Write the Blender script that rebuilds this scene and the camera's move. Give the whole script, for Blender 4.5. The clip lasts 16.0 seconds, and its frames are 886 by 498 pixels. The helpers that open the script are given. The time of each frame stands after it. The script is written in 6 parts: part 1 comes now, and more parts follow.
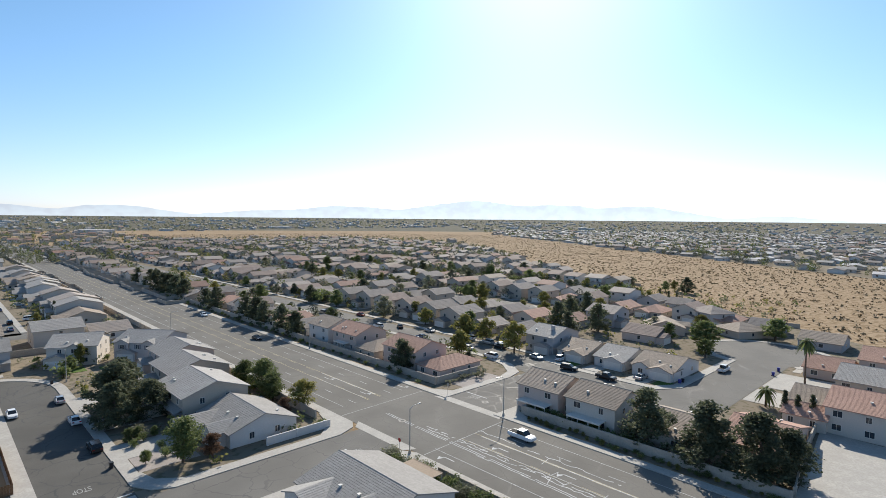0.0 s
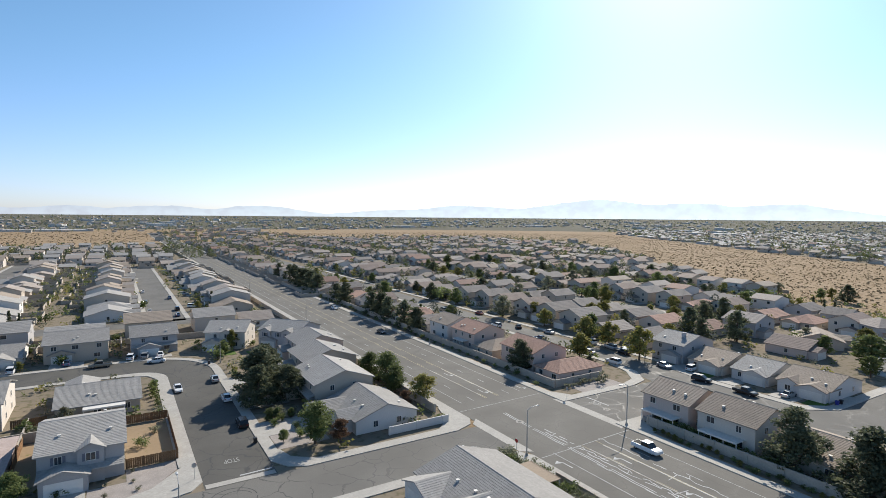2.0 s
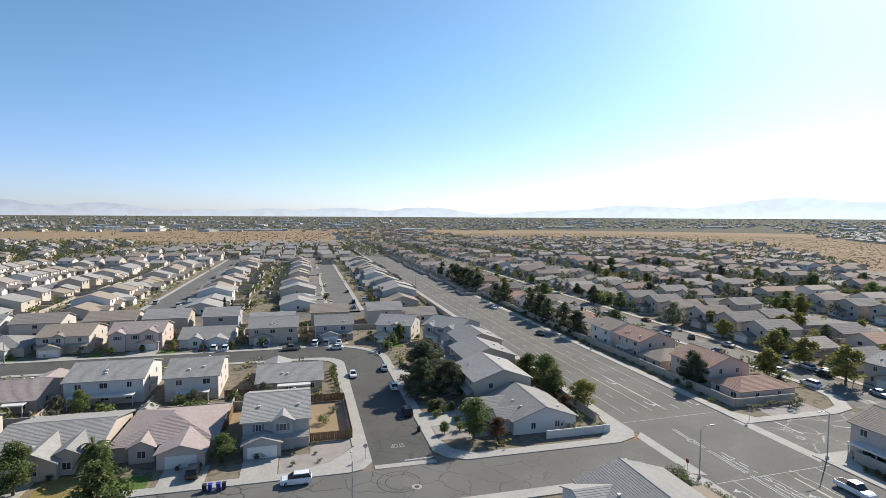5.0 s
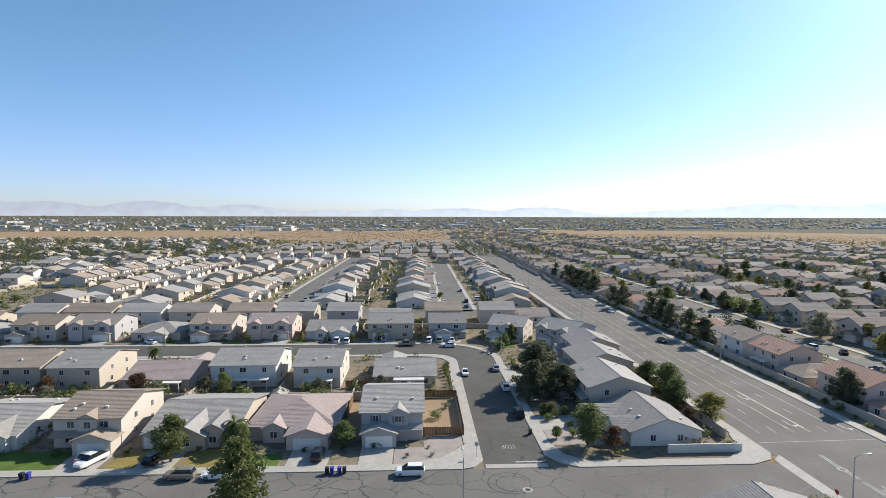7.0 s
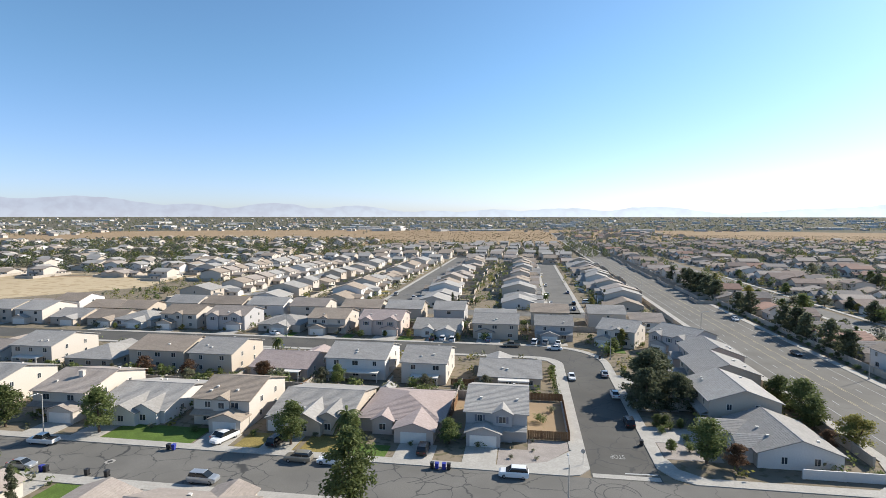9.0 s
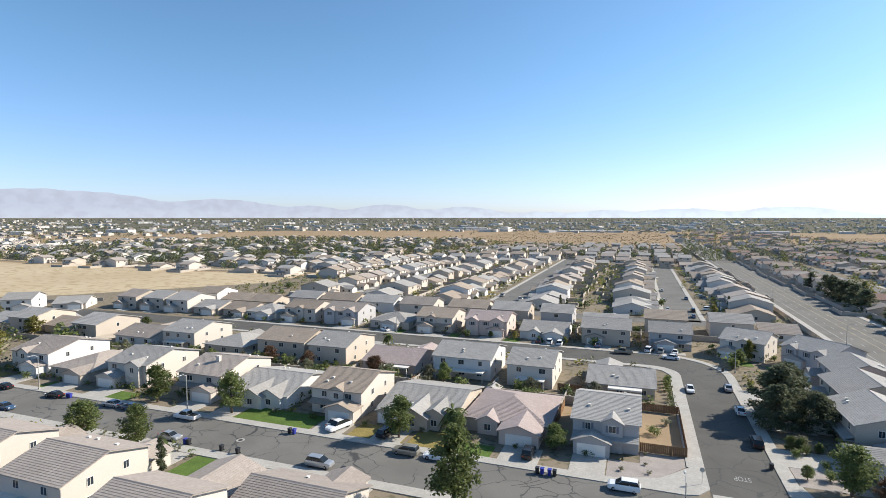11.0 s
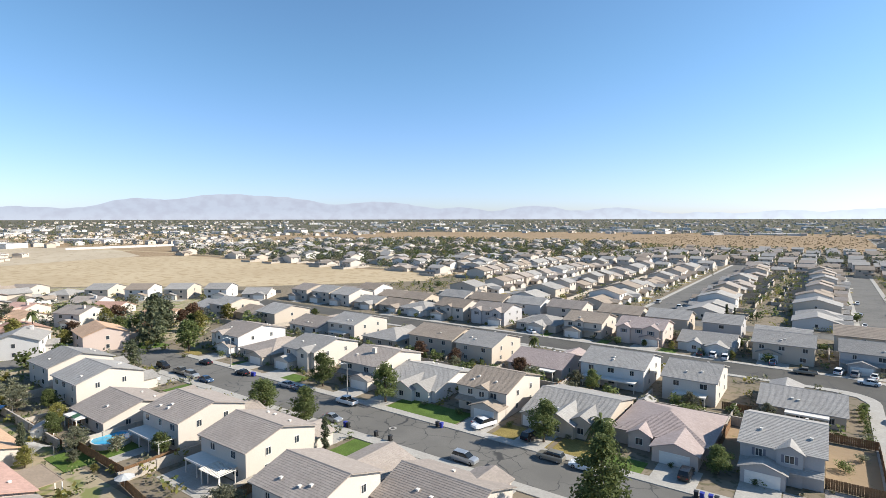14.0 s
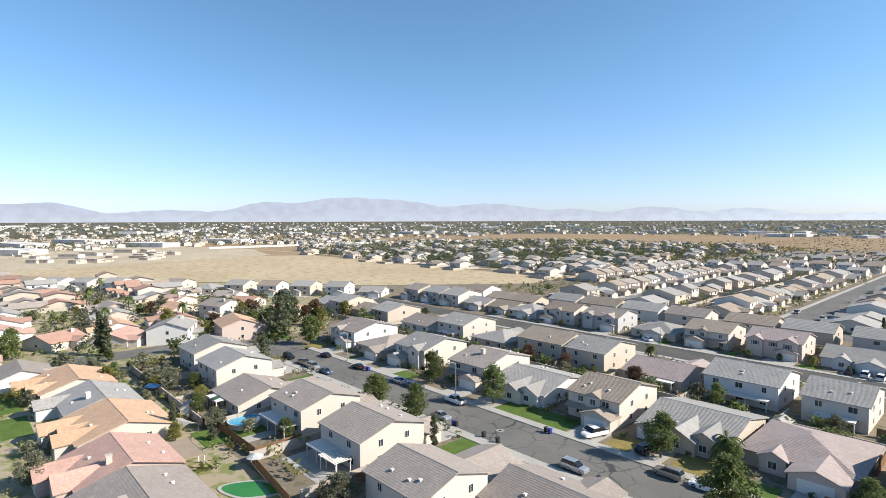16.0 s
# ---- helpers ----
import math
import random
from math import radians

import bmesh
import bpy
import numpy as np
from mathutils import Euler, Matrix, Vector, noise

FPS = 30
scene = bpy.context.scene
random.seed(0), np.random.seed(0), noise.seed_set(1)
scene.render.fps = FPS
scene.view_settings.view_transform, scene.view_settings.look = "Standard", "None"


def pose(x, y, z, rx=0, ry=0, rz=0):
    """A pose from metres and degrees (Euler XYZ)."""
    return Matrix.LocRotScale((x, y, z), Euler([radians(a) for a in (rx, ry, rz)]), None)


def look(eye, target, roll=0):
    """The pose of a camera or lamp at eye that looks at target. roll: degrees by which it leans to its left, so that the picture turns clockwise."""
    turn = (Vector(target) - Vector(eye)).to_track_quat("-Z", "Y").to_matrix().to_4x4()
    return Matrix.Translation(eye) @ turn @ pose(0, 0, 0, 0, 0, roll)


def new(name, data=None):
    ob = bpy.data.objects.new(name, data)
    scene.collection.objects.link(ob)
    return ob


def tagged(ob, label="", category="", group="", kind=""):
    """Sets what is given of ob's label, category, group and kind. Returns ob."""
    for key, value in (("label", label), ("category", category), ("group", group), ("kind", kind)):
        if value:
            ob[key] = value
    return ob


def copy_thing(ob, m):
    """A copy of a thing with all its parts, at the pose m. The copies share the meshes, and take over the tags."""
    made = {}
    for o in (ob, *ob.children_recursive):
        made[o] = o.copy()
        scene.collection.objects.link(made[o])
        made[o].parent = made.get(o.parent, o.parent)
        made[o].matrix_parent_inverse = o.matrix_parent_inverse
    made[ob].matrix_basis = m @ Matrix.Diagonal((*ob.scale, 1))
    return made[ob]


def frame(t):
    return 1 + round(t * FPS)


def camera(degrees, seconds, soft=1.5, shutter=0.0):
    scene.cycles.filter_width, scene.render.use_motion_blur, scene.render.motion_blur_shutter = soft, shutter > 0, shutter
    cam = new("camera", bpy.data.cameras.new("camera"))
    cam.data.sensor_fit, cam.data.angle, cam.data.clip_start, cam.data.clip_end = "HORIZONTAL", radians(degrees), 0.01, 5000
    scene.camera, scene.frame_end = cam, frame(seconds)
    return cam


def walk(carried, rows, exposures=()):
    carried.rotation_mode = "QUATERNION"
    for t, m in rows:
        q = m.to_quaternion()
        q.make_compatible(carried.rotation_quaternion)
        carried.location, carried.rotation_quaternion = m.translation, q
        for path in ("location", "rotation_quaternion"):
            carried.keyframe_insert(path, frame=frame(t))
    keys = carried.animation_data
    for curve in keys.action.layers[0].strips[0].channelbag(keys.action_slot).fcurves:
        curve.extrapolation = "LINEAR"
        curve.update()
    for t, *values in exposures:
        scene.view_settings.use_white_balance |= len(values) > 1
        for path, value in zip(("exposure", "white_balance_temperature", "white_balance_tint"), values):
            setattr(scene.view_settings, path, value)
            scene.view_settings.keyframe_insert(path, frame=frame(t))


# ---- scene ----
cam = camera(78.76, 16.0, 0.75)
# A drone that hangs 42 m over the street and turns to its left.
PATH = [
    (0, pose(0, 0, 42, 86.789, -0.548, -43.984)),
    (0.5, pose(0, 0, 42, 86.750, -0.540, -41.153)),
    (1, pose(0, 0, 42, 86.701, -0.547, -38.193)),
    (1.5, pose(0, 0, 42, 86.665, -0.528, -34.877)),
    (2, pose(0, 0, 42, 86.624, -0.492, -31.368)),
    (2.5, pose(0, 0, 42, 86.577, -0.460, -27.838)),
    (3, pose(0, 0, 42, 86.561, -0.426, -25.486)),
    (3.5, pose(0, 0, 42, 86.544, -0.385, -23.213)),
    (4, pose(0, 0, 42, 86.564, -0.387, -20.560)),
    (6.5, pose(0, 0, 42, 86.556, -0.161, -5.232)),
    (7, pose(0, 0, 42, 86.542, -0.162, -2.516)),
    (7.5, pose(0, 0, 42, 86.542, -0.114, 0.159)),
    (8, pose(0, 0, 42, 86.529, -0.125, 2.815)),
    (8.5, pose(0, 0, 42, 86.548, -0.027, 5.669)),
    (9, pose(0, 0, 42, 86.559, -0.029, 8.685)),
    (9.5, pose(0, 0, 42, 86.586, 0.003, 11.674)),
    (10, pose(0, 0, 42, 86.600, 0.027, 14.526)),
    (12.5, pose(0, 0, 42, 86.751, 0.009, 27.681)),
    (13, pose(0, 0, 42, 86.771, 0.058, 30.133)),
    (13.5, pose(0, 0, 42, 86.802, 0.060, 32.819)),
    (14, pose(0, 0, 42, 86.813, 0.072, 35.557)),
    (14.5, pose(0, 0, 42, 86.852, 0.093, 38.467)),
    (15, pose(0, 0, 42, 86.882, 0.112, 41.326)),
    (15.5, pose(0, 0, 42, 86.948, 0.112, 44.122)),
    (16, pose(0, 0, 42, 87.017, 0.171, 47.119))
]
walk(cam, PATH, [(0, 0.42), (4, 0.42), (7, 0.53), (9, 0.62), (12.5, 0.70), (16, 0.72)])

# ---- light: a low sun to the north-east over a hazy desert sky ----
SUN_AZ, SUN_EL = 54.0, 32.0  # degrees clockwise from +y, degrees up
world = bpy.data.worlds.new("sky")
scene.world = world
world.use_nodes = True
wn = world.node_tree
wn.nodes.clear()
sky = wn.nodes.new("ShaderNodeTexSky")
sky.sky_type = "NISHITA"
sky.sun_disc = False
sky.sun_elevation = radians(SUN_EL)
sky.sun_rotation = radians(SUN_AZ)
sky.air_density, sky.dust_density, sky.ozone_density, sky.altitude = 1.0, 1.3, 1.6, 1300
bg = wn.nodes.new("ShaderNodeBackground")
bg.inputs["Strength"].default_value = 0.105
wout = wn.nodes.new("ShaderNodeOutputWorld")
tone = wn.nodes.new("ShaderNodeMix")
tone.data_type, tone.blend_type = "RGBA", "MULTIPLY"
tone.inputs[0].default_value = 1.0
# clear blue overhead, pale dusty haze towards the horizon
ways = wn.nodes.new("ShaderNodeTexCoord")
upward = wn.nodes.new("ShaderNodeSeparateXYZ")
haze = wn.nodes.new("ShaderNodeMapRange")
haze.interpolation_type = "SMOOTHSTEP"
haze.inputs["From Min"].default_value, haze.inputs["From Max"].default_value = 0.0, 0.30
tint = wn.nodes.new("ShaderNodeMix")
tint.data_type = "RGBA"
tint.inputs[6].default_value = (0.80, 0.87, 1.17, 1)
tint.inputs[7].default_value = (0.76, 1.0, 1.10, 1)
wn.links.new(ways.outputs["Generated"], upward.inputs[0])
wn.links.new(upward.outputs["Z"], haze.inputs["Value"])
wn.links.new(haze.outputs["Result"], tint.inputs[0])
wn.links.new(tint.outputs[2], tone.inputs[7])
wn.links.new(sky.outputs[0], tone.inputs[6])
wn.links.new(tone.outputs[2], bg.inputs[0])
wn.links.new(bg.outputs[0], wout.inputs[0])

sun_data = bpy.data.lights.new("sun", "SUN")
sun_data.energy, sun_data.angle, sun_data.color = 5.0, radians(0.53), (1.0, 0.935, 0.83)
sun = new("sun", sun_data)
sun_way = Vector((math.sin(radians(SUN_AZ)) * math.cos(radians(SUN_EL)), math.cos(radians(SUN_AZ)) * math.cos(radians(SUN_EL)), math.sin(radians(SUN_EL))))
sun.matrix_world = look(sun_way * 100, (0, 0, 0))

# ---- materials ----
def tree_of(name):
    m = bpy.data.materials.new(name)
    m.use_nodes = True
    nt = m.node_tree
    nt.nodes.clear()
    out = nt.nodes.new("ShaderNodeOutputMaterial")
    b = nt.nodes.new("ShaderNodeBsdfPrincipled")
    nt.links.new(b.outputs[0], out.inputs[0])
    return m, nt, b


def node(nt, kind, **props):
    n = nt.nodes.new(kind)
    for key, value in props.items():
        n.inputs[key.replace("_", " ")].default_value = value
    return n


def coords(nt, world_space):
    if world_space:
        return nt.nodes.new("ShaderNodeNewGeometry").outputs["Position"]
    return nt.nodes.new("ShaderNodeTexCoord").outputs["Object"]


def mixed(nt, fac, a, b, mode="MIX"):
    n = nt.nodes.new("ShaderNodeMix")
    n.data_type, n.blend_type = "RGBA", mode
    for sock, value in ((n.inputs[0], fac), (n.inputs[6], a), (n.inputs[7], b)):
        if isinstance(value, bpy.types.NodeSocket):
            nt.links.new(value, sock)
        elif isinstance(value, tuple):
            sock.default_value = (*value, 1)
        else:
            sock.default_value = value
    return n.outputs[2]


def ramp(nt, value, lo, hi, a=0.0, b=1.0):
    n = nt.nodes.new("ShaderNodeMapRange")
    n.inputs[1].default_value, n.inputs[2].default_value, n.inputs[3].default_value, n.inputs[4].default_value = lo, hi, a, b
    nt.links.new(value, n.inputs[0])
    return n.outputs[0]


def noise_of(nt, vec, scale, detail=3.0):
    n = node(nt, "ShaderNodeTexNoise", Scale=scale, Detail=detail)
    nt.links.new(vec, n.inputs["Vector"])
    return n.outputs[0]


def bumped(nt, b, height, strength, distance):
    n = node(nt, "ShaderNodeBump", Strength=strength, Distance=distance)
    nt.links.new(height, n.inputs["Height"])
    nt.links.new(n.outputs[0], b.inputs["Normal"])


def scaled(c, k):
    return tuple(min(1.0, v * k) for v in c)


def surface(name, colour, rough=0.8, vary=0.15, fine=6.0, coarse=0.25, bump=0.0, metal=0.0, random_tone=0.0, world_space=True):
    """A matt or glossy surface with grain at one scale and blotches at a larger one."""
    m, nt, b = tree_of(name)
    vec = coords(nt, world_space)
    n1, n2 = noise_of(nt, vec, fine), noise_of(nt, vec, coarse, 4.0)
    c = mixed(nt, ramp(nt, n1, 0.3, 0.7), scaled(colour, 1 - vary), scaled(colour, 1 + vary))
    c = mixed(nt, ramp(nt, n2, 0.35, 0.65, 0.0, 0.6), c, scaled(colour, 1 - 1.3 * vary))
    if random_tone:
        info = nt.nodes.new("ShaderNodeObjectInfo")
        k = ramp(nt, info.outputs["Random"], 0, 1, 1 - random_tone, 1 + random_tone)
        hsv = nt.nodes.new("ShaderNodeHueSaturation")
        nt.links.new(k, hsv.inputs["Value"])
        nt.links.new(c, hsv.inputs["Color"])
        c = hsv.outputs[0]
    nt.links.new(c, b.inputs["Base Color"])
    b.inputs["Roughness"].default_value, b.inputs["Metallic"].default_value = rough, metal
    if rough > 0.75:
        b.inputs["Specular IOR Level"].default_value = 0.2
    if bump:
        bumped(nt, b, n1, 0.6, bump)
    return m


def roof_tiles(name, colour, spread=0.1):
    """Concrete roof tiles: each tile a slightly different tone, weathered in larger blotches."""
    m, nt, b = tree_of(name)
    vec = coords(nt, False)
    vor = node(nt, "ShaderNodeTexVoronoi", Scale=2.6)
    nt.links.new(vec, vor.inputs["Vector"])
    sep = nt.nodes.new("ShaderNodeSeparateColor")
    nt.links.new(vor.outputs["Color"], sep.inputs[0])
    n2 = noise_of(nt, vec, 0.35, 4.0)
    c = mixed(nt, ramp(nt, sep.outputs[0], 0, 1), scaled(colour, 1 - spread), scaled(colour, 1 + spread))
    c = mixed(nt, ramp(nt, n2, 0.4, 0.7, 0.0, 0.5), c, scaled(colour, 0.8))
    info = nt.nodes.new("ShaderNodeObjectInfo")
    hsv = nt.nodes.new("ShaderNodeHueSaturation")
    nt.links.new(ramp(nt, info.outputs["Random"], 0, 1, 0.88, 1.12), hsv.inputs["Value"])
    nt.links.new(c, hsv.inputs["Color"])
    nt.links.new(hsv.outputs[0], b.inputs["Base Color"])
    b.inputs["Roughness"].default_value = 0.85
    b.inputs["Specular IOR Level"].default_value = 0.2
    bumped(nt, b, noise_of(nt, vec, 9.0), 0.5, 0.03)
    return m


def asphalt(name, colour, tar=1.0, shine=0.7):
    """Worn asphalt with tar-sealed cracks, patches and tyre tracks of wear."""
    m, nt, b = tree_of(name)
    vec = coords(nt, True)
    warp = node(nt, "ShaderNodeTexNoise", Scale=0.35, Detail=3.0)
    nt.links.new(vec, warp.inputs["Vector"])
    add = nt.nodes.new("ShaderNodeVectorMath")
    add.operation = "MULTIPLY_ADD"
    add.inputs[1].default_value = (3.0, 3.0, 0.0)
    nt.links.new(warp.outputs["Color"], add.inputs[0])
    nt.links.new(vec, add.inputs[2])
    vor = node(nt, "ShaderNodeTexVoronoi", Scale=0.19)
    vor.feature = "DISTANCE_TO_EDGE"
    nt.links.new(add.outputs[0], vor.inputs["Vector"])
    crack = ramp(nt, vor.outputs["Distance"], 0.010, 0.020, tar, 0.0)
    broken = ramp(nt, noise_of(nt, vec, 0.12), 0.38, 0.48)
    mul = nt.nodes.new("ShaderNodeMath")
    mul.operation = "MULTIPLY"
    nt.links.new(crack, mul.inputs[0])
    nt.links.new(broken, mul.inputs[1])
    c = mixed(nt, ramp(nt, noise_of(nt, vec, 12.0), 0.3, 0.7), scaled(colour, 0.88), scaled(colour, 1.12))
    c = mixed(nt, ramp(nt, noise_of(nt, vec, 0.09, 5.0), 0.4, 0.62, 0.0, 0.7), c, scaled(colour, 0.78))
    c = mixed(nt, mul.outputs[0], c, scaled(colour, 0.3))
    nt.links.new(c, b.inputs["Base Color"])
    nt.links.new(ramp(nt, mul.outputs[0], 0, 1, 0.9, shine), b.inputs["Roughness"])
    nt.links.new(ramp(nt, mul.outputs[0], 0, 1, 0.15, 0.5), b.inputs["Specular IOR Level"])
    bumped(nt, b, noise_of(nt, vec, 20.0), 0.4, 0.02)
    return m


def earth(name, bare, dark, scrub, density, size):
    """Dry ground: bare soil in two tones with scrub and dead grass scattered over it."""
    m, nt, b = tree_of(name)
    vec = coords(nt, True)
    c = mixed(nt, ramp(nt, noise_of(nt, vec, 0.012, 6.0), 0.38, 0.62), bare, dark)
    c = mixed(nt, ramp(nt, noise_of(nt, vec, 1.3, 4.0), 0.35, 0.65, 0.0, 0.5), c, scaled(bare, 0.8))
    spots = ramp(nt, noise_of(nt, vec, 1.0 / size, 2.5), 1 - density - 0.05, 1 - density + 0.05)
    c = mixed(nt, spots, c, scrub)
    nt.links.new(c, b.inputs["Base Color"])
    b.inputs["Roughness"].default_value = 1.0
    b.inputs["Specular IOR Level"].default_value = 0.05
    bumped(nt, b, noise_of(nt, vec, 0.9), 0.5, 0.15)
    return m


def leaves(name, colour, second):
    m, nt, b = tree_of(name)
    geo = nt.nodes.new("ShaderNodeNewGeometry")
    info = nt.nodes.new("ShaderNodeObjectInfo")
    c = mixed(nt, geo.outputs["Random Per Island"], colour, second)
    hsv = nt.nodes.new("ShaderNodeHueSaturation")
    nt.links.new(ramp(nt, info.outputs["Random"], 0, 1, 0.75, 1.25), hsv.inputs["Value"])
    nt.links.new(c, hsv.inputs["Color"])
    nt.links.new(hsv.outputs[0], b.inputs["Base Color"])
    b.inputs["Roughness"].default_value = 0.75
    b.inputs["Specular IOR Level"].default_value = 0.25
    thin = nt.nodes.new("ShaderNodeBsdfTranslucent")
    nt.links.new(hsv.outputs[0], thin.inputs[0])
    both = nt.nodes.new("ShaderNodeMixShader")
    both.inputs[0].default_value = 0.42
    nt.links.new(b.outputs[0], both.inputs[1])
    nt.links.new(thin.outputs[0], both.inputs[2])
    out = next(n for n in nt.nodes if n.bl_idname == "ShaderNodeOutputMaterial")
    nt.links.new(both.outputs[0], out.inputs[0])
    return m


def glass(name, tint):
    m, nt, b = tree_of(name)
    b.inputs["Base Color"].default_value = (*tint, 1)
    b.inputs["Roughness"].default_value = 0.08
    b.inputs["Specular IOR Level"].default_value = 0.6
    n = noise_of(nt, coords(nt, True), 0.4)
    nt.links.new(mixed(nt, n, scaled(tint, 0.6), scaled(tint, 1.5)), b.inputs["Base Color"])
    return m


ASPHALT = asphalt("asphalt", (0.165, 0.156, 0.140))
ASPHALT_WIDE = asphalt("asphalt_boulevard", (0.168, 0.157, 0.138), 0.35, 0.6)
ASPHALT_DARK = asphalt("asphalt_new", (0.11, 0.104, 0.093))
CONCRETE = surface("concrete", (0.40, 0.375, 0.335), 0.85, 0.14, 3.0, 0.4, 0.01)
BLOCK = surface("block_wall", (0.42, 0.37, 0.31), 0.9, 0.12, 4.0, 0.5, 0.02)
GRAVEL = surface("gravel", (0.34, 0.30, 0.27), 0.95, 0.2, 9.0, 0.5, 0.03)
DIRT = earth("yard_dirt", (0.36, 0.26, 0.16), (0.28, 0.21, 0.14), (0.20, 0.18, 0.08), 0.30, 1.2)
DESERT = earth("desert", (0.385, 0.285, 0.185), (0.33, 0.24, 0.15), (0.235, 0.165, 0.095), 0.48, 2.4)
FIELD = earth("mown_field", (0.50, 0.40, 0.265), (0.43, 0.335, 0.215), (0.36, 0.275, 0.165), 0.43, 6.0)
SAND = earth("graded_sand", (0.50, 0.42, 0.31), (0.42, 0.34, 0.24), (0.33, 0.27, 0.18), 0.38, 9.0)
YARD_OLD = earth("old_garden_soil", (0.40, 0.33, 0.235), (0.32, 0.27, 0.18), (0.20, 0.21, 0.085), 0.46, 3.2)
LOTS = earth("yard_mix", (0.25, 0.205, 0.15), (0.19, 0.16, 0.12), (0.14, 0.125, 0.08), 0.42, 1.6)
TOWN_FLOOR = earth("town_ground", (0.17, 0.15, 0.115), (0.12, 0.115, 0.085), (0.09, 0.09, 0.06), 0.45, 9.0)
LAWN = surface("lawn", (0.10, 0.155, 0.032), 0.9, 0.3, 5.0, 0.35, 0.03)
LAWN_DRY = surface("dry_lawn", (0.27, 0.21, 0.07), 0.9, 0.3, 4.0, 0.3, 0.03)
WOOD = surface("fence_wood", (0.22, 0.125, 0.065), 0.85, 0.3, 5.0, 0.7)
PAINT_WHITE = surface("road_paint", (0.50, 0.50, 0.485), 0.8, 0.22, 1.6, 0.3)
PAINT_YELLOW = surface("yellow_paint", (0.45, 0.38, 0.24), 0.8, 0.25, 1.6, 0.3)
PATIO_TAN = surface("tan_patio_cover", (0.33, 0.255, 0.185), 0.85, 0.12, 3.0, 0.5)
TAR = surface("tar_seal", (0.045, 0.042, 0.04), 0.75, 0.2, 2.0, 0.4)
WORN_PAINT = surface("worn_road_paint", (0.36, 0.355, 0.335), 0.85, 0.3, 2.2, 0.5)
TRIM = surface("trim_paint", (0.66, 0.62, 0.56), 0.7, 0.06, 2.0, 0.4)
METAL = surface("galvanised", (0.45, 0.45, 0.44), 0.5, 0.1, 3.0, 0.5, 0.0, 0.6)
GARAGE = surface("garage_door_paint", (0.70, 0.67, 0.62), 0.6, 0.05, 2.0, 0.3, random_tone=0.08)
GLASS = glass("window_glass", (0.035, 0.042, 0.05))
CAR_GLASS = glass("car_glass", (0.015, 0.018, 0.02))
RUBBER = surface("rubber", (0.02, 0.02, 0.02), 0.85, 0.1)
RIM = surface("rim_metal", (0.4, 0.4, 0.42), 0.35, 0.05, metal=0.8)
SHUTTER = surface("shutter_paint", (0.16, 0.16, 0.19), 0.7, 0.08)
BARK = surface("bark", (0.13, 0.095, 0.07), 0.95, 0.3, 6.0, 1.0, 0.03)
WALLS = {
    "cream": surface("stucco_cream", (0.55, 0.49, 0.425), 0.92, 0.05, 4.0, 0.2, 0.01, random_tone=0.06, world_space=False),
    "tan": surface("stucco_tan", (0.49, 0.42, 0.345), 0.92, 0.05, 4.0, 0.2, 0.01, random_tone=0.08, world_space=False),
    "pink": surface("stucco_pink", (0.55, 0.44, 0.38), 0.92, 0.05, 4.0, 0.2, 0.01, random_tone=0.08, world_space=False),
    "grey": surface("stucco_grey", (0.42, 0.40, 0.39), 0.92, 0.05, 4.0, 0.2, 0.01, random_tone=0.08, world_space=False),
    "white": surface("stucco_white", (0.62, 0.59, 0.555), 0.92, 0.05, 4.0, 0.2, 0.01, random_tone=0.05, world_space=False),
}
ROOFS = {
    "grey": roof_tiles("roof_grey", (0.33, 0.31, 0.285)),
    "brown": roof_tiles("roof_brown", (0.32, 0.26, 0.205)),
    "mauve": roof_tiles("roof_mauve", (0.34, 0.29, 0.25)),
    "rose": roof_tiles("roof_rose", (0.372, 0.302, 0.276)),
    "red": roof_tiles("roof_terracotta", (0.40, 0.245, 0.185)),
    "umber": roof_tiles("roof_umber", (0.25, 0.192, 0.16)),
    "slate": roof_tiles("roof_slate", (0.225, 0.20, 0.182)),
    "russet": roof_tiles("roof_russet", (0.28, 0.175, 0.135)),
    "salmon": roof_tiles("roof_salmon", (0.52, 0.33, 0.265)),
    "peach": roof_tiles("roof_peach", (0.52, 0.34, 0.22)),
}
GREEN = leaves("broad_leaves", (0.098, 0.128, 0.042), (0.19, 0.215, 0.08))
DARK_GREEN = leaves("pine_needles", (0.085, 0.098, 0.055), (0.155, 0.165, 0.095))
OLIVE = leaves("olive_leaves", (0.15, 0.155, 0.095), (0.24, 0.235, 0.155))
YELLOW_GREEN = leaves("yellowing_leaves", (0.16, 0.165, 0.042), (0.29, 0.25, 0.08))
RUST = leaves("autumn_leaves", (0.11, 0.06, 0.04), (0.19, 0.12, 0.07))
# far foliage: the grey of distance haze is put into the leaf colour
FAR_GREEN = leaves("haze_greyed_leaves", (0.10, 0.112, 0.088), (0.165, 0.172, 0.14))

# ---- helpers for building ----
def mesh_of(name, bm, mats):
    me = bpy.data.meshes.new(name)
    bm.normal_update()
    bm.to_mesh(me)
    bm.free()
    for m in mats if isinstance(mats, (list, tuple)) else [mats]:
        me.materials.append(m)
    return me


def part(name, bm, material, parent=None, label=""):
    me = bm if isinstance(bm, bpy.types.Mesh) else mesh_of(name, bm, material)
    ob = new(name, me)
    ob.parent = parent
    return tagged(ob, label)


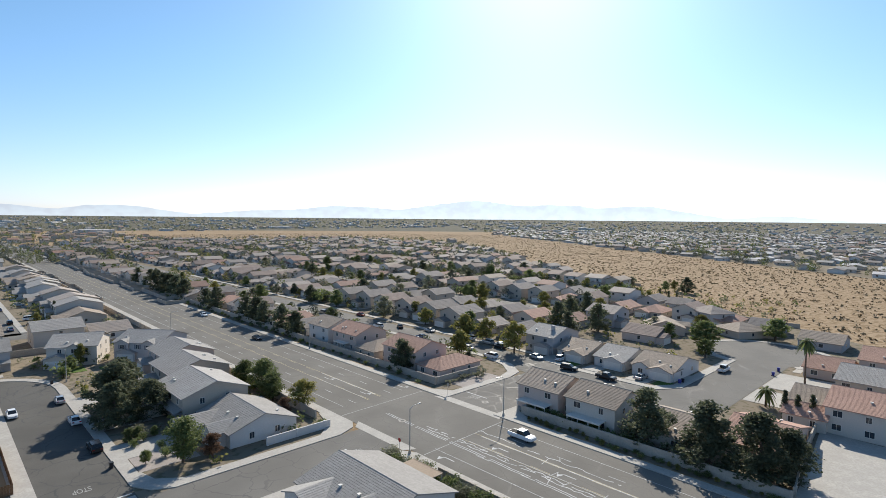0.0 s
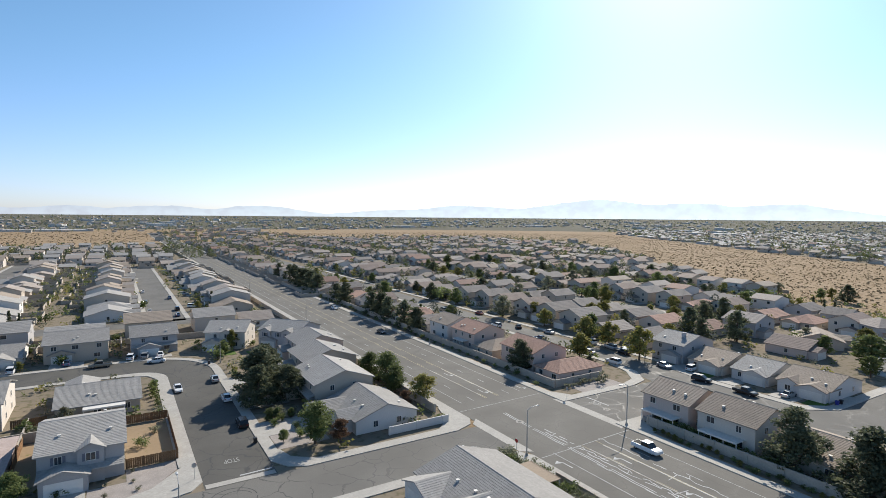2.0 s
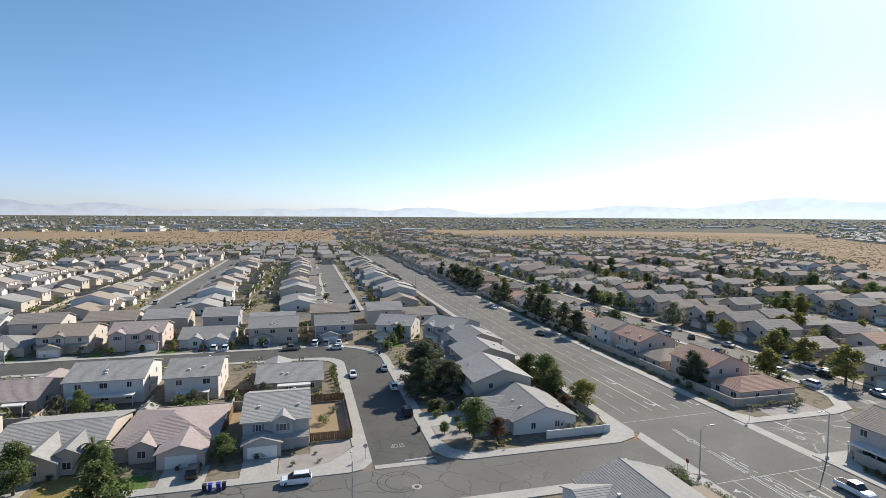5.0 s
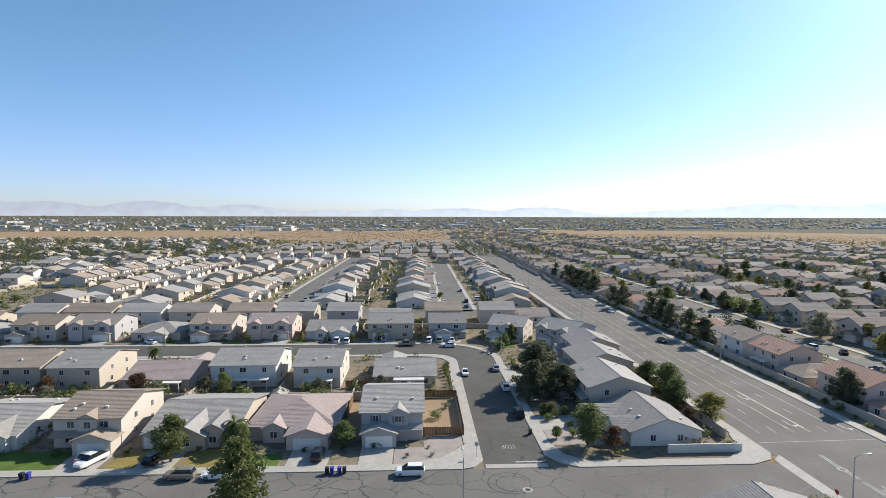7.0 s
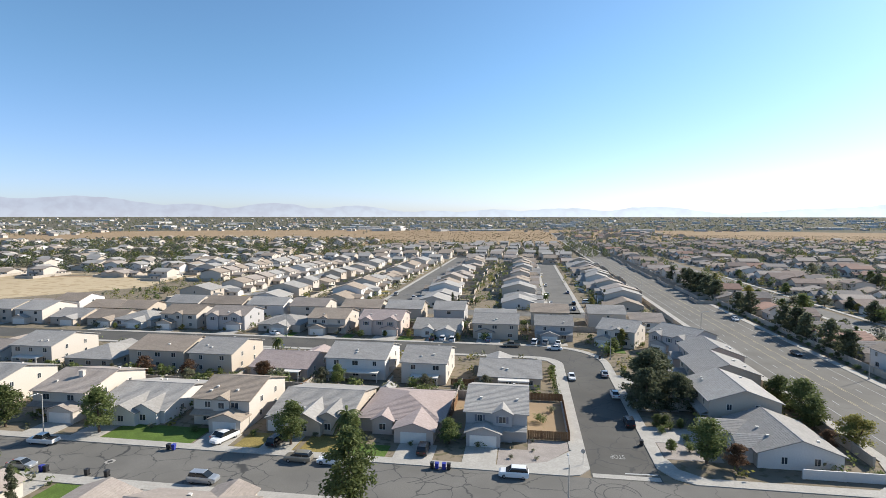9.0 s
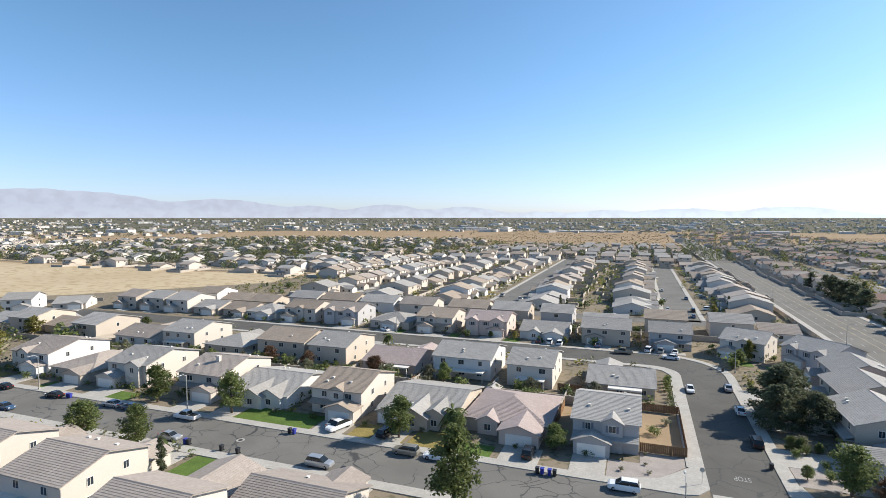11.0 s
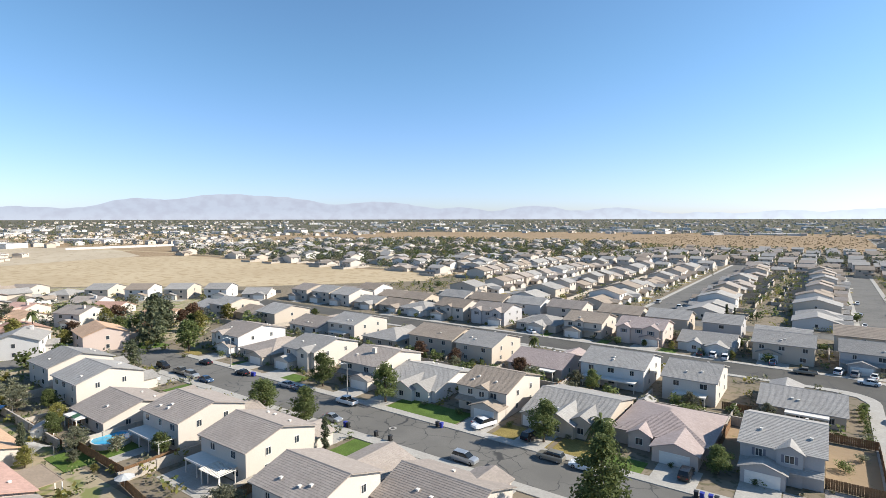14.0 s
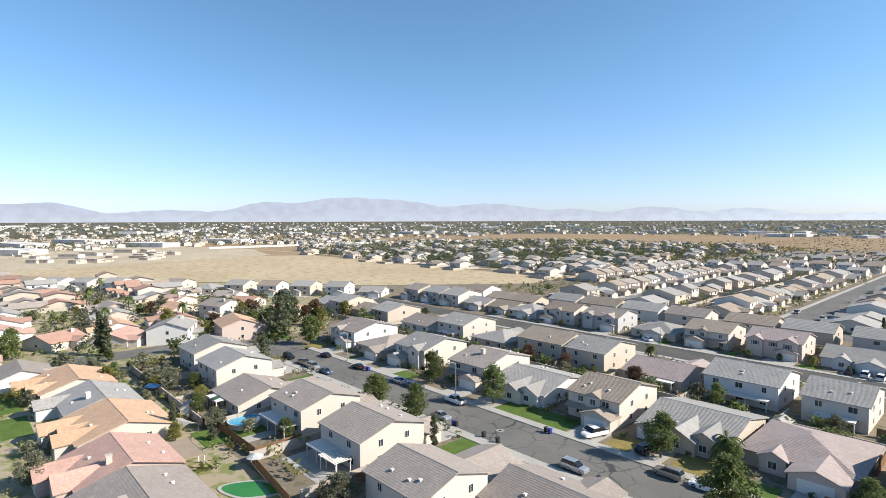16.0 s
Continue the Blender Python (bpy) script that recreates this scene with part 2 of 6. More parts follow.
def box(bm, x0, x1, y0, y1, z0, z1, mat=0):
    v = [bm.verts.new((x, y, z)) for z in (z0, z1) for x, y in ((x0, y0), (x1, y0), (x1, y1), (x0, y1))]
    for f in ((3, 2, 1, 0), (4, 5, 6, 7), (0, 1, 5, 4), (1, 2, 6, 5), (2, 3, 7, 6), (3, 0, 4, 7)):
        bm.faces.new([v[i] for i in f]).material_index = mat


def boxes(*dims):
    bm = bmesh.new()
    for d in dims:
        box(bm, *d)
    return bm


def prism(bm, pts, y0, y1, axis="y", mat=0):
    """An outline of (across, up) pairs, drawn out along an axis."""
    put = (lambda a, h, s: (a, s, h)) if axis == "y" else (lambda a, h, s: (s, a, h))
    lo = [bm.verts.new(put(a, h, y0)) for a, h in pts]
    hi = [bm.verts.new(put(a, h, y1)) for a, h in pts]
    n = len(pts)
    fs = [bm.faces.new(lo), bm.faces.new(hi[::-1])] + [bm.faces.new((lo[i], hi[i], hi[(i + 1) % n], lo[(i + 1) % n])) for i in range(n)]
    for f in fs:
        f.material_index = mat


def sheet(bm, pts, z):
    return bm.faces.new([bm.verts.new((x, y, z)) for x, y in pts])


def slab(bm, pts, z0, z1):
    """A flat plate with the given outline and sides down to z0."""
    top = [bm.verts.new((x, y, z1)) for x, y in pts]
    low = [bm.verts.new((x, y, z0)) for x, y in pts]
    bm.faces.new(top)
    for i in range(len(pts)):
        j = (i + 1) % len(pts)
        bm.faces.new((top[i], low[i], low[j], top[j]))


def tube(bm, a, b, r0, r1, sides=8):
    a, b = Vector(a), Vector(b)
    turn = (b - a).to_track_quat("Z", "Y")
    rings = [[bm.verts.new(p + turn @ Vector((r * math.cos(k * math.tau / sides), r * math.sin(k * math.tau / sides), 0))) for k in range(sides)]
             for p, r in ((a, r0), (b, r1))]
    for k in range(sides):
        j = (k + 1) % sides
        bm.faces.new((rings[0][k], rings[0][j], rings[1][j], rings[1][k]))
    bm.faces.new(rings[1])
    bm.faces.new(rings[0][::-1])


def arc(cx, cy, r, a0, a1, n=10):
    return [(cx + r * math.cos(radians(a0 + (a1 - a0) * i / n)), cy + r * math.sin(radians(a0 + (a1 - a0) * i / n))) for i in range(n + 1)]


def setting(name, bm, material, label, category=""):
    return tagged(part(name, bm, material), label, category or name.split("_")[0], kind="structure")


# ---- roofs: sloping planes of lapped tile courses ----
def slope(bm, a, b, c, d, course):
    """The plane from the eave a-b up to the ridge d-c, in courses that overlap."""
    a, b, c, d = map(Vector, (a, b, c, d))
    up = (b - a).cross(d - a)
    if up.length < 1e-6:
        up = (b - a).cross(c - a)
    up = up.normalized()
    n = max(1, round(((d + c) / 2 - (a + b) / 2).length / course)) if course else 1
    low = [bm.verts.new(a), bm.verts.new(b)]
    for i in range(n):
        e = (i + 1) / n
        if n > 1:
            lip = [bm.verts.new(v.co + up * 0.032) for v in low]
            bm.faces.new((low[0], low[1], lip[1], lip[0]))
        else:
            lip = low
        h0, h1 = a.lerp(d, e), b.lerp(c, e)
        if (h1 - h0).length < 1e-4:
            bm.faces.new((lip[0], lip[1], bm.verts.new(h1)))
            break
        low = [bm.verts.new(h0), bm.verts.new(h1)]
        bm.faces.new((lip[0], lip[1], low[1], low[0]))


def gable_roof(bm, x0, x1, y0, y1, z, rise, over, course, axis="x", ends=True):
    """A gable whose ridge lies along the axis, with a soffit and verge boards of its own thickness."""
    def put(a, s, h):
        return (a, s, h) if axis == "x" else (s, a, h)
    a0, a1, s0, s1 = (x0, x1, y0, y1) if axis == "x" else (y0, y1, x0, x1)
    mid, pitch = (s0 + s1) / 2, rise / ((s1 - s0) / 2)
    a0, a1, s0, s1 = a0 - over, a1 + over, s0 - over, s1 + over
    ze, zr = z - over * pitch + 0.16, z + rise + 0.16
    quads = [(put(a0, s0, ze), put(a1, s0, ze), put(a1, mid, zr), put(a0, mid, zr)), (put(a1, s1, ze), put(a0, s1, ze), put(a0, mid, zr), put(a1, mid, zr))]
    for q in quads:
        slope(bm, *(q if axis == "x" else (q[1], q[0], q[3], q[2])), course)
    t = 0.16
    pts = [(s0, ze - t), (mid, zr - t), (s1, ze - t), (s1, ze - 0.01), (mid, zr - 0.01), (s0, ze - 0.01)]
    prism(bm, pts, a0, a1, "x" if axis == "x" else "y")


def hip_roof(bm, x0, x1, y0, y1, z, rise, over, course):
    w, d = x1 - x0, y1 - y0
    half = min(w, d) / 2
    pitch = rise / half
    x0, x1, y0, y1 = x0 - over, x1 + over, y0 - over, y1 + over
    ze, zr = z - over * pitch + 0.16, z + rise + 0.16
    half += over
    if w >= d:
        p, q = (x0 + half, (y0 + y1) / 2, zr), (x1 - half, (y0 + y1) / 2, zr)
        qs = [((x0, y0), (x1, y0), q, p), ((x1, y1), (x0, y1), p, q), ((x1, y0), (x1, y1), q, q), ((x0, y1), (x0, y0), p, p)]
    else:
        p, q = ((x0 + x1) / 2, y0 + half, zr), ((x0 + x1) / 2, y1 - half, zr)
        qs = [((x0, y0), (x1, y0), p, p), ((x1, y1), (x0, y1), q, q), ((x1, y0), (x1, y1), q, p), ((x0, y1), (x0, y0), p, q)]
    for a, b, c, d2 in qs:
        slope(bm, (*a, ze), (*b, ze), c, d2, course)
    box(bm, x0 + 0.03, x1 - 0.03, y0 + 0.03, y1 - 0.03, ze - 0.17, ze - 0.01)


# ---- windows, shared by size ----
WINDOW_MESH = {}


def window_meshes(w, h):
    if (w, h) not in WINDOW_MESH:
        fr = boxes((-w / 2 - 0.09, -w / 2, -0.05, 0.02, -0.09, h + 0.09), (w / 2, w / 2 + 0.09, -0.05, 0.02, -0.09, h + 0.09), (-w / 2, w / 2, -0.05, 0.02, h, h + 0.09),
                   (-w / 2, w / 2, -0.07, 0.02, -0.09, 0), (-0.03, 0.03, -0.035, 0.02, 0, h))
        WINDOW_MESH[w, h] = mesh_of("window", fr, TRIM), mesh_of("pane", boxes((-w / 2, w / 2, -0.02, 0.02, 0, h)), GLASS)
    return WINDOW_MESH[w, h]


def window(root, x, y, z, w, h, turn, simple=False):
    fr, pane = window_meshes(w, h)
    if simple:
        if ("simple", w, h) not in WINDOW_MESH:
            bm = boxes((-w / 2 - 0.1, w / 2 + 0.1, -0.03, 0.02, -0.1, h + 0.1))
            box(bm, -w / 2, w / 2, -0.05, 0.02, 0, h, 1)
            WINDOW_MESH["simple", w, h] = mesh_of("window", bm, [TRIM, GLASS])
        part("window", WINDOW_MESH["simple", w, h], None, root).matrix_local = pose(x, y, z, 0, 0, turn)
        return
    ob = part("window", fr, None, root)
    ob.matrix_local = pose(x, y, z, 0, 0, turn)
    part("pane", pane, None, ob, "dark reflecting glass")


def shutter_mesh():
    if "shutter" not in WINDOW_MESH:
        bm = boxes((-0.2, 0.2, -0.04, 0.01, -0.05, 1.2))
        for k in range(8):
            box(bm, -0.16, 0.16, -0.05, -0.03, 0.02 + k * 0.145, 0.11 + k * 0.145)
        WINDOW_MESH["shutter"] = mesh_of("shutter", bm, SHUTTER)
    return WINDOW_MESH["shutter"]


def garage_door(root, x, y, w):
    bm = bmesh.new()
    for i in range(4):
        box(bm, x - w / 2, x + w / 2, y - 0.05, y + 0.02, 0.02 + i * 0.54, 0.02 + i * 0.54 + 0.51)
    box(bm, x - w / 2, x + w / 2, y - 0.03, y + 0.02, 0.02, 2.15)
    part("garage_door", bm, GARAGE, root, "pale panelled roll-up garage door")


HOMES, FRONTS = [], []


def lot(x, y, facing, d, drive=False):
    if drive:
        FRONTS.append((x, y, radians(facing), d))
    HOMES.append((x - math.sin(radians(facing)) * d / 2, y + math.cos(radians(facing)) * d / 2))


def house(x, y, facing, w, d, storeys, wall="tan", roof="grey", kind="gable", garage=None, fins=(), patio=None, chimney=None, detail=2, porch=False, shutters=False, pitch=0.42, label="", rise=None, cover_paint=None):
    """A stucco tract house. x, y: the middle of its front; facing: degrees, 0 faces -y. garage: (middle, width, reach); fins: cross gables (middle, width, reach)."""
    root = new("house")
    zw = 2.75 if storeys == 1 else 5.4
    over = 0.45
    if rise is None:
        rise = pitch * (d if kind == "gable" else min(w, d)) / 2
        rise = min(rise, 2.3)
    course = 0.42 if detail >= 2 else (0.9 if detail == 1 else 0)
    body, top = bmesh.new(), bmesh.new()
    x0, x1 = -w / 2, w / 2
    if kind == "gable":
        prism(body, [(0, 0), (d, 0), (d, zw), (d / 2, zw + rise), (0, zw)], x0, x1, "x")
        gable_roof(top, x0, x1, 0, d, zw, rise, over, course, "x")
    elif kind == "front":
        prism(body, [(x0, 0), (x1, 0), (x1, zw), (0, zw + rise), (x0, zw)], 0, d, "y")
        gable_roof(top, x0, x1, 0, d, zw, rise, over, course, "y")
    else:
        box(body, x0, x1, 0, d, 0, zw)
        hip_roof(top, x0, x1, 0, d, zw, rise, over, course)
    doors, extra = [], []
    if garage:
        gx, gw, reach = garage
        r = 0.32 * (gw + 0.6) / 2
        prism(body, [(gx - gw / 2, 0), (gx + gw / 2, 0), (gx + gw / 2, 2.6), (gx, 2.6 + r), (gx - gw / 2, 2.6)], -reach, 0.5, "y")
        back = 0.0 if storeys == 2 else d * 0.32
        wing = bmesh.new()
        gable_roof(wing, gx - gw / 2, gx + gw / 2, -reach, back, 2.6, r, 0.4, course, "y")
        extra.append(("garage_roof", wing))
        doors.append((gx, -reach, min(gw - 0.7, 4.9)))
    for fx, fw, reach in fins:
        r = min(0.5 * fw / 2, rise * 0.96)
        zf = zw
        prism(body, [(fx - fw / 2, 0), (fx + fw / 2, 0), (fx + fw / 2, zf), (fx, zf + r), (fx - fw / 2, zf)], -reach, 0.5, "y")
        wing = bmesh.new()
        extra.append(("cross_gable_roof", wing))
        gable_roof(wing, fx - fw / 2, fx + fw / 2, -reach, min(d / 2, r / (rise / (d / 2))), zf, r, 0.35, course, "y")
    if porch and storeys == 2:
        wing = bmesh.new()
        extra.append(("porch_roof", wing))
        slope(wing, (x0, -1.6, 2.55), (x1, -1.6, 2.55), (x1, 0, 3.2), (x0, 0, 3.2), course)
        box(wing, x0, x1, -1.6, 0, 2.38, 2.548)
    bmesh.ops.remove_doubles(top, verts=top.verts, dist=0.012)
    part("wall", body, WALLS[wall], root)
    part("roof", top, ROOFS[roof], root)
    for name, bm in extra:
        bmesh.ops.remove_doubles(bm, verts=bm.verts, dist=0.012)
        part(name, bm, ROOFS[roof], root)
    if detail >= 2 and kind == "gable":
        cap = bmesh.new()
        zc = zw + rise + 0.16
        prism(cap, [(d / 2 - 0.22, zc - 0.07), (d / 2 + 0.22, zc - 0.07), (d / 2, zc + 0.09)], x0 - over, x1 + over, "x")
        part("ridge_cap", cap, ROOFS[roof], root)
    for gx, gy, gw in doors:
        garage_door(root, gx, gy, gw)
    rng = random.Random(int(x * 13 + y * 7))
    if detail >= 2:
        for _ in range(3):
            vx, s = rng.uniform(x0 * 0.7, x1 * 0.7), rng.uniform(0.2, 0.4)
            k = d * (1 - s * 0.6) if rng.random() < 0.6 else d * s * 0.6
            zv = zw + rise * (1 - abs(k - d / 2) / (d / 2)) if kind == "gable" else zw + rise * 0.5
            if kind == "gable":
                part("roof_vent", boxes((vx - 0.18, vx + 0.18, k - 0.18, k + 0.18, zv, zv + 0.42), (vx - 0.25, vx + 0.25, k - 0.25, k + 0.25, zv + 0.36, zv + 0.46)), TRIM, root)
    if detail >= 1:
        levels = [0.95] if storeys == 1 else [0.95, 3.65]
        sides = (0, 1, 2, 3)
        for lv in levels:
            for s in sides:
                span = w if s in (0, 2) else d
                count = (max(2, int(span / 4.2)) if detail >= 2 else (2 if s == 0 else 1)) if s in (0, 2) else (2 if detail >= 2 else 1)
                for i in range(count):
                    u = (i + 0.5) / count * span - span / 2 + rng.uniform(-0.4, 0.4)
                    ww = rng.choice((0.9, 1.2, 1.5))
                    if s == 0:
                        hidden = any(abs(u - gx) < g2 / 2 + 0.9 for gx, g2, *_ in ([garage] if garage else [])) and lv < 3
                        hidden = hidden or any(abs(u - fx) < fw / 2 + 0.6 for fx, fw, _ in fins)
                        if not hidden:
                            window(root, u, 0, lv, ww, 1.15, 0, detail < 2)
                            if shutters:
                                for sx in (-1, 1):
                                    part("shutter", shutter_mesh(), None, root).matrix_local = pose(u + sx * (ww / 2 + 0.32), 0, lv)
                    elif s == 2:
                        window(root, u, d, lv, ww, 1.15, 180, detail < 2)
                    elif s == 1:
                        window(root, x1, d / 2 + u * 0.8, lv, 0.9, 1.15, 90, detail < 2)
                    else:
                        window(root, x0, d / 2 + u * 0.8, lv, 0.9, 1.15, -90, detail < 2)
        for fx, fw, reach in fins:
            for sx in (-1, 1) if shutters else ():
                part("shutter", shutter_mesh(), None, root).matrix_local = pose(fx + sx * 0.92, -reach, levels[-1])
            window(root, fx, -reach, levels[-1], 1.2, 1.15, 0, detail < 2)
    if patio:
        px, pw, pd = patio
        cover = part("patio_cover", boxes((px - pw / 2, px + pw / 2, d, d + pd, 2.45, 2.58), (px - pw / 2, px + pw / 2, d + pd - 0.1, d + pd + 0.02, 2.3, 2.62)), cover_paint or TRIM, root, "tan flat patio cover" if cover_paint else "pale flat patio cover")
        for k in range(4):
            u = px - pw / 2 + 0.15 + k * (pw - 0.3) / 3
            part("post", boxes((u - 0.08, u + 0.08, d + pd - 0.25, d + pd - 0.09, 0, 2.45)), TRIM, cover)
    if chimney is not None:
        part("chimney", boxes((chimney - 0.5, chimney + 0.5, d * 0.3, d * 0.3 + 0.8, 0.5, zw + rise + 0.5), (chimney - 0.6, chimney + 0.6, d * 0.3 - 0.1, d * 0.3 + 0.9, zw + rise + 0.5, zw + rise + 0.65)), WALLS[wall], root)
    root.matrix_world = pose(x, y, 0, 0, 0, facing)
    lot(x, y, facing, d)
    names = {"rose": "rose-brown", "grey": "grey", "brown": "brown", "mauve": "mauve-brown", "red": "terracotta", "peach": "pale orange", "salmon": "salmon-pink", "umber": "dark brown", "slate": "dark grey", "russet": "russet"}
    text = label or f"{'two' if storeys == 2 else 'single'}-storey {wall} stucco house under a {names[roof]} tile roof"
    return tagged(root, text, "house", "tract houses")

# ---- ground, roads and fields ----
def ground_sheet():
    """One sheet out to the foot of the hills; the plain rises a little towards them."""
    bm = bmesh.new()
    radii = [0, 60, 120, 250, 500, 900, 1400, 1700, 2000, 2700, 3500, 4300, 4800]
    rings = []
    for r in radii:
        z = 0.0 if r < 1400 else 38.0 * ((r - 1400) / 3400) ** 1.3
        rings.append([bm.verts.new((r * math.cos(k * math.tau / 72), r * math.sin(k * math.tau / 72), z)) for k in range(72)] if r else [bm.verts.new((0, 0, 0))])
    for k in range(72):
        j = (k + 1) % 72
        bm.faces.new((rings[0][0], rings[1][k], rings[1][j]))
        for a, b in zip(rings[1:], rings[2:]):
            f = bm.faces.new((a[k], b[k], b[j], a[j]))
            f.material_index = 1 if math.hypot(a[k].co.x, a[k].co.y) > 1650 else 0
    return setting("ground", bm, [DESERT, TOWN_FLOOR], "dry tan desert ground with scattered scrub", "ground")


def plain_height(x, y):
    r = math.hypot(x, y)
    return 0.0 if r < 1400 else 38.0 * ((r - 1400) / 3400) ** 1.3


def zone(name, pts, z, material, label, category):
    bm = bmesh.new()
    sheet(bm, pts, z)
    return setting(name, bm, material, label, category)


ground_sheet()
EAST_EDGE = [(170, -120), (228, 25), (280, 104), (352, 215), (520, 440), (700, 690)]
zone("ground_yards_west", [(60, 90), (60, 815), (-150, 815), (-232, 500), (-225, 300), (-290, 205), (-372, 148), (-500, 20), (-520, -200), (60, -200)], 0.02, LOTS, "mixed yard ground of dirt, gravel and paving", "ground")
zone("ground_yards_east", [(90, -150)] + EAST_EDGE + [(560, 880), (300, 900), (90, 900)], 0.02, LOTS, "mixed yard ground of dirt, gravel and paving", "ground")
zone("ground_yards_old", [(-62, -60), (-62, 37), (-170, 37), (-184, 60), (-186, 110), (-300, 190), (-372, 140), (-480, 20), (-480, -60)], 0.03, YARD_OLD, "pale dry soil and patchy grass of the older gardens", "ground")
zone("ground_field", [(-232, 340), (-222, 290), (-290, 205), (-372, 148), (-500, 20), (-760, -60), (-900, 120), (-680, 200), (-600, 335), (-312, 328)], 0.03, FIELD, "open field of mown dry straw-coloured grass", "field")
zone("ground_building_site", [(-590, 40), (-583, 65), (-600, 152), (-620, 211), (-640, 300), (-800, 345), (-900, 340), (-968, 300), (-1066, 120), (-800, -60)], 0.045, SAND, "pale graded sand of a building site", "ground")
zone("ground_far_east", [(440, -200), (505, 57), (600, 189), (1060, 873), (1500, 1300), (2300, 900), (2000, -300)], 0.04, LOTS, "distant yards between houses", "ground")
zone("ground_far_west", [(-320, 335), (-236, 345), (-234, 520), (-330, 760), (-620, 900), (-900, 640), (-640, 345)], 0.04, LOTS, "distant yards between houses", "ground")


def street(name, pts_list, material=ASPHALT, z=0.05, label="worn grey asphalt street with tar-sealed cracks"):
    bm = bmesh.new()
    for pts in pts_list:
        sheet(bm, pts, z)
    return setting(name, bm, material, label, "road")


def rect(x0, x1, y0, y1):
    return [(x0, y0), (x1, y0), (x1, y1), (x0, y1)]


street("road_boulevard", [[(62.5, -160), (87, -160), (87, 1900), (63.5, 1900)]], ASPHALT_WIDE, 0.05, "wide grey asphalt boulevard with worn lane markings")
street("road_cross", [rect(-170, 62.5, 75, 87), [(-170, 75), (-170, 87)] + arc(-168, 60, 30, 90, 180, 8) + [(-198, -60), (-186, -60)] + arc(-168, 60, 18, 180, 90, 8)[:-1] + [(-168, 75.01)]], ASPHALT)
street("road_corner", [[(11, 87), (22, 87)] + arc(4, 157, 18, 0, 90, 10) + [(-240, 175), (-240, 162)] + arc(3, 154, 8, 90, 0, 6)], ASPHALT_DARK, 0.054, "dark asphalt street that bends round a corner")
street("road_north", [rect(11, 24, 236, 495), rect(-69, -55, 236, 560), rect(-149, -136, 236, 480), rect(-235, 30, 228, 240)], ASPHALT, 0.052)
street("road_east", [[(87, 74), (118, 74), (118, 46), (124, 41), (185, 41), (185, 54), (136, 54), (130, 58), (130, 83), (133, 96), (136, 900), (124, 900), (124, 108), (118, 89), (87, 89)],
                     ], ASPHALT, 0.056)
street("road_cul_de_sac", [arc(193, 51, 17, 0, 360, 24)[:-1]], ASPHALT, 0.062)
street("road_east_far", [rect(203, 215, 150, 560), rect(282, 294, 240, 700), rect(361, 373, 330, 800)] + [rect(136, 136 + k, y, y + 12) for k, y in ((150, 232), (250, 380), (380, 560))], ASPHALT, 0.06)

# ---- pavements with kerbs ----
def pavement(pts):
    bm = bmesh.new()
    slab(bm, pts, 0.0, 0.17)
    return bm


for key, pts in (("west", [(61.4, 73.5), (63.6, 72.2), (63.6, 90.5), (61.4, 88.4)]), ("east", [(86, 71.5), (88.4, 72.8), (88.4, 90.2), (86, 91.5)]), ("corner", [(11.2, 87.3), (21.8, 87.3), (21.8, 88.7), (11.2, 88.7)])):
    bm = bmesh.new()
    sheet(bm, pts, 0.07)
    setting("pavement_gutter_" + key, bm, CONCRETE, "pale concrete gutter across the mouth of the street", "gutter")
PAVED = {
    "cross_north": [rect(-160, 7, 87, 89.2), [(7, 87), (9.2, 87.6), (11, 90), (11, 97), (8.6, 97), (4, 91.5), (-3, 89.21), (7, 89.2)]],
    "cross_north_east": [[(22, 92), (24, 88.6), (27, 87), (57, 87), (61, 88.6), (62.5, 91), (62.5, 100), (60, 100), (58, 93), (54, 89.4), (29, 89.4), (25.5, 92), (24.5, 96), (22, 96)]],
    "cross_south": [rect(-150, 57, 72.6, 75), [(57, 75), (61, 73.6), (62.5, 71), (62.5, 40), (59.6, 40), (59.6, 68), (57, 72.6)]],
    "corner": [rect(8.2, 11, 97, 149), [(11, 149), (11, 154)] + arc(3, 154, 8, 15, 90, 5) + [(-4, 162), (-4, 160), (2, 159.4), (6.6, 157.4), (8.2, 154), (8.2, 149)], rect(22, 24.2, 96, 150),
               [(22, 150), (22, 157)] + arc(4, 157, 18, 12, 90, 8) + [(0, 175), (0, 177.2)] + arc(4, 157, 20.2, 90, 0, 8) + [(24.2, 150)], rect(-160, 0, 175, 177), rect(-160, -4, 160, 162)],
    "boulevard": [rect(60.4, 62.5, 100, 1200), rect(87, 89.2, 96, 1200), rect(87, 89.2, -60, 67)],
    "north": [rect(9, 11, 240, 495), rect(24, 26, 240, 495), rect(-71, -69, 240, 560), rect(-55, -53, 240, 560), rect(-151, -149, 240, 480), rect(-136, -134, 240, 480)],
    "east": [[(87, 89), (111, 89), (117, 90.5), (122, 97), (124, 108), (124, 400), (122, 400), (122, 108), (119.4, 98.5), (115, 93), (110, 91.4), (92, 91.4), (89.2, 96), (87, 96)],
             [(87, 74), (92, 74), (110, 74), (110, 71.8), (93, 71.8), (90.5, 67), (87, 67)],
             [(130, 58), (136, 54), (176, 54), (179, 60), (186, 66.4), (185, 69), (177, 62.5), (174.4, 56.6), (137, 56.6), (132.4, 60), (132.4, 83), (135.2, 95), (133, 96), (130, 83)],
             [(136, 100), (138, 100), (138.5, 400), (136, 400)], arc(193, 51, 17, -140, 118, 20) + arc(193, 51, 19.2, 118, -140, 20)],
}
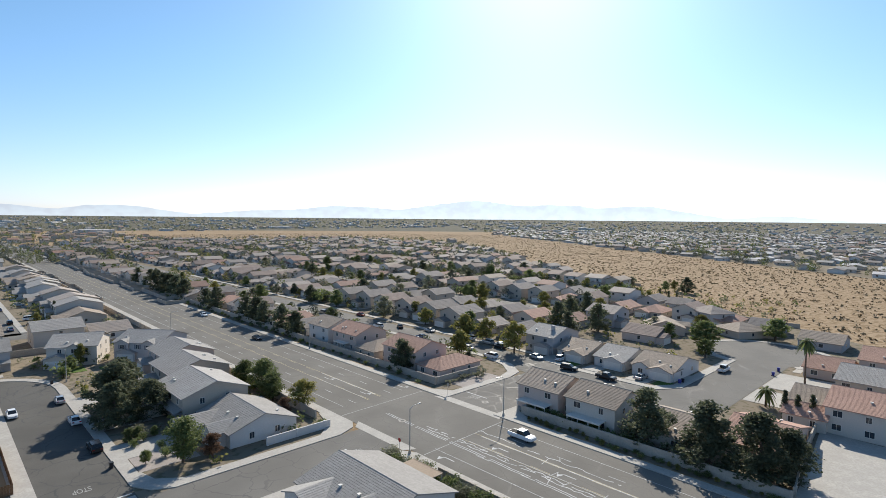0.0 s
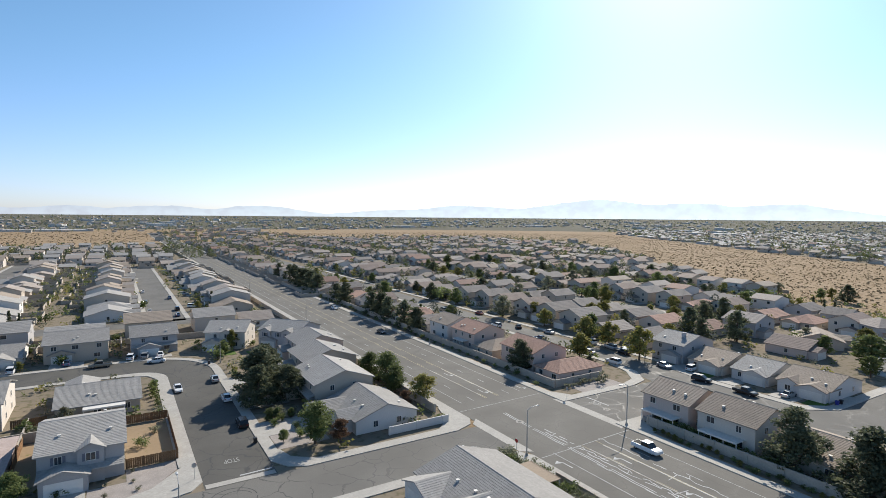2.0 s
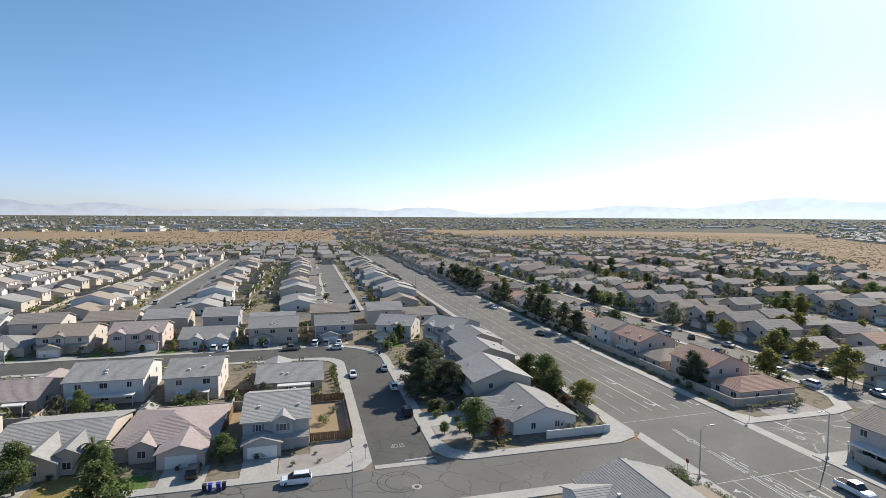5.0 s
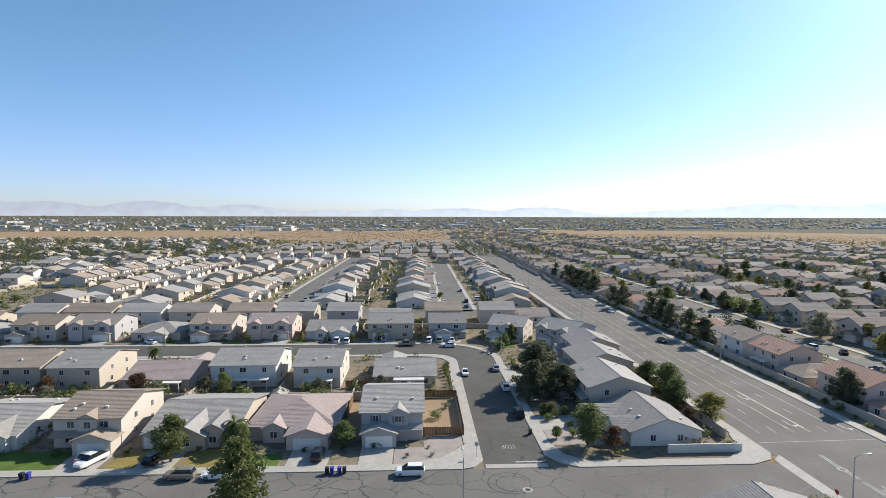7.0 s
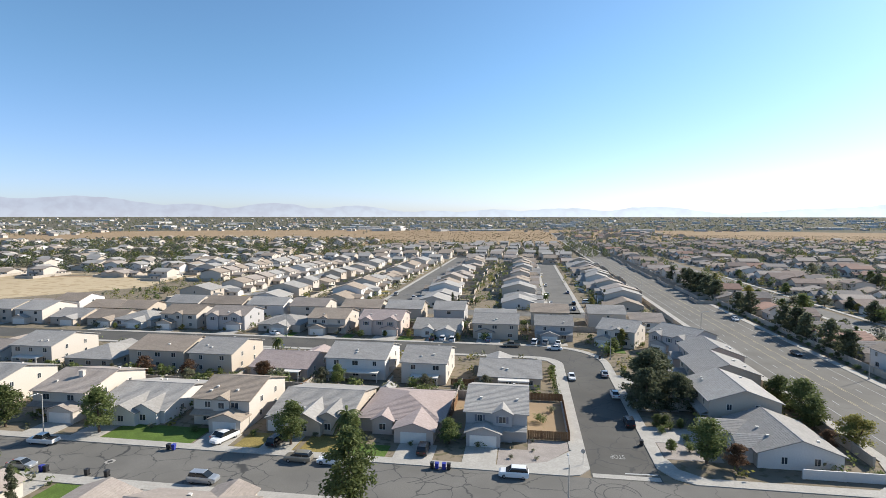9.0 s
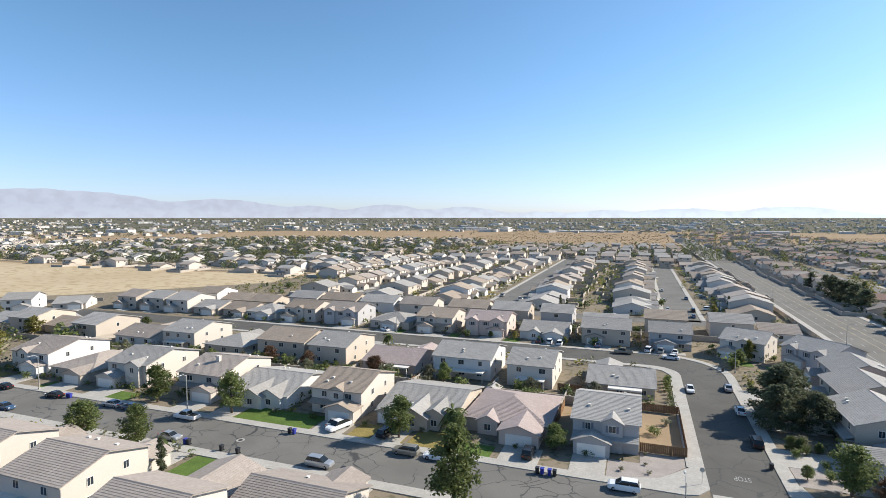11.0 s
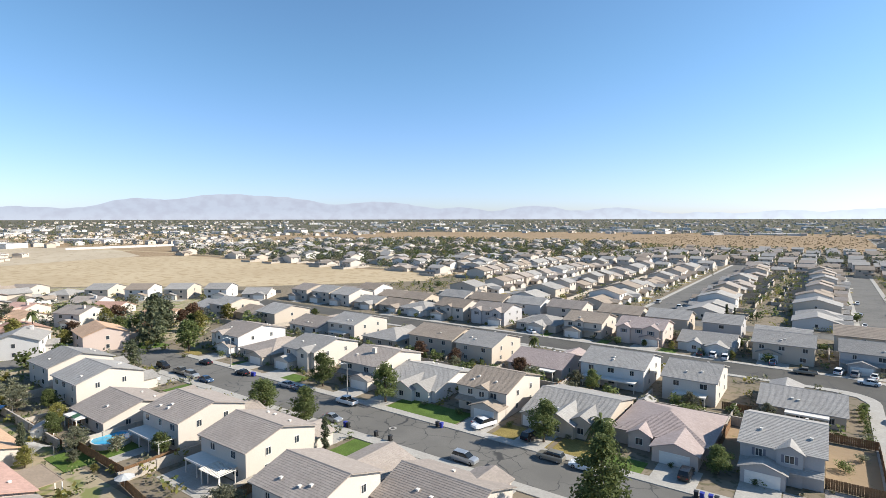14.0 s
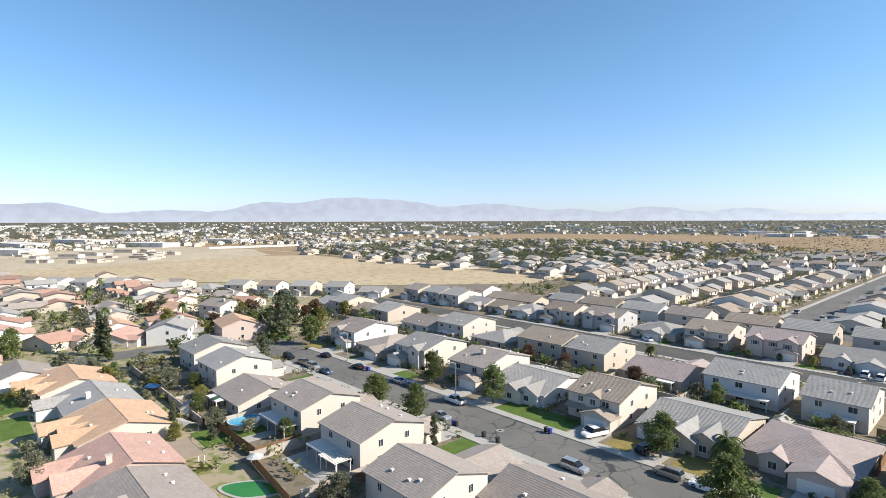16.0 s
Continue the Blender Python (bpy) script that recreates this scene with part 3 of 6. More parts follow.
for key, outlines in PAVED.items():
    bm = bmesh.new()
    for pts in outlines:
        slab(bm, pts, 0.0, 0.17)
    setting("pavement_" + key, bm, CONCRETE, "pale concrete pavement with a raised kerb", "pavement")


# ---- road markings ----
def strip(bm, a, b, w=0.14, z=0.064):
    a, b = Vector(a), Vector(b)
    n = Vector((-(b - a).y, (b - a).x)).normalized() * w / 2
    sheet(bm, [tuple(a - n), tuple(b - n), tuple(b + n), tuple(a + n)], z)


def boulevard_lines():
    white, yellow = bmesh.new(), bmesh.new()
    for y in range(-40, 900, 10):
        gap = 66 < y < 100
        if not gap:
            for x in (66.2, 83.2):
                strip(white, (x, y), (x, y + 10), 0.12)
            for x in (69.6, 79.8):
                strip(white, (x, y), (x, y + 3), 0.14)
            for x in (73.0, 73.4, 76.4, 76.8):
                strip(yellow, (x, y), (x, y + (10 if x in (73.0, 76.8) else 4)), 0.13)
    for x in (73.1, 76.6):
        strip(white, (x, 18), (x, 68), 0.22)
        strip(white, (x, 102), (x, 126), 0.22)
    for y in (69.5, 95.5):
        strip(white, (63, y), (86.5, y + 0.8), 0.12)
    for off in (0.0, 0.5):
        prev = None
        for k in range(60):
            y = 38 + k * 0.9
            p = (69.4 + off + 0.1 * math.sin(k * 0.9) * (k % 7 > 2) + 0.02 * k, y)
            if prev and k % 11 != 4:
                strip(white, prev, p, 0.16)
            prev = p
    return white, yellow


white, yellow = boulevard_lines()
strip(white, (16.5, 89.4), (21.6, 89.6), 0.35)
strip(white, (54, 75.5), (54, 81), 0.3)
strip(white, (94, 82), (94, 88.6), 0.3)
setting("trim_lane_lines", white, PAINT_WHITE, "worn white painted lane lines on the asphalt", "road marking")
setting("trim_median_lines", yellow, PAINT_YELLOW, "faded yellow painted centre lines on the asphalt", "road marking")


def arrow(x, y, turn, bent=True):
    bm = bmesh.new()
    sheet(bm, [(-0.12, 0), (0.12, 0), (0.12, 2.2), (-0.12, 2.2)], 0)
    if bent:
        sheet(bm, [(-0.12, 2.2), (0.12, 2.2), (-0.5, 3.0), (-0.6, 2.75)], 0)
        sheet(bm, [(-0.4, 3.4), (-1.5, 2.7), (-0.45, 2.25)], 0)
    else:
        sheet(bm, [(-0.5, 2.2), (0.5, 2.2), (0, 3.4)], 0)
    ob = setting("trim_arrow", bm, PAINT_WHITE, "white painted turn arrow on the asphalt", "road marking")
    ob.matrix_world = pose(x, y, 0.066, 0, 0, turn)


for ax, ay, turn in ((74.9, 60, 0), (74.9, 46, 0), (75.0, 106, 180), (75.0, 122, 180), (84.9, 104, 180), (65, 64, 0)):
    arrow(ax, ay, turn)

word = bpy.data.curves.new("stop_word", "FONT")
word.body, word.size, word.align_x = "STOP", 1.05, "CENTER"
word.extrude = 0.003
word.materials.append(WORN_PAINT)
for wx, wy, turn in ((16.3, 96.4, 180), (56.2, 78.4, 90), (91.6, 84.6, -90)):
    stop = new("road_word", word)
    stop.matrix_world = pose(wx, wy, 0.064, 0, 0, turn) @ Matrix.Diagonal((1, 2.2, 1, 1))
    tagged(stop, "worn white painted word STOP on the asphalt", "road marking", kind="structure")


def sealed_cracks():
    """Pale crack sealing that wanders along the turn lane, with short branches."""
    bm, rng = bmesh.new(), random.Random(19)
    for x0, y0, y1 in ((71.6, 30, 78), (72.3, 36, 80), (78.4, 40, 70)):
        p, y = (x0, y0), y0
        while y < y1:
            y += rng.uniform(0.5, 1.3)
            q = (x0 + rng.uniform(-0.35, 0.35), y)
            if rng.random() < 0.85:
                strip(bm, p, q, rng.uniform(0.12, 0.24), 0.062)
            if rng.random() < 0.06:
                strip(bm, q, (q[0] + rng.choice((-1, 1)) * rng.uniform(0.8, 3.0), y + rng.uniform(-1.2, 1.2)), 0.13, 0.0625)
            p = q
    return bm


setting("trim_crack_seal", sealed_cracks(), PAINT_WHITE, "pale crack sealing that wanders along the asphalt", "road marking")


def ring_strip(bm, x, y, r, w, a0, a1, z):
    pts = arc(x, y, r, a0, a1, 24)
    for p, q in zip(pts, pts[1:]):
        strip(bm, p, q, w, z)


marks = bmesh.new()
ring_strip(marks, 14.2, 82.2, 3.4, 0.16, 0, 350, 0.0605)
ring_strip(marks, 14.6, 82.0, 2.5, 0.14, 20, 300, 0.0605)
ring_strip(marks, -24, 92, 12.5, 0.16, -62, -38, 0.0605)
ring_strip(marks, -22.6, 92, 12.5, 0.16, -62, -38, 0.0605)
setting("trim_tyre_marks", marks, TAR, "dark circular tyre marks on the asphalt", "road marking")
for mx, my in ((16.7, 80.0), (91.8, 80.6), (70.5, 84.6), (-70, 80.5)):
    bm = bmesh.new()
    ring_strip(bm, mx, my, 0.62, 0.42, 0, 360, 0.068)
    cover = setting("trim_manhole", bm, CONCRETE, "round manhole with a pale concrete collar", "manhole")
    bm = bmesh.new()
    slab(bm, arc(mx, my, 0.40, 0, 360, 16)[:-1], 0.05, 0.072)
    part("lid", bm, TAR, cover, "dark iron lid")


def block_wall(name, a, b, h=1.8, material=BLOCK, label="tan concrete block wall along the lots"):
    """A garden wall with a cap and pilasters."""
    a, b = Vector(a), Vector(b)
    length, turn = (b - a).length, math.degrees(math.atan2((b - a).y, (b - a).x))
    bm = boxes((0, length, -0.1, 0.1, 0, h), (0, length, -0.13, 0.13, h, h + 0.08))
    for i in range(int(length / 6) + 1):
        box(bm, i * 6 - 0.2, i * 6 + 0.2, -0.2, 0.2, 0, h + 0.14)
    ob = setting("wall_" + name, bm, material, label, "wall")
    ob.matrix_world = pose(a.x, a.y, 0, 0, 0, turn)


block_wall("boulevard_west", (58, 98), (58, 330))
block_wall("boulevard_west_far", (58, 331), (58, 815))
block_wall("boulevard_east", (92.5, 98), (92.5, 330))
block_wall("boulevard_east_far", (92.5, 331), (92.5, 880))
block_wall("corner_north_east", (93, 97.8), (109, 97.8))
block_wall("south_east", (92.2, 20), (92.2, 70))
block_wall("south_east_corner", (92.2, 70.2), (108, 70.2))
block_wall("south_west", (59.3, 18), (59.3, 62), 1.6)
block_wall("backs_a", (-170, 122), (-2, 122))
block_wall("backs_c", (-160, 200.5), (50, 200.5))
block_wall("east_lot", (44.5, 92), (57.8, 92), 1.5, WALLS["white"], "white stucco garden wall beside the pavement")

# ---- houses round the camera, block by block ----
def span(x0, x1, front, back, facing, storeys, **k):
    """A house by its footprint: facing S, N, E or W."""
    turn = {"S": 0, "N": 180, "E": 90, "W": -90}[facing]
    if facing in "SN":
        return house((x0 + x1) / 2, front, turn, x1 - x0, abs(back - front), storeys, **k)
    return house(front, (x0 + x1) / 2, turn, x1 - x0, abs(back - front), storeys, **k)


# north side of the cross street, fronts to the south
span(-10.8, 0.6, 99.3, 116.5, "S", 2, wall="grey", roof="grey", garage=(-2.2, 6.2, 3.2), fins=((1.2, 3.6, 0.5),), porch=True, shutters=True, label="two-storey grey stucco corner house with a white garage door")
span(-32, -15.5, 100, 118, "S", 1, wall="pink", roof="rose", kind="hip", garage=(3.6, 7.4, 4.4), fins=((-3.2, 4.0, 1.0),))
span(-50, -33.6, 98.5, 118.5, "S", 1, wall="tan", roof="grey", garage=(-5.4, 5.4, 1.2), fins=((0.2, 6.6, 2.6), (4.4, 6.4, 1.2)))
span(-66, -54, 98.3, 114.5, "S", 2, wall="cream", roof="brown", garage=(2.6, 6.6, 3.4), fins=((0.2, 3.4, 0.4),), porch=True)
span(-88, -72, 97.5, 117, "S", 1, wall="white", roof="grey", garage=(-5.4, 5, 0.8), fins=((0.0, 6.2, 2.4), (4.0, 6.0, 1.2)))
span(-102.5, -90, 97.5, 115.5, "S", 2, wall="cream", roof="mauve", garage=(3, 6, 3), porch=True, chimney=0.4)
span(-127, -114, 98.5, 115.5, "S", 2, wall="cream", roof="grey", garage=(-3, 6.2, 3.6), fins=((3.0, 4.4, 1.2),))
span(-146, -130.5, 97, 115, "S", 1, wall="tan", roof="mauve", garage=(4, 6.4, 3), kind="hip")
span(-163, -148.5, 98, 116, "S", 2, wall="white", roof="mauve", garage=(3, 6.6, 2.6), fins=((-2, 4, 0.6),))

# backs to them, fronts to the north
span(-11, 4, 147, 131, "N", 1, wall="tan", roof="grey", garage=(3.5, 6.2, 5), patio=(-1, 7.5, 2.6))
span(-30.6, -19.3, 148, 131, "N", 2, wall="cream", roof="grey", garage=(2, 6, 3), patio=(-0.5, 7.0, 3.0))
span(-51, -35.3, 149, 132.5, "N", 2, wall="white", roof="grey", garage=(3, 6, 3), patio=(0, 13, 2.8))
span(-71, -55.4, 147, 130.3, "N", 1, wall="pink", roof="rose", garage=(-4, 6.4, 5), patio=(-3, 7, 2.6))
span(-89.3, -77, 149, 131.5, "N", 2, wall="tan", roof="grey", garage=(3, 6, 3))
span(-108, -91.6, 149, 132.5, "N", 2, wall="tan", roof="brown", garage=(-3, 6, 3))
span(-127, -112, 147, 131, "N", 1, wall="tan", roof="grey", garage=(3, 6, 4), kind="hip")
span(-145, -132, 149, 132, "N", 2, wall="cream", roof="grey", garage=(3, 6, 3), patio=(0, 8, 2.6))
span(-165, -149, 147, 131, "N", 1, wall="white", roof="mauve", garage=(3, 6, 4))

# north side of the bend street
span(-38.5, -22.5, 184, 200, "S", 1, wall="white", roof="grey", garage=(3.6, 6.2, 2.6), kind="gable", fins=((-3, 4, 1.2),))
span(-58.3, -43.2, 184, 199, "S", 2, wall="pink", roof="rose", garage=(3.6, 6, 1.2), fins=((-4.8, 4, 0.8), (4, 5, 0.8)), shutters=True)
span(-77.5, -63.5, 184, 200, "S", 2, wall="cream", roof="brown", garage=(-2.6, 6, 3.4), fins=((-1, 3, 0.4),), porch=True)
span(-96.5, -80.5, 183.5, 199, "S", 1, wall="cream", roof="grey", garage=(1, 7, 3), kind="hip")
span(-117.5, -102.2, 184, 199, "S", 2, wall="grey", roof="mauve", garage=(3.6, 6, 1.4), fins=((-4.6, 4, 0.8), (4, 5, 0.8)), shutters=True)
span(-136, -121.5, 184, 199, "S", 2, wall="cream", roof="brown", garage=(-4, 6, 3.4), fins=((0, 3.4, 0.5),))
span(-156, -140, 183.5, 199, "S", 1, wall="white", roof="grey", garage=(3, 6.6, 3), kind="hip")
span(-17.5, -2.2, 183.5, 198, "S", 2, wall="tan", roof="grey", garage=(-3.5, 6, 0.6), porch=False)
span(3.6, 16, 183.5, 196, "S", 2, wall="grey", roof="grey", garage=(-1.5, 6, 3), porch=True)
house(29, 178.5, -24, 12, 15, 2, wall="cream", roof="grey", garage=(-3, 6, 2.6), fins=((0.6, 3, 0.5),))
house(43.5, 172, -50, 14, 14, 2, wall="grey", roof="grey", garage=(-3, 6, 0.8), fins=((-4, 3.6, 0.6), (4, 3.6, 0.6)), shutters=True)

# between the corner street and the boulevard
span(95, 110.5, 38.8, 52, "W", 1, wall="white", roof="grey", kind="gable", garage=(-4, 6.6, 5), fins=((3.4, 5, 2.4),), label="single-storey white stucco corner house under a ribbed grey tile roof")
span(112.5, 128, 36.5, 50, "W", 2, wall="tan", roof="grey", garage=(-4, 6.4, 4), porch=True)
span(132, 146, 40, 54, "W", 2, wall="tan", roof="grey", garage=(-3, 6.4, 4))
span(149.5, 163, 44, 57, "W", 2, wall="pink", roof="grey", garage=(-3, 6.4, 3))

# south side of the cross street, fronts to the north
span(53, 71, 39, 54, "W", 1, wall="white", roof="grey", kind="gable", garage=(-4.5, 7, 2.6), fins=((4, 6, 2),), patio=(0, 7, 3), cover_paint=PATIO_TAN, label="single-storey white house under a ribbed grey tile roof beside the corner")
span(-51.5, -36.5, 68.5, 55, "N", 1, wall="cream", roof="mauve", garage=(-3, 6, 2.4))
span(-64.6, -52, 57, 44.3, "N", 2, wall="cream", roof="mauve", garage=(0.6, 9.5, 10.5), rise=2.0)
span(-86, -73.4, 63.3, 49.3, "N", 2, wall="cream", roof="mauve", garage=(-2, 7, 5), patio=(1, 10, 3.2), rise=2.0)
span(-106.8, -94, 63.3, 49.6, "N", 2, wall="cream", roof="mauve", garage=(-2, 7, 5), patio=(0, 11, 3.2), rise=2.0)
span(-127.5, -113, 60, 45, "N", 1, wall="cream", roof="mauve", garage=(-2, 6.4, 6), kind="gable", patio=(2, 6, 2.4))
span(-148, -134.8, 63, 48.5, "N", 2, wall="cream", roof="grey", garage=(-2, 6.4, 4))
span(-168, -155.5, 65, 50, "N", 2, wall="cream", roof="grey", garage=(-2, 6.4, 4))

# older street behind, with red and orange roofs
span(-107.5, -92.5, 13, 27.5, "S", 1, wall="pink", roof="salmon", garage=(-4, 6.4, 4), fins=((3, 6, 2.4),), chimney=4, patio=(2, 9, 4), cover_paint=PATIO_TAN)
span(-90.5, -75, 11, 27, "S", 1, wall="pink", roof="mauve", garage=(-4, 6.4, 4), fins=((3, 6, 2),), chimney=3)
span(-129, -112, 16, 32, "S", 1, wall="cream", roof="peach", garage=(-5, 6.4, 4), fins=((4, 5, 3), (0, 4, 1.5)))
span(-147, -131, 17, 31, "S", 1, wall="white", roof="grey", garage=(-4, 6.4, 4), chimney=4)
span(-168, -151, 15, 30, "S", 1, wall="cream", roof="peach", garage=(-4, 6.4, 4), fins=((4, 5, 2),))

# across the boulevard
span(99.5, 108.5, 111, 95.5, "E", 1, wall="pink", roof="red", kind="hip", garage=None, pitch=0.4)
span(110, 124, 108, 96, "E", 2, wall="pink", roof="red", kind="gable")
span(126.5, 136, 107, 94.5, "E", 1, wall="tan", roof="brown", kind="hip")
span(138, 151, 108, 96, "E", 2, wall="pink", roof="red", kind="gable", patio=(0, 6, 2))
span(154, 166, 108, 96, "E", 2, wall="white", roof="brown", kind="gable")
span(63.5, 74, 107, 95.5, "E", 2, wall="pink", roof="brown", kind="gable", patio=(0, 7.5, 2.6))
span(50.5, 61.5, 107.5, 95.5, "E", 2, wall="cream", roof="brown", kind="gable", patio=(0, 7.5, 2.6))
span(36.5, 48, 112, 97, "E", 1, wall="tan", roof="brown", kind="gable")
span(24, 34, 121, 103, "E", 1, wall="pink", roof="red", kind="gable")
span(9, 23, 129, 146, "W", 2, wall="cream", roof="red", kind="gable")
span(22.5, 30, 127.5, 135, "W", 1, wall="cream", roof="red", kind="gable")
span(20.5, 31, 135.8, 151, "W", 1, wall="pink", roof="brown", kind="gable")
span(12, 25.5, 153, 169, "W", 2, wall="tan", roof="grey", kind="gable")
span(26, 36, 172, 185, "W", 1, wall="pink", roof="red", kind="gable")
span(13, 25, 180, 196, "W", 2, wall="pink", roof="red", kind="gable")
span(-8, 8, 132, 148, "W", 1, wall="pink", roof="brown", kind="hip")
span(57.5, 69, 139.5, 156, "W", 1, wall="white", roof="brown", kind="gable", garage=(2.4, 6.2, 1.6), fins=((-3, 4.6, 0.8),), label="single-storey white stucco house with dark trim beside the corner")
span(71.2, 80.6, 139.5, 155, "W", 1, wall="white", roof="grey", kind="gable", garage=(1.5, 6, 1.2))
span(82.6, 92.6, 138.5, 155, "W", 1, wall="cream", roof="brown", kind="gable", garage=(1.5, 6.2, 1.4))
span(95, 105.4, 139.5, 154, "W", 2, wall="grey", roof="grey", kind="gable", garage=(1.5, 6.2, 1.4), chimney=2)

# ---- the tract further off: a few plans, repeated along the streets ----
PLANS = {}


class Heap:
    """Many small solids gathered into one mesh."""

    def __init__(self):
        self.v, self.f, self.m = [], [], []

    def add(self, pts, faces, mats):
        n = len(self.v)
        self.v += pts
        self.f += [[n + i for i in f] for f in faces]
        self.m += mats

    def solid(self, x, y, z, turn, w, d, h, rise, mats):
        """A house with a gable roof, its eaves and a few windows."""
        c, s = math.cos(turn), math.sin(turn)

        def at(u, v, t):
            return (x + u * c - v * s, y + u * s + v * c, z + t)
        a, b, o = w / 2, d / 2, 0.5
        drop = rise * o / b
        pts = [at(u, v, t) for t in (0, h) for u, v in ((-a, -b), (a, -b), (a, b), (-a, b))] + [at(-a, 0, h + rise), at(a, 0, h + rise)]
        self.add(pts, [(0, 1, 5, 4), (2, 3, 7, 6), (1, 2, 6, 9, 5), (3, 0, 4, 8, 7)], [mats[0]] * 4)
        e = [at(u, v, t) for u, v, t in ((-a - o, -b - o, h - drop + 0.15), (a + o, -b - o, h - drop + 0.15), (a + o, 0, h + rise + 0.15), (-a - o, 0, h + rise + 0.15), (a + o, b + o, h - drop + 0.15), (-a - o, b + o, h - drop + 0.15))]
        self.add(e, [(0, 1, 2, 3), (3, 2, 4, 5)], [mats[1]] * 2)
        self.add([(px, py, pz - 0.2) for px, py, pz in e], [(3, 2, 1, 0), (5, 4, 2, 3)], [mats[1]] * 2)
        for k, side in ((-0.28, -1), (0.25, -1), (-0.25, 1), (0.28, 1)):
            u, v = k * w, side * (b + 0.03)
            zz = h - 1.8
            self.add([at(u - 0.6, v, zz), at(u + 0.6, v, zz), at(u + 0.6, v, zz + 1.1), at(u - 0.6, v, zz + 1.1)], [(0, 1, 2, 3)], [mats[2]])

    def make(self, name, mats, label, category):
        me = bpy.data.meshes.new(name)
        me.from_pydata(self.v, [], self.f)
        me.polygons.foreach_set("material_index", self.m)
        for m in mats:
            me.materials.append(m)
        return tagged(new(name, me), label, category, kind="stuff")


FAR = Heap()
FAR_R = random.Random(9)


def far_house(x, y, facing, warm):
    r = FAR_R
    two = r.random() < (0.35 if warm else 0.6)
    wall = r.choice((0, 0, 1, 2)) if not warm else r.choice((1, 2, 2, 0))
    roof = r.choice((3, 3, 4, 5)) if not warm else r.choice((6, 6, 10, 4, 5, 3)) if warm == 2 else r.choice((8, 9, 8, 4, 10, 5))
    w, d = r.uniform(10.6, 12.6), r.uniform(13.5, 17)
    a = radians(facing)
    if math.hypot(x, y) < 620:
        lot(x, y, facing, d, True)
    cx, cy = x - math.sin(a) * d / 2, y + math.cos(a) * d / 2
    if warm and r.random() < 0.6:
        a, w, d = a + math.pi / 2, d, w
    mats, z = (wall, roof, 7), plain_height(x, y)
    FAR.solid(cx, cy, z, a, w * r.uniform(0.84, 1.0), d * r.uniform(0.78, 0.95), 5.4 if two else 2.8, r.uniform(1.6, 2.3), mats)
    if math.hypot(x, y) < 900:
        f = radians(facing)
        side, ahead = r.choice((-2.6, 2.6)), r.uniform(-0.5, 2.0)
        FAR.solid(x + side * math.cos(f) + ahead * math.sin(f), y + side * math.sin(f) - ahead * math.cos(f), z, f + math.pi / 2, r.uniform(5, 7), 5.9, 2.6, 1.2, mats)
        if two and r.random() < 0.6:
            back = d * r.uniform(0.8, 1.0)
            FAR.solid(x - side * math.cos(f) - back * math.sin(f), y - side * math.sin(f) + back * math.cos(f), z, f, 6.5, 5, 2.6, 0.9, mats)


def tract(x, y, facing, plan, detail):
    if detail == 0:
        return far_house(x, y, facing, plan >= 12)
    key = (plan % 24, detail)
    if key in PLANS:
        lot(x, y, facing, 15, True)
        return copy_thing(PLANS[key], pose(x, y, 0, 0, 0, facing))
    r = random.Random(100 + plan % 24)
    two = r.random() < (0.42 if plan >= 12 else 0.66)
    east = plan >= 12
    w, d = (r.uniform(10, 11.6), r.uniform(12, 14)) if east else (r.uniform(11, 12.6), r.uniform(14.5, 17)) if two else (r.uniform(12.5, 14.5), r.uniform(14, 16))
    roof = r.choice(("slate", "umber", "mauve", "brown", "russet", "red", "umber")) if east else r.choice(("grey", "grey", "mauve", "grey", "brown"))
    wall = r.choice(("tan", "pink", "grey", "tan", "cream")) if east else r.choice(("cream", "white", "cream", "tan"))
    PLANS[key] = house(x, y, facing, w, d, 2 if two else 1, wall=wall, roof=roof, kind=("front" if east and r.random() < 0.6 else "gable") if r.random() < 0.8 else "hip", garage=(r.choice((-2.5, 2.5)), 6.2, r.uniform(1.5, 3.5)), detail=detail)
    return PLANS[key]


R = random.Random(5)


def near(x, y):
    return 1 if math.hypot(x, y) < 300 else 0


def line_of_houses(fixed, start, end, facing, pitch, plans, along="y", keep=None):
    s = start
    while s < end:
        x, y = (fixed, s) if along == "y" else (s, fixed)
        if keep is None or keep(x, y):
            tract(x + R.uniform(-1.5, 1.5), y + R.uniform(-0.6, 0.6), facing + R.uniform(-2, 2), R.choice(plans), near(x, y))
        s += pitch


WEST, EAST = range(0, 12), range(12, 24)
# rows either side of the northern streets
for x0, x1, storeys, wall, roof in ((-151.5, -137, 2, "cream", "grey"), (-134.5, -117, 2, "tan", "brown"), (-114.5, -98.5, 2, "white", "grey"), (-95.5, -80.5, 2, "cream", "mauve"), (-73.5, -57.5, 2, "cream", "brown"), (-55, -40.5, 2, "tan", "grey"),
                                    (-35.5, -23.5, 2, "grey", "grey"), (-19.5, -3.5, 1, "cream", "grey"), (2.5, 16.5, 2, "tan", "brown"), (24, 37.5, 2, "cream", "grey"), (39.5, 51.5, 1, "white", "mauve")):
    span(x0, x1, 222, 208.5, "N", storeys, wall=wall, roof=roof, garage=(-2.5, 6.2, 2.5), detail=1)
for x, facing in ((5, 90), (38, -90), (-81, 90), (-50, -90), (-154, 90), (-131, -90)):
    line_of_houses(x, 252, 486 if x > -100 else 460, facing, 14.8, WEST)
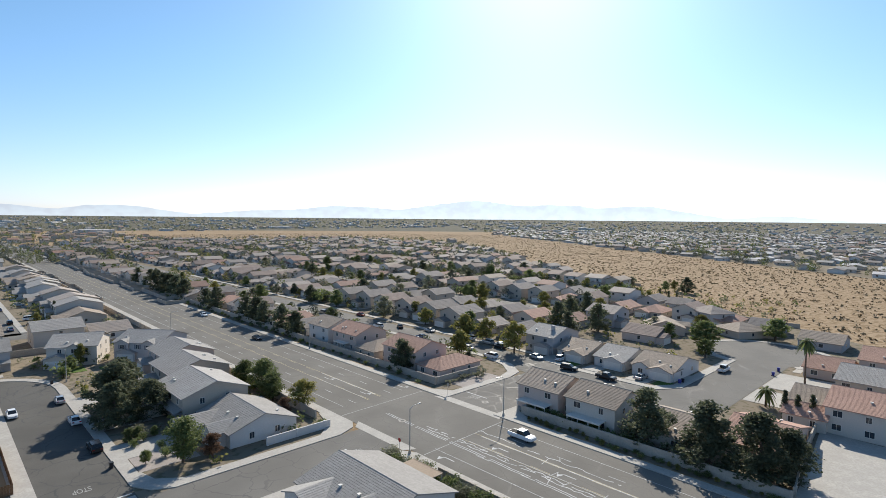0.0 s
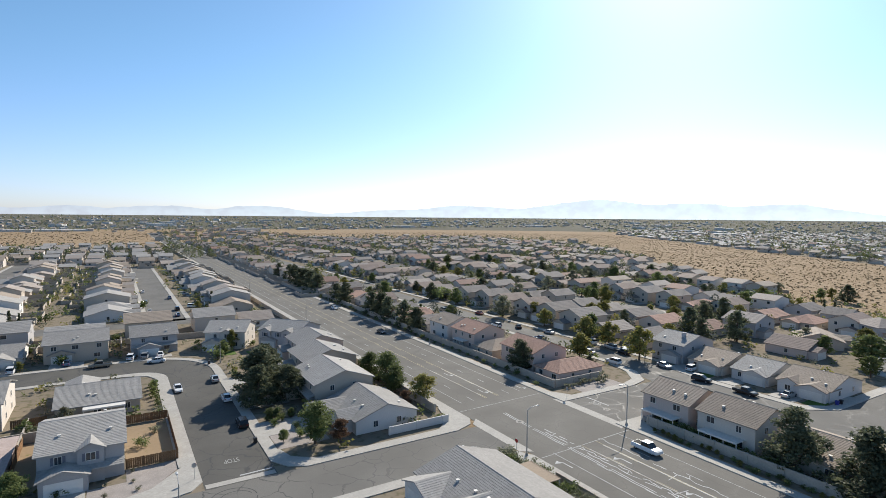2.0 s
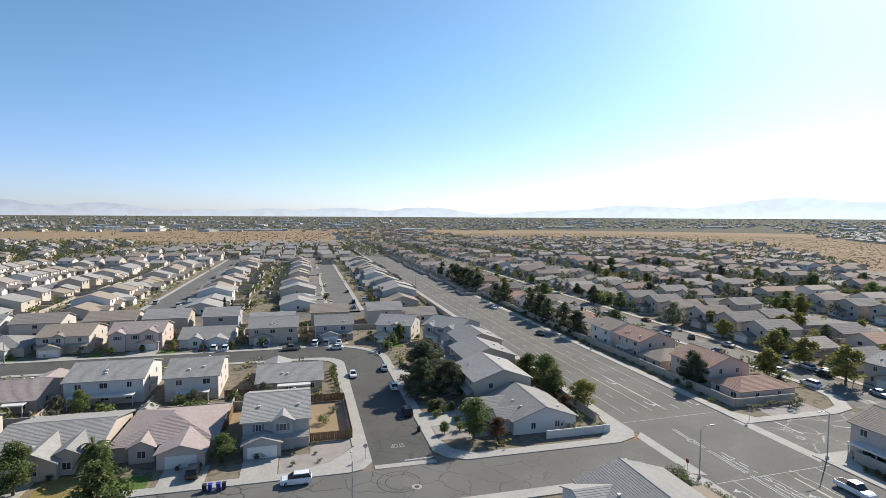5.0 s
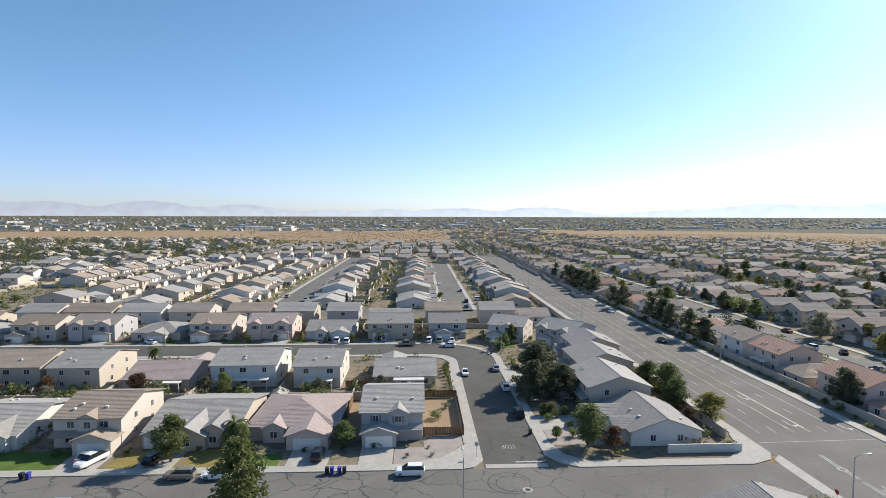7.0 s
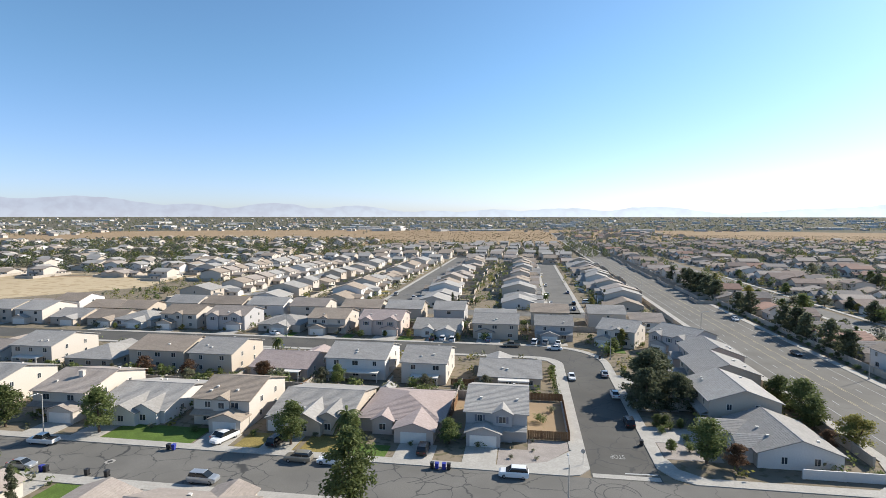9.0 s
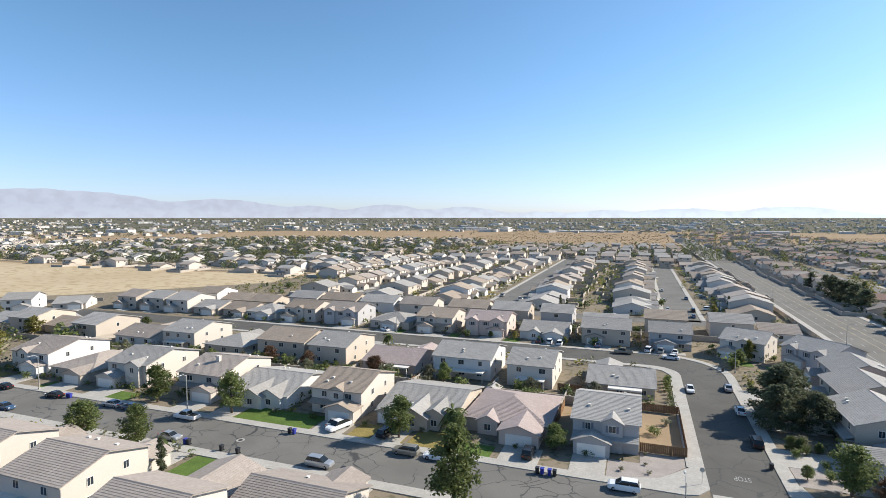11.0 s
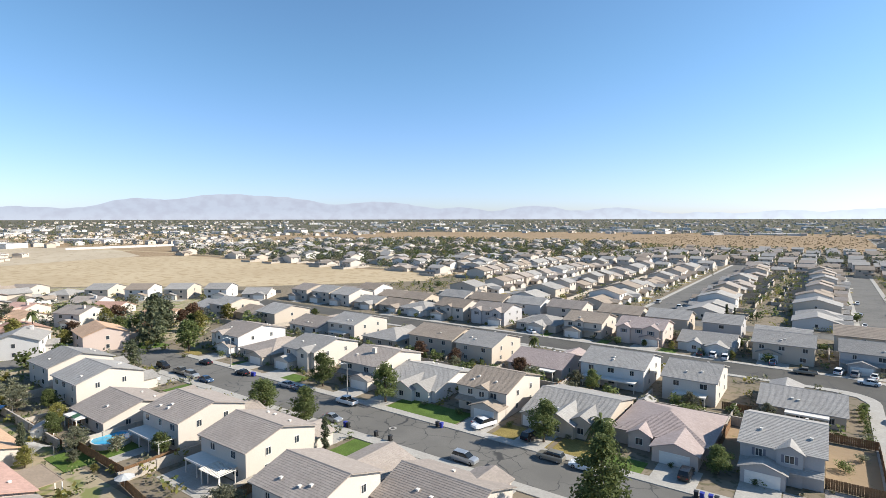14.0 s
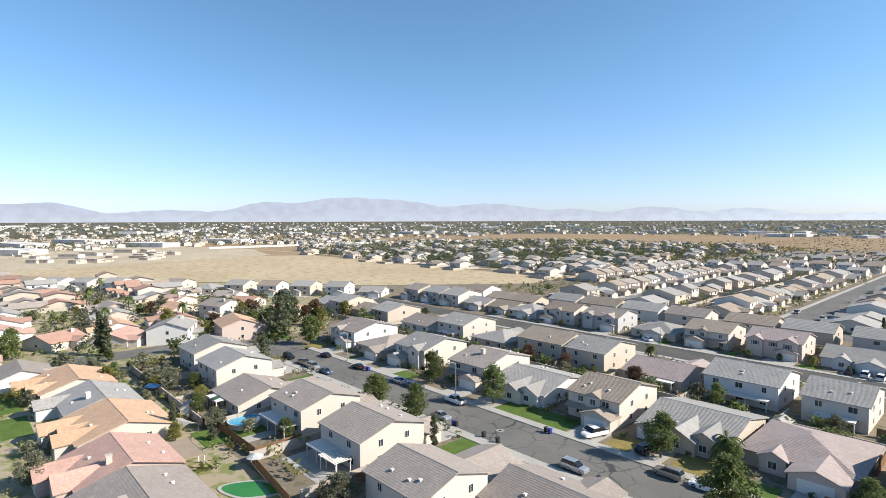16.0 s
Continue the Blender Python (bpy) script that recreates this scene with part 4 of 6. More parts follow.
for y, facing in ((500, 180), (535, 0), (575, 180), (612, 0), (650, 180), (690, 0), (730, 180), (768, 0)):
    line_of_houses(y, -200, 55, facing, 17, WEST, "x", lambda x, y: not (-74 < x < -50 and y < 570) and x > -232 + (y - 500) * 0.2)
for x in (-196, -212):
    line_of_houses(x, 330, 490, 90 if x > -200 else -90, 14.2, WEST)
line_of_houses(184, -225, -160, 0, 16, WEST, "x")
line_of_houses(221, -215, -160, 180, 16, WEST, "x")
line_of_houses(148, -228, -168, 180, 16, WEST, "x")
# along the edge of the field
for i in range(12):
    tract(-245 - i * 16, 172 - i * 12.5, 36, R.choice(WEST), 1)


def east_limit(y):
    pts = EAST_EDGE
    for (xa, ya), (xb, yb) in zip(pts, pts[1:]):
        if ya <= y <= yb:
            return xa + (xb - xa) * (y - ya) / (yb - ya)
    return 690


def in_east(x, y):
    return x < east_limit(y) - 8 and math.hypot(x - 148, y - 70) > 40


line_of_houses(109, 176, 880, 90, 15, EAST)
for x, facing in ((148, -90), (190, 90), (226, -90), (268, 90), (305, -90), (347, 90), (384, -90), (428, 90), (462, -90), (506, 90), (540, -90), (584, 90)):
    line_of_houses(x, 118 if x < 200 else 60, 880, facing, 15, EAST, "y", in_east)
for x, y, f in ((205, 82, 30), (222, 62, 60), (224, 40, 90), (190, 2, 0), (168, -4, 0), (214, 14, 140), (236, 78, 60), (184, 80, 0), (200, 104, 0)):
    house(x, y, f, R.uniform(11.5, 13), R.uniform(11.5, 13.5), 2 if (x, y) in ((236, 78), (200, 104)) else 1, wall=R.choice(("tan", "pink", "grey")), roof=R.choice(("brown", "umber", "mauve")), kind=R.choice(("gable", "hip", "front")), garage=(R.choice((-2.5, 2.5)), 6, 2.5), detail=1)
# older streets to the west, with red roofs
for i, (x, y, f) in enumerate(((-207, 48, 140), (-200, 64, 150), (-193, 84, 170), (-215, 30, 120), (-176, 20, 180), (-196, 8, 180), (-214, 8, 180), (-232, 40, 0), (-236, 62, 0), (-240, 84, 20), (-246, 20, 180),
                              (-262, 46, 0), (-262, 72, 10), (-270, 22, 180), (-286, 50, 0), (-288, 80, 20), (-292, 24, 180), (-222, 108, 20), (-258, 104, 30), (-285, 106, 30))):
    house(x, y, f, 13 + i % 3, 13, 2 if i in (1, 2, 9) else 1, wall=("cream", "white", "pink")[i % 3], roof=("salmon", "grey", "peach", "red", "mauve")[i % 5], kind="gable", garage=((-3, 3)[i % 2], 6, 3), chimney=4 if i % 2 else None, detail=1)
for x in range(-500, -305, 17):
    for y, f in ((-60, 180), (-34, 0), (-6, 180), (20, 0), (48, 180), (74, 0), (100, 180)):
        if y < (x + 500) * 0.93 - 6 + 22:
            far_house(x + R.uniform(-2, 2), y + R.uniform(-2, 2), f, 2)

# ---- the distant plain ----
def inside(x, y, pts):
    hit = False
    for (xa, ya), (xb, yb) in zip(pts, pts[1:] + pts[:1]):
        if (ya > y) != (yb > y) and x < (xb - xa) * (y - ya) / (yb - ya) + xa:
            hit = not hit
    return hit


OPEN_LAND = [
    [(170, -120), (228, 25), (280, 104), (352, 215), (700, 690), (690, 900), (300, 1020), (330, 1500), (760, 1620), (1600, 1560), (1150, 1000), (600, 189), (505, 57), (440, -200)],
    [(-180, 818), (60, 818), (84, 1480), (-420, 1480), (-330, 960)],
    [(-1010, 560), (-620, 905), (-330, 965), (-430, 1480), (-1000, 1350)],
    [(-232, 340), (-222, 290), (-290, 205), (-372, 148), (-500, 20), (-760, -60), (-980, 200), (-900, 480), (-640, 345)],
]
HOME = [(-232, -300), (-232, 815), (690, 900), (690, -300)]
G = random.Random(21)
for _ in range(5200):
    # east beyond the desert, west beyond the field, and the town all along the north
    a, r = radians(G.uniform(-75, 120)), 420 * (4100 / 420) ** G.random()
    x, y = r * math.sin(-a + radians(20)), r * math.cos(-a + radians(20))
    if inside(x, y, HOME) or any(inside(x, y, p) for p in OPEN_LAND) or (x < -230 and y < 330 and r < 700):
        continue
    if r < 1700:
        x, y = round(x / 16) * 16 + G.uniform(-2, 2), round(y / 34) * 34 + G.uniform(-3, 3)
        far_house(x, y, G.choice((0, 90, 180, 270)), x > 0)
    else:
        far_house(x, y, G.uniform(0, 360), G.random() < 0.4)
TOWN_EAST = [(440, -200), (505, 57), (600, 189), (1060, 873), (1500, 1300), (2300, 900), (2000, -300)]
for i in range(84):
    for j in range(52):
        x, y = 450 + i * 19 + G.uniform(-3, 3), -190 + j * 28 + (i % 2) * 4 + G.uniform(-3, 3)
        if inside(x, y, TOWN_EAST) and G.random() < 0.62 and math.hypot(x, y) < 1900:
            FAR.solid(x, y, plain_height(x, y), G.choice((0, math.pi / 2)) + G.uniform(-0.1, 0.1), 13, 11, 2.9, 1.5, (G.choice((0, 1, 2)), G.choice((3, 3, 1, 9)), 7))
for _ in range(150):
    # sheds and stores with flat pale roofs
    a, r = radians(G.uniform(-60, 95)), G.uniform(1500, 3300)
    x, y = r * math.sin(-a), r * math.cos(-a)
    if not any(inside(x, y, p) for p in OPEN_LAND):
        FAR.solid(x, y, plain_height(x, y), G.uniform(0, 3), G.uniform(25, 80), G.uniform(18, 40), G.uniform(5, 9), 0.4, (1, 1, 7))
for x, y, turn, w, d, h in ((-150, 1560, 0.0, 200, 26, 5), (-900, 60, 0.6, 90, 40, 7), (-1000, 260, 0.5, 80, 36, 7), (-420, 1560, 0.2, 60, 24, 6), (-1080, 420, 0.4, 100, 40, 7), (-1250, 200, 0.3, 120, 50, 8), (-1130, 90, 0.3, 120, 40, 8)):
    FAR.solid(x, y, 0, turn, w, d, h, 0.5, (1, 1, 7))
for k in range(26):
    x, y = G.uniform(-860, -650), G.uniform(60, 215)
    FAR.solid(x, y, 0, 0.75 + G.choice((0, math.pi / 2)), G.uniform(8, 26), G.uniform(6, 13), G.uniform(2.2, 5), 0.3, (G.choice((0, 2, 2)), G.choice((0, 2, 2)), 7))
FAR.make("far_houses", [WALLS["cream"], WALLS["white"], WALLS["tan"], ROOFS["grey"], ROOFS["brown"], ROOFS["mauve"], ROOFS["red"], GLASS, ROOFS["umber"], ROOFS["slate"], ROOFS["russet"]], "hundreds of distant stucco houses under tile roofs", "houses")


def leaf_quad(heap, c, size, rng, mat=0):
    """One leaf cluster: a bent pair of triangles at any slant."""
    u = Vector((rng.gauss(0, 1), rng.gauss(0, 1), rng.gauss(0, 0.6))).normalized()
    v = u.cross(Vector((rng.gauss(0, 1), rng.gauss(0, 1), rng.gauss(0, 1)))).normalized()
    c = Vector(c)
    heap.add([tuple(c - u * size), tuple(c - v * size * 0.7), tuple(c + u * size), tuple(c + v * size * 0.7)], [(0, 1, 2, 3)], [mat])


def far_trees(count, heap, pick):
    rng = random.Random(31)
    made = 0
    while made < count:
        x, y, h = pick(rng)
        if any(inside(x, y, p) for p in OPEN_LAND):
            continue
        made += 1
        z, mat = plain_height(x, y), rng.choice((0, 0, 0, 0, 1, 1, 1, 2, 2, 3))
        tall = rng.uniform(0.8, 1.25)
        close = math.hypot(x, y) < 750
        for _ in range(70 if close else 16):
            k = rng.random()
            rad = h * 0.42 * math.sqrt(max(0.06, 1 - (1.9 * k - 0.85) ** 2)) * rng.random() ** 0.4
            a = rng.uniform(0, math.tau)
            leaf_quad(heap, (x + rad * math.cos(a) / tall, y + rad * math.sin(a) / tall, z + h * (0.14 + 0.80 * k)), h * (rng.uniform(0.06, 0.11) if close else rng.uniform(0.10, 0.18)), rng, mat)


def town(rng):
    a, r = radians(rng.uniform(-75, 105)), 560 * (4300 / 560) ** rng.random()
    return r * math.sin(-a), r * math.cos(-a), rng.uniform(3.5, 8) * (1 + r / 8000)


def town_near(rng):
    while True:
        x, y = rng.uniform(-230, 660), rng.uniform(240, 900)
        if not (58 < x < 100) and math.hypot(x, y) > 300 and (x > 100 or rng.random() < 0.16):
            return x, y, rng.uniform(2.8, 7.5) if x > 100 else rng.uniform(1.8, 4)


def town_west(rng):
    return rng.uniform(-700, -240), rng.uniform(340, 900), rng.uniform(5, 9)


def boulevard_rows(rng):
    y = rng.uniform(385, 1500)
    return rng.choice((96, 96, 99)) + rng.uniform(-2, 4), y, rng.uniform(3.5, 7.5)


def town_east(rng):
    while True:
        x, y = rng.uniform(450, 1700), rng.uniform(-190, 1200)
        if inside(x, y, TOWN_EAST):
            return x, y, rng.uniform(4, 8)


def clear_of_homes(x, y):
    return not any(abs(x - a) < 8.4 and abs(y - b) < 8.4 for a, b in HOMES)


def old_town(rng):
    """Gardens of the older streets to the west."""
    while True:
        x, y = rng.uniform(-480, -178), rng.uniform(-10, 150)
        if clear_of_homes(x, y) and not (-200 < x < -184 and y < 92) and y < 172 + (x + 245) * 0.78 + 14:
            return x, y, rng.uniform(2.2, 6.5)


def east_gardens(rng):
    """Gardens between the houses across the boulevard."""
    while True:
        x, y = rng.uniform(100, 420), rng.uniform(70, 480)
        if clear_of_homes(x, y) and in_east(x, y) and not any(a - 2 < x < b + 2 for a, b in ((122, 138), (203, 215), (282, 294), (361, 373))):
            return x, y, rng.uniform(2.0, 6.5)


WOODS = Heap()
far_trees(210, WOODS, old_town)
far_trees(330, WOODS, east_gardens)
far_trees(1900, WOODS, town_east)
far_trees(16500, WOODS, town)
far_trees(900, WOODS, town_near)
far_trees(1250, WOODS, town_west)
far_trees(75, WOODS, boulevard_rows)
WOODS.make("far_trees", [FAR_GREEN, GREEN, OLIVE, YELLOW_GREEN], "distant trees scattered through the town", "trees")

# desert scrub: low dry bushes
SCRUB = Heap()
S = random.Random(77)
for _ in range(70000):
    x, y = S.uniform(180, 1100), S.uniform(-60, 1300)
    if not inside(x, y, OPEN_LAND[0]) or S.random() > 500 / math.hypot(x, y):
        continue
    size = S.uniform(0.25, 0.9) ** 1.3
    for _ in range(5):
        leaf_quad(SCRUB, (x + S.gauss(0, size * 0.6), y + S.gauss(0, size * 0.6), size * S.uniform(0.2, 0.8)), size * S.uniform(0.5, 0.9), S, 0 if S.random() < 0.6 else 1)
for _ in range(1400):
    x, y = S.uniform(-330, 80), S.uniform(818, 1480)
    if inside(x, y, OPEN_LAND[1]):
        size = S.uniform(0.6, 1.4)
        for _ in range(4):
            leaf_quad(SCRUB, (x + S.gauss(0, size * 0.6), y + S.gauss(0, size * 0.6), size * S.uniform(0.2, 0.8)), size * 0.8, S, 0 if S.random() < 0.6 else 1)
SCRUB.make("desert_scrub", [surface("dry_scrub", (0.30, 0.22, 0.12), 0.95, 0.3), surface("grey_scrub", (0.21, 0.165, 0.10), 0.95, 0.3)], "low dry desert bushes on tan sand", "scrub")


block_wall("far_field", (-850, 300), (-830, 640), 3.0, WALLS["white"], "long white wall beyond the field")
zone("ground_dirt_track", [(-232, 345), (-236, 350), (-480, 352), (-640, 362), (-900, 330), (-900, 322), (-640, 352), (-480, 343)], 0.06, FIELD, "pale graded dirt track along the field", "track")


# ---- hills at the horizon: a far self-glowing backdrop, its pale distance haze painted in ----
def hill_material():
    m = bpy.data.materials.new("hazy_hills")
    m.use_nodes = True
    nt = m.node_tree
    nt.nodes.clear()
    out = nt.nodes.new("ShaderNodeOutputMaterial")
    em = nt.nodes.new("ShaderNodeEmission")
    pos = nt.nodes.new("ShaderNodeNewGeometry").outputs["Position"]
    sep = nt.nodes.new("ShaderNodeSeparateXYZ")
    nt.links.new(pos, sep.inputs[0])
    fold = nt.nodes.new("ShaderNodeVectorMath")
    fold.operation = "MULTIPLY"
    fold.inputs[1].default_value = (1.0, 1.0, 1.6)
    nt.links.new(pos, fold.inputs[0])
    # brighter towards the sun, paler at the foot: glare and haze painted in
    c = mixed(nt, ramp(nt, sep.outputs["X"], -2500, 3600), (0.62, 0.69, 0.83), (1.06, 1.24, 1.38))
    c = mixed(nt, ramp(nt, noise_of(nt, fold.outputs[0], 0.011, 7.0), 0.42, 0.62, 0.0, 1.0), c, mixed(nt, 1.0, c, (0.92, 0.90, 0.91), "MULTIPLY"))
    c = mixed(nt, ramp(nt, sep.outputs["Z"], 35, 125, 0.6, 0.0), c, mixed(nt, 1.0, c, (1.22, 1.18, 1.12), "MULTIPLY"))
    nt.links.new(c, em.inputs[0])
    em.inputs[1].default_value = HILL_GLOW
    nt.links.new(em.outputs[0], out.inputs[0])
    return m


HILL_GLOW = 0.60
# azimuth (degrees, + to the east), height in degrees, breadth
RANGES = [(76, 0.5, 5), (64, 1.4, 7), (56, 1.5, 8), (47, 1.9, 9), (34, 1.2, 9), (26, 0.7, 7), (12.5, 1.0, 6), (4, 0.9, 6), (-3, 0.75, 5), (-10, 0.6, 7), (-18, 1.1, 6), (-26, 1.35, 6), (-34, 1.15, 6), (-42, 1.8, 8), (-52, 2.1, 9), (-58, 2.35, 8), (-65, 1.9, 6), (-74, 1.15, 8), (-83, 1.6, 5), (-90, 1.9, 8)]


def hills():
    bm = bmesh.new()
    prev = None
    n = 900
    for i in range(n + 1):
        az = -130 + 250 * i / n
        el = sum((h * math.exp(-(((az - c) / (0.85 * w)) ** 2))) ** 3 for c, h, w in RANGES) ** (1 / 3)
        el += 0.10 * noise.noise(Vector((az * 0.35, 0.3, 0))) + 0.09 * noise.noise(Vector((az * 0.9, 5.1, 0))) + 0.04 * noise.noise(Vector((az * 3.1, 9.1, 0)))
        el = max(el, 0.03)
        r, a = 4780.0, radians(az)
        top = 42 + r * math.tan(radians(el))
        ring = [bm.verts.new((r * math.sin(a), r * math.cos(a), 20)), bm.verts.new((r * math.sin(a), r * math.cos(a), top)), bm.verts.new(((r + 90) * math.sin(a), (r + 90) * math.cos(a), 20))]
        if prev:
            bm.faces.new((prev[0], ring[0], ring[1], prev[1]))
            bm.faces.new((prev[1], ring[1], ring[2], prev[2]))
        prev = ring
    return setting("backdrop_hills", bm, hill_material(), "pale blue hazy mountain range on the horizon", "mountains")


hills()

# ---- trees and shrubs ----
def crown_heap(rng, clumps, leaves_each, size):
    heap = Heap()
    for (c, r) in clumps:
        c = Vector(c)
        for _ in range(leaves_each):
            v = Vector((rng.gauss(0, 1), rng.gauss(0, 1), rng.gauss(0, 1))).normalized() * r * rng.uniform(0.35, 1.3)
            v.z *= 0.8
            leaf_quad(heap, c + v, size * rng.uniform(0.6, 1.3), rng)
    return heap


def mesh_from(heap, name, mat):
    me = bpy.data.meshes.new(name)
    me.from_pydata(heap.v, [], heap.f)
    me.materials.append(mat)
    return me


TREE_MESH = {}


def tree_meshes(kind, variant, fine):
    """Trunk and crown for a tree one unit high; the shape depends on its kind."""
    key = (kind, variant, fine)
    if key in TREE_MESH:
        return TREE_MESH[key]
    rng = random.Random(hash_of(kind) + variant * 17)
    bm = bmesh.new()
    clumps = []
    mat = {"oak": GREEN, "pine": DARK_GREEN, "cypress": DARK_GREEN, "olive": OLIVE, "yellow": YELLOW_GREEN, "rust": RUST, "shrub": GREEN, "greyshrub": OLIVE}[kind]
    n_leaf, size = 62, 0.03
    if kind in ("oak", "yellow", "rust", "olive"):
        spread = {"oak": 0.30, "yellow": 0.36, "rust": 0.36, "olive": 0.44}[kind]
        tube(bm, (0, 0, 0), (0.01, 0, 0.30), 0.026, 0.018)
        for k in range(54):
            t = rng.random()
            h = 0.22 + 0.70 * t
            r = spread * (math.sin(math.pi * min(1, 0.18 + 0.78 * t)) ** 0.8) * rng.uniform(0.25, 1.0)
            a = rng.uniform(0, math.tau)
            c = (r * math.cos(a), r * math.sin(a), h)
            clumps.append((c, rng.uniform(0.065, 0.125)))
            if k % 5 == 0:
                tube(bm, (0.005, 0, 0.22), (c[0] * 0.8, c[1] * 0.8, c[2] * 0.92), 0.011, 0.003, 5)
        tube(bm, (0.01, 0, 0.30), (0, 0, 0.85), 0.018, 0.004, 6)
    elif kind == "pine":
        tube(bm, (0, 0, 0), (0, 0, 0.9), 0.028, 0.006)
        for k in range(92):
            t = rng.random() ** 1.1
            h = 0.10 + 0.84 * t
            r = 0.33 * (math.sin(math.pi * min(1, 0.30 + 0.68 * t)) ** 0.8) * rng.uniform(0.15, 1.0)
            a = rng.uniform(0, math.tau)
            c = (r * math.cos(a), r * math.sin(a), h)
            clumps.append((c, rng.uniform(0.05, 0.10)))
            if k % 4 == 0:
                tube(bm, (0, 0, h * 0.85), (c[0], c[1], h), 0.008, 0.003, 5)
        n_leaf, size = 46, 0.028
    elif kind == "cypress":
        tube(bm, (0, 0, 0), (0, 0, 0.8), 0.018, 0.005)
        for k in range(40):
            t = k / 39
            r = 0.055 * math.sin(math.pi * min(1, 0.22 + 0.76 * t))
            a = rng.uniform(0, math.tau)
            clumps.append(((r * math.cos(a), r * math.sin(a), 0.05 + 0.92 * t), 0.045 + 0.015 * math.sin(math.pi * t)))
        n_leaf, size = 60, 0.024
    else:
        tube(bm, (0, 0, 0), (0, 0, 0.5), 0.05, 0.02, 6)
        for k in range(16):
            a, r = rng.uniform(0, math.tau), rng.uniform(0, 0.5)
            clumps.append(((r * math.cos(a), r * math.sin(a), rng.uniform(0.25, 0.75)), rng.uniform(0.16, 0.27)))
        n_leaf, size = 26, 0.075
    if fine:
        n_leaf, size = int(n_leaf * 1.6), size * 0.7
    else:
        n_leaf, size = int(n_leaf * 0.42), size * 1.3
    TREE_MESH[key] = mesh_of("trunk", bm, BARK), mesh_from(crown_heap(rng, clumps, n_leaf, size), "crown", mat)
    return TREE_MESH[key]


def hash_of(text):
    return sum(ord(c) * (i + 3) for i, c in enumerate(text))


WORDS = {"oak": ("tree", "round leafy green tree with a short trunk", "tree"), "pine": ("pine_tree", "dark green conifer with a ragged outline", "tree"), "cypress": ("cypress", "slender dark columnar cypress", "tree"),
         "olive": ("olive_tree", "grey-green spreading tree with pale leaves", "tree"), "yellow": ("tree", "tree with yellowing green leaves", "tree"), "rust": ("tree", "tree with rust-brown autumn leaves", "tree"),
         "shrub": ("shrub", "low dense green garden shrub", "shrub"), "greyshrub": ("shrub", "low grey-green garden shrub", "shrub")}
PLANT = random.Random(3)


def plant(kind, x, y, h, wide=1.0, z=0.0):
    variant = PLANT.randrange(3)
    trunk, crown = tree_meshes(kind, variant, math.hypot(x, y) < (150 if h > 4 else 125))
    name, label, cat = WORDS[kind]
    root = new(name)
    part("trunk", trunk, None, root)
    part("crown", crown, None, root)
    root.matrix_world = pose(x, y, z, 0, 0, PLANT.uniform(0, 360)) @ Matrix.Diagonal((h * wide, h * wide, h, 1))
    return tagged(root, label, cat, "trees and shrubs")


def plant_free(kind, x, y, h, wide=1.0):
    """A plant where no house stands and no street runs."""
    if any(abs(x - a) < 8.6 and abs(y - b) < 8.6 for a, b in HOMES) or (85 < x < 140 and 40 < y < 93) or (122 < x < 138) or (11 < x < 26 and y > 80) or (-71 < x < -53 and y > 225):
        return None
    return plant(kind, x, y, h, wide)


PALM = {}


def palm(x, y, h, spread=2.2):
    key = (round(h), round(spread, 1))
    if key not in PALM:
        bm = bmesh.new()
        for i in range(6):
            tube(bm, (0.05 * math.sin(i), 0, h * i / 6), (0.05 * math.sin(i + 1), 0, h * (i + 1) / 6), 0.26 - 0.018 * i, 0.25 - 0.018 * (i + 1))
        fr = Heap()
        rng = random.Random(4)
        for k in range(34):
            a, lift = rng.uniform(0, math.tau), rng.uniform(-0.9, 1.1)
            pts = []
            for s in range(5):
                u = s / 4
                rr = spread * u
                pts.append(Vector((rr * math.cos(a), rr * math.sin(a), h + spread * (lift * u - 0.9 * u * u))))
            side = Vector((-math.sin(a), math.cos(a), 0))
            for p, q, w0, w1 in zip(pts, pts[1:], (0.05, 0.28, 0.34, 0.24), (0.28, 0.34, 0.24, 0.03)):
                drop = Vector((0, 0, -0.12))
                for sg in (1, -1):
                    fr.add([tuple(p), tuple(q), tuple(q + side * sg * w1 + drop), tuple(p + side * sg * w0 + drop)], [(0, 1, 2, 3)], [0])
        PALM[key] = mesh_of("trunk", bm, BARK), mesh_from(fr, "crown", GREEN)
    root = new("palm_tree")
    part("trunk", PALM[key][0], None, root)
    part("crown", PALM[key][1], None, root)
    root.matrix_world = pose(x, y, 0, 0, 0, x * 31 % 360)
    return tagged(root, "palm tree with a fringed green crown of fronds", "palm", "trees and shrubs")


for x, y, h, wide in ((-81.6, 91.4, 9.4, 1.1), (-102.4, 91.2, 8.8, 1.2), (-98.6, 70.8, 7.8, 1.25), (-85.4, 71.4, 8.2, 1.1), (-42.4, 91.8, 8.4, 1.15), (-24.6, 72, 12.4, 1.0), (-13.6, 96.6, 4.9, 1.5), (30.9, 95.4, 8.2, 1.25),
                      (57.2, 120.6, 8.7, 1.3), (56.5, 114, 6.8, 1.5), (56, 128, 7, 1.4), (-164.3, 90.9, 10.6, 1.0), (-32, 96, 5, 1.4), (-46, 127, 5.4, 1.2), (184, 66, 9.7, 1.5), (216, 54, 8.0, 1.9), (27.5, 187, 7, 1.1)):
    plant("oak", x, y, h, wide)
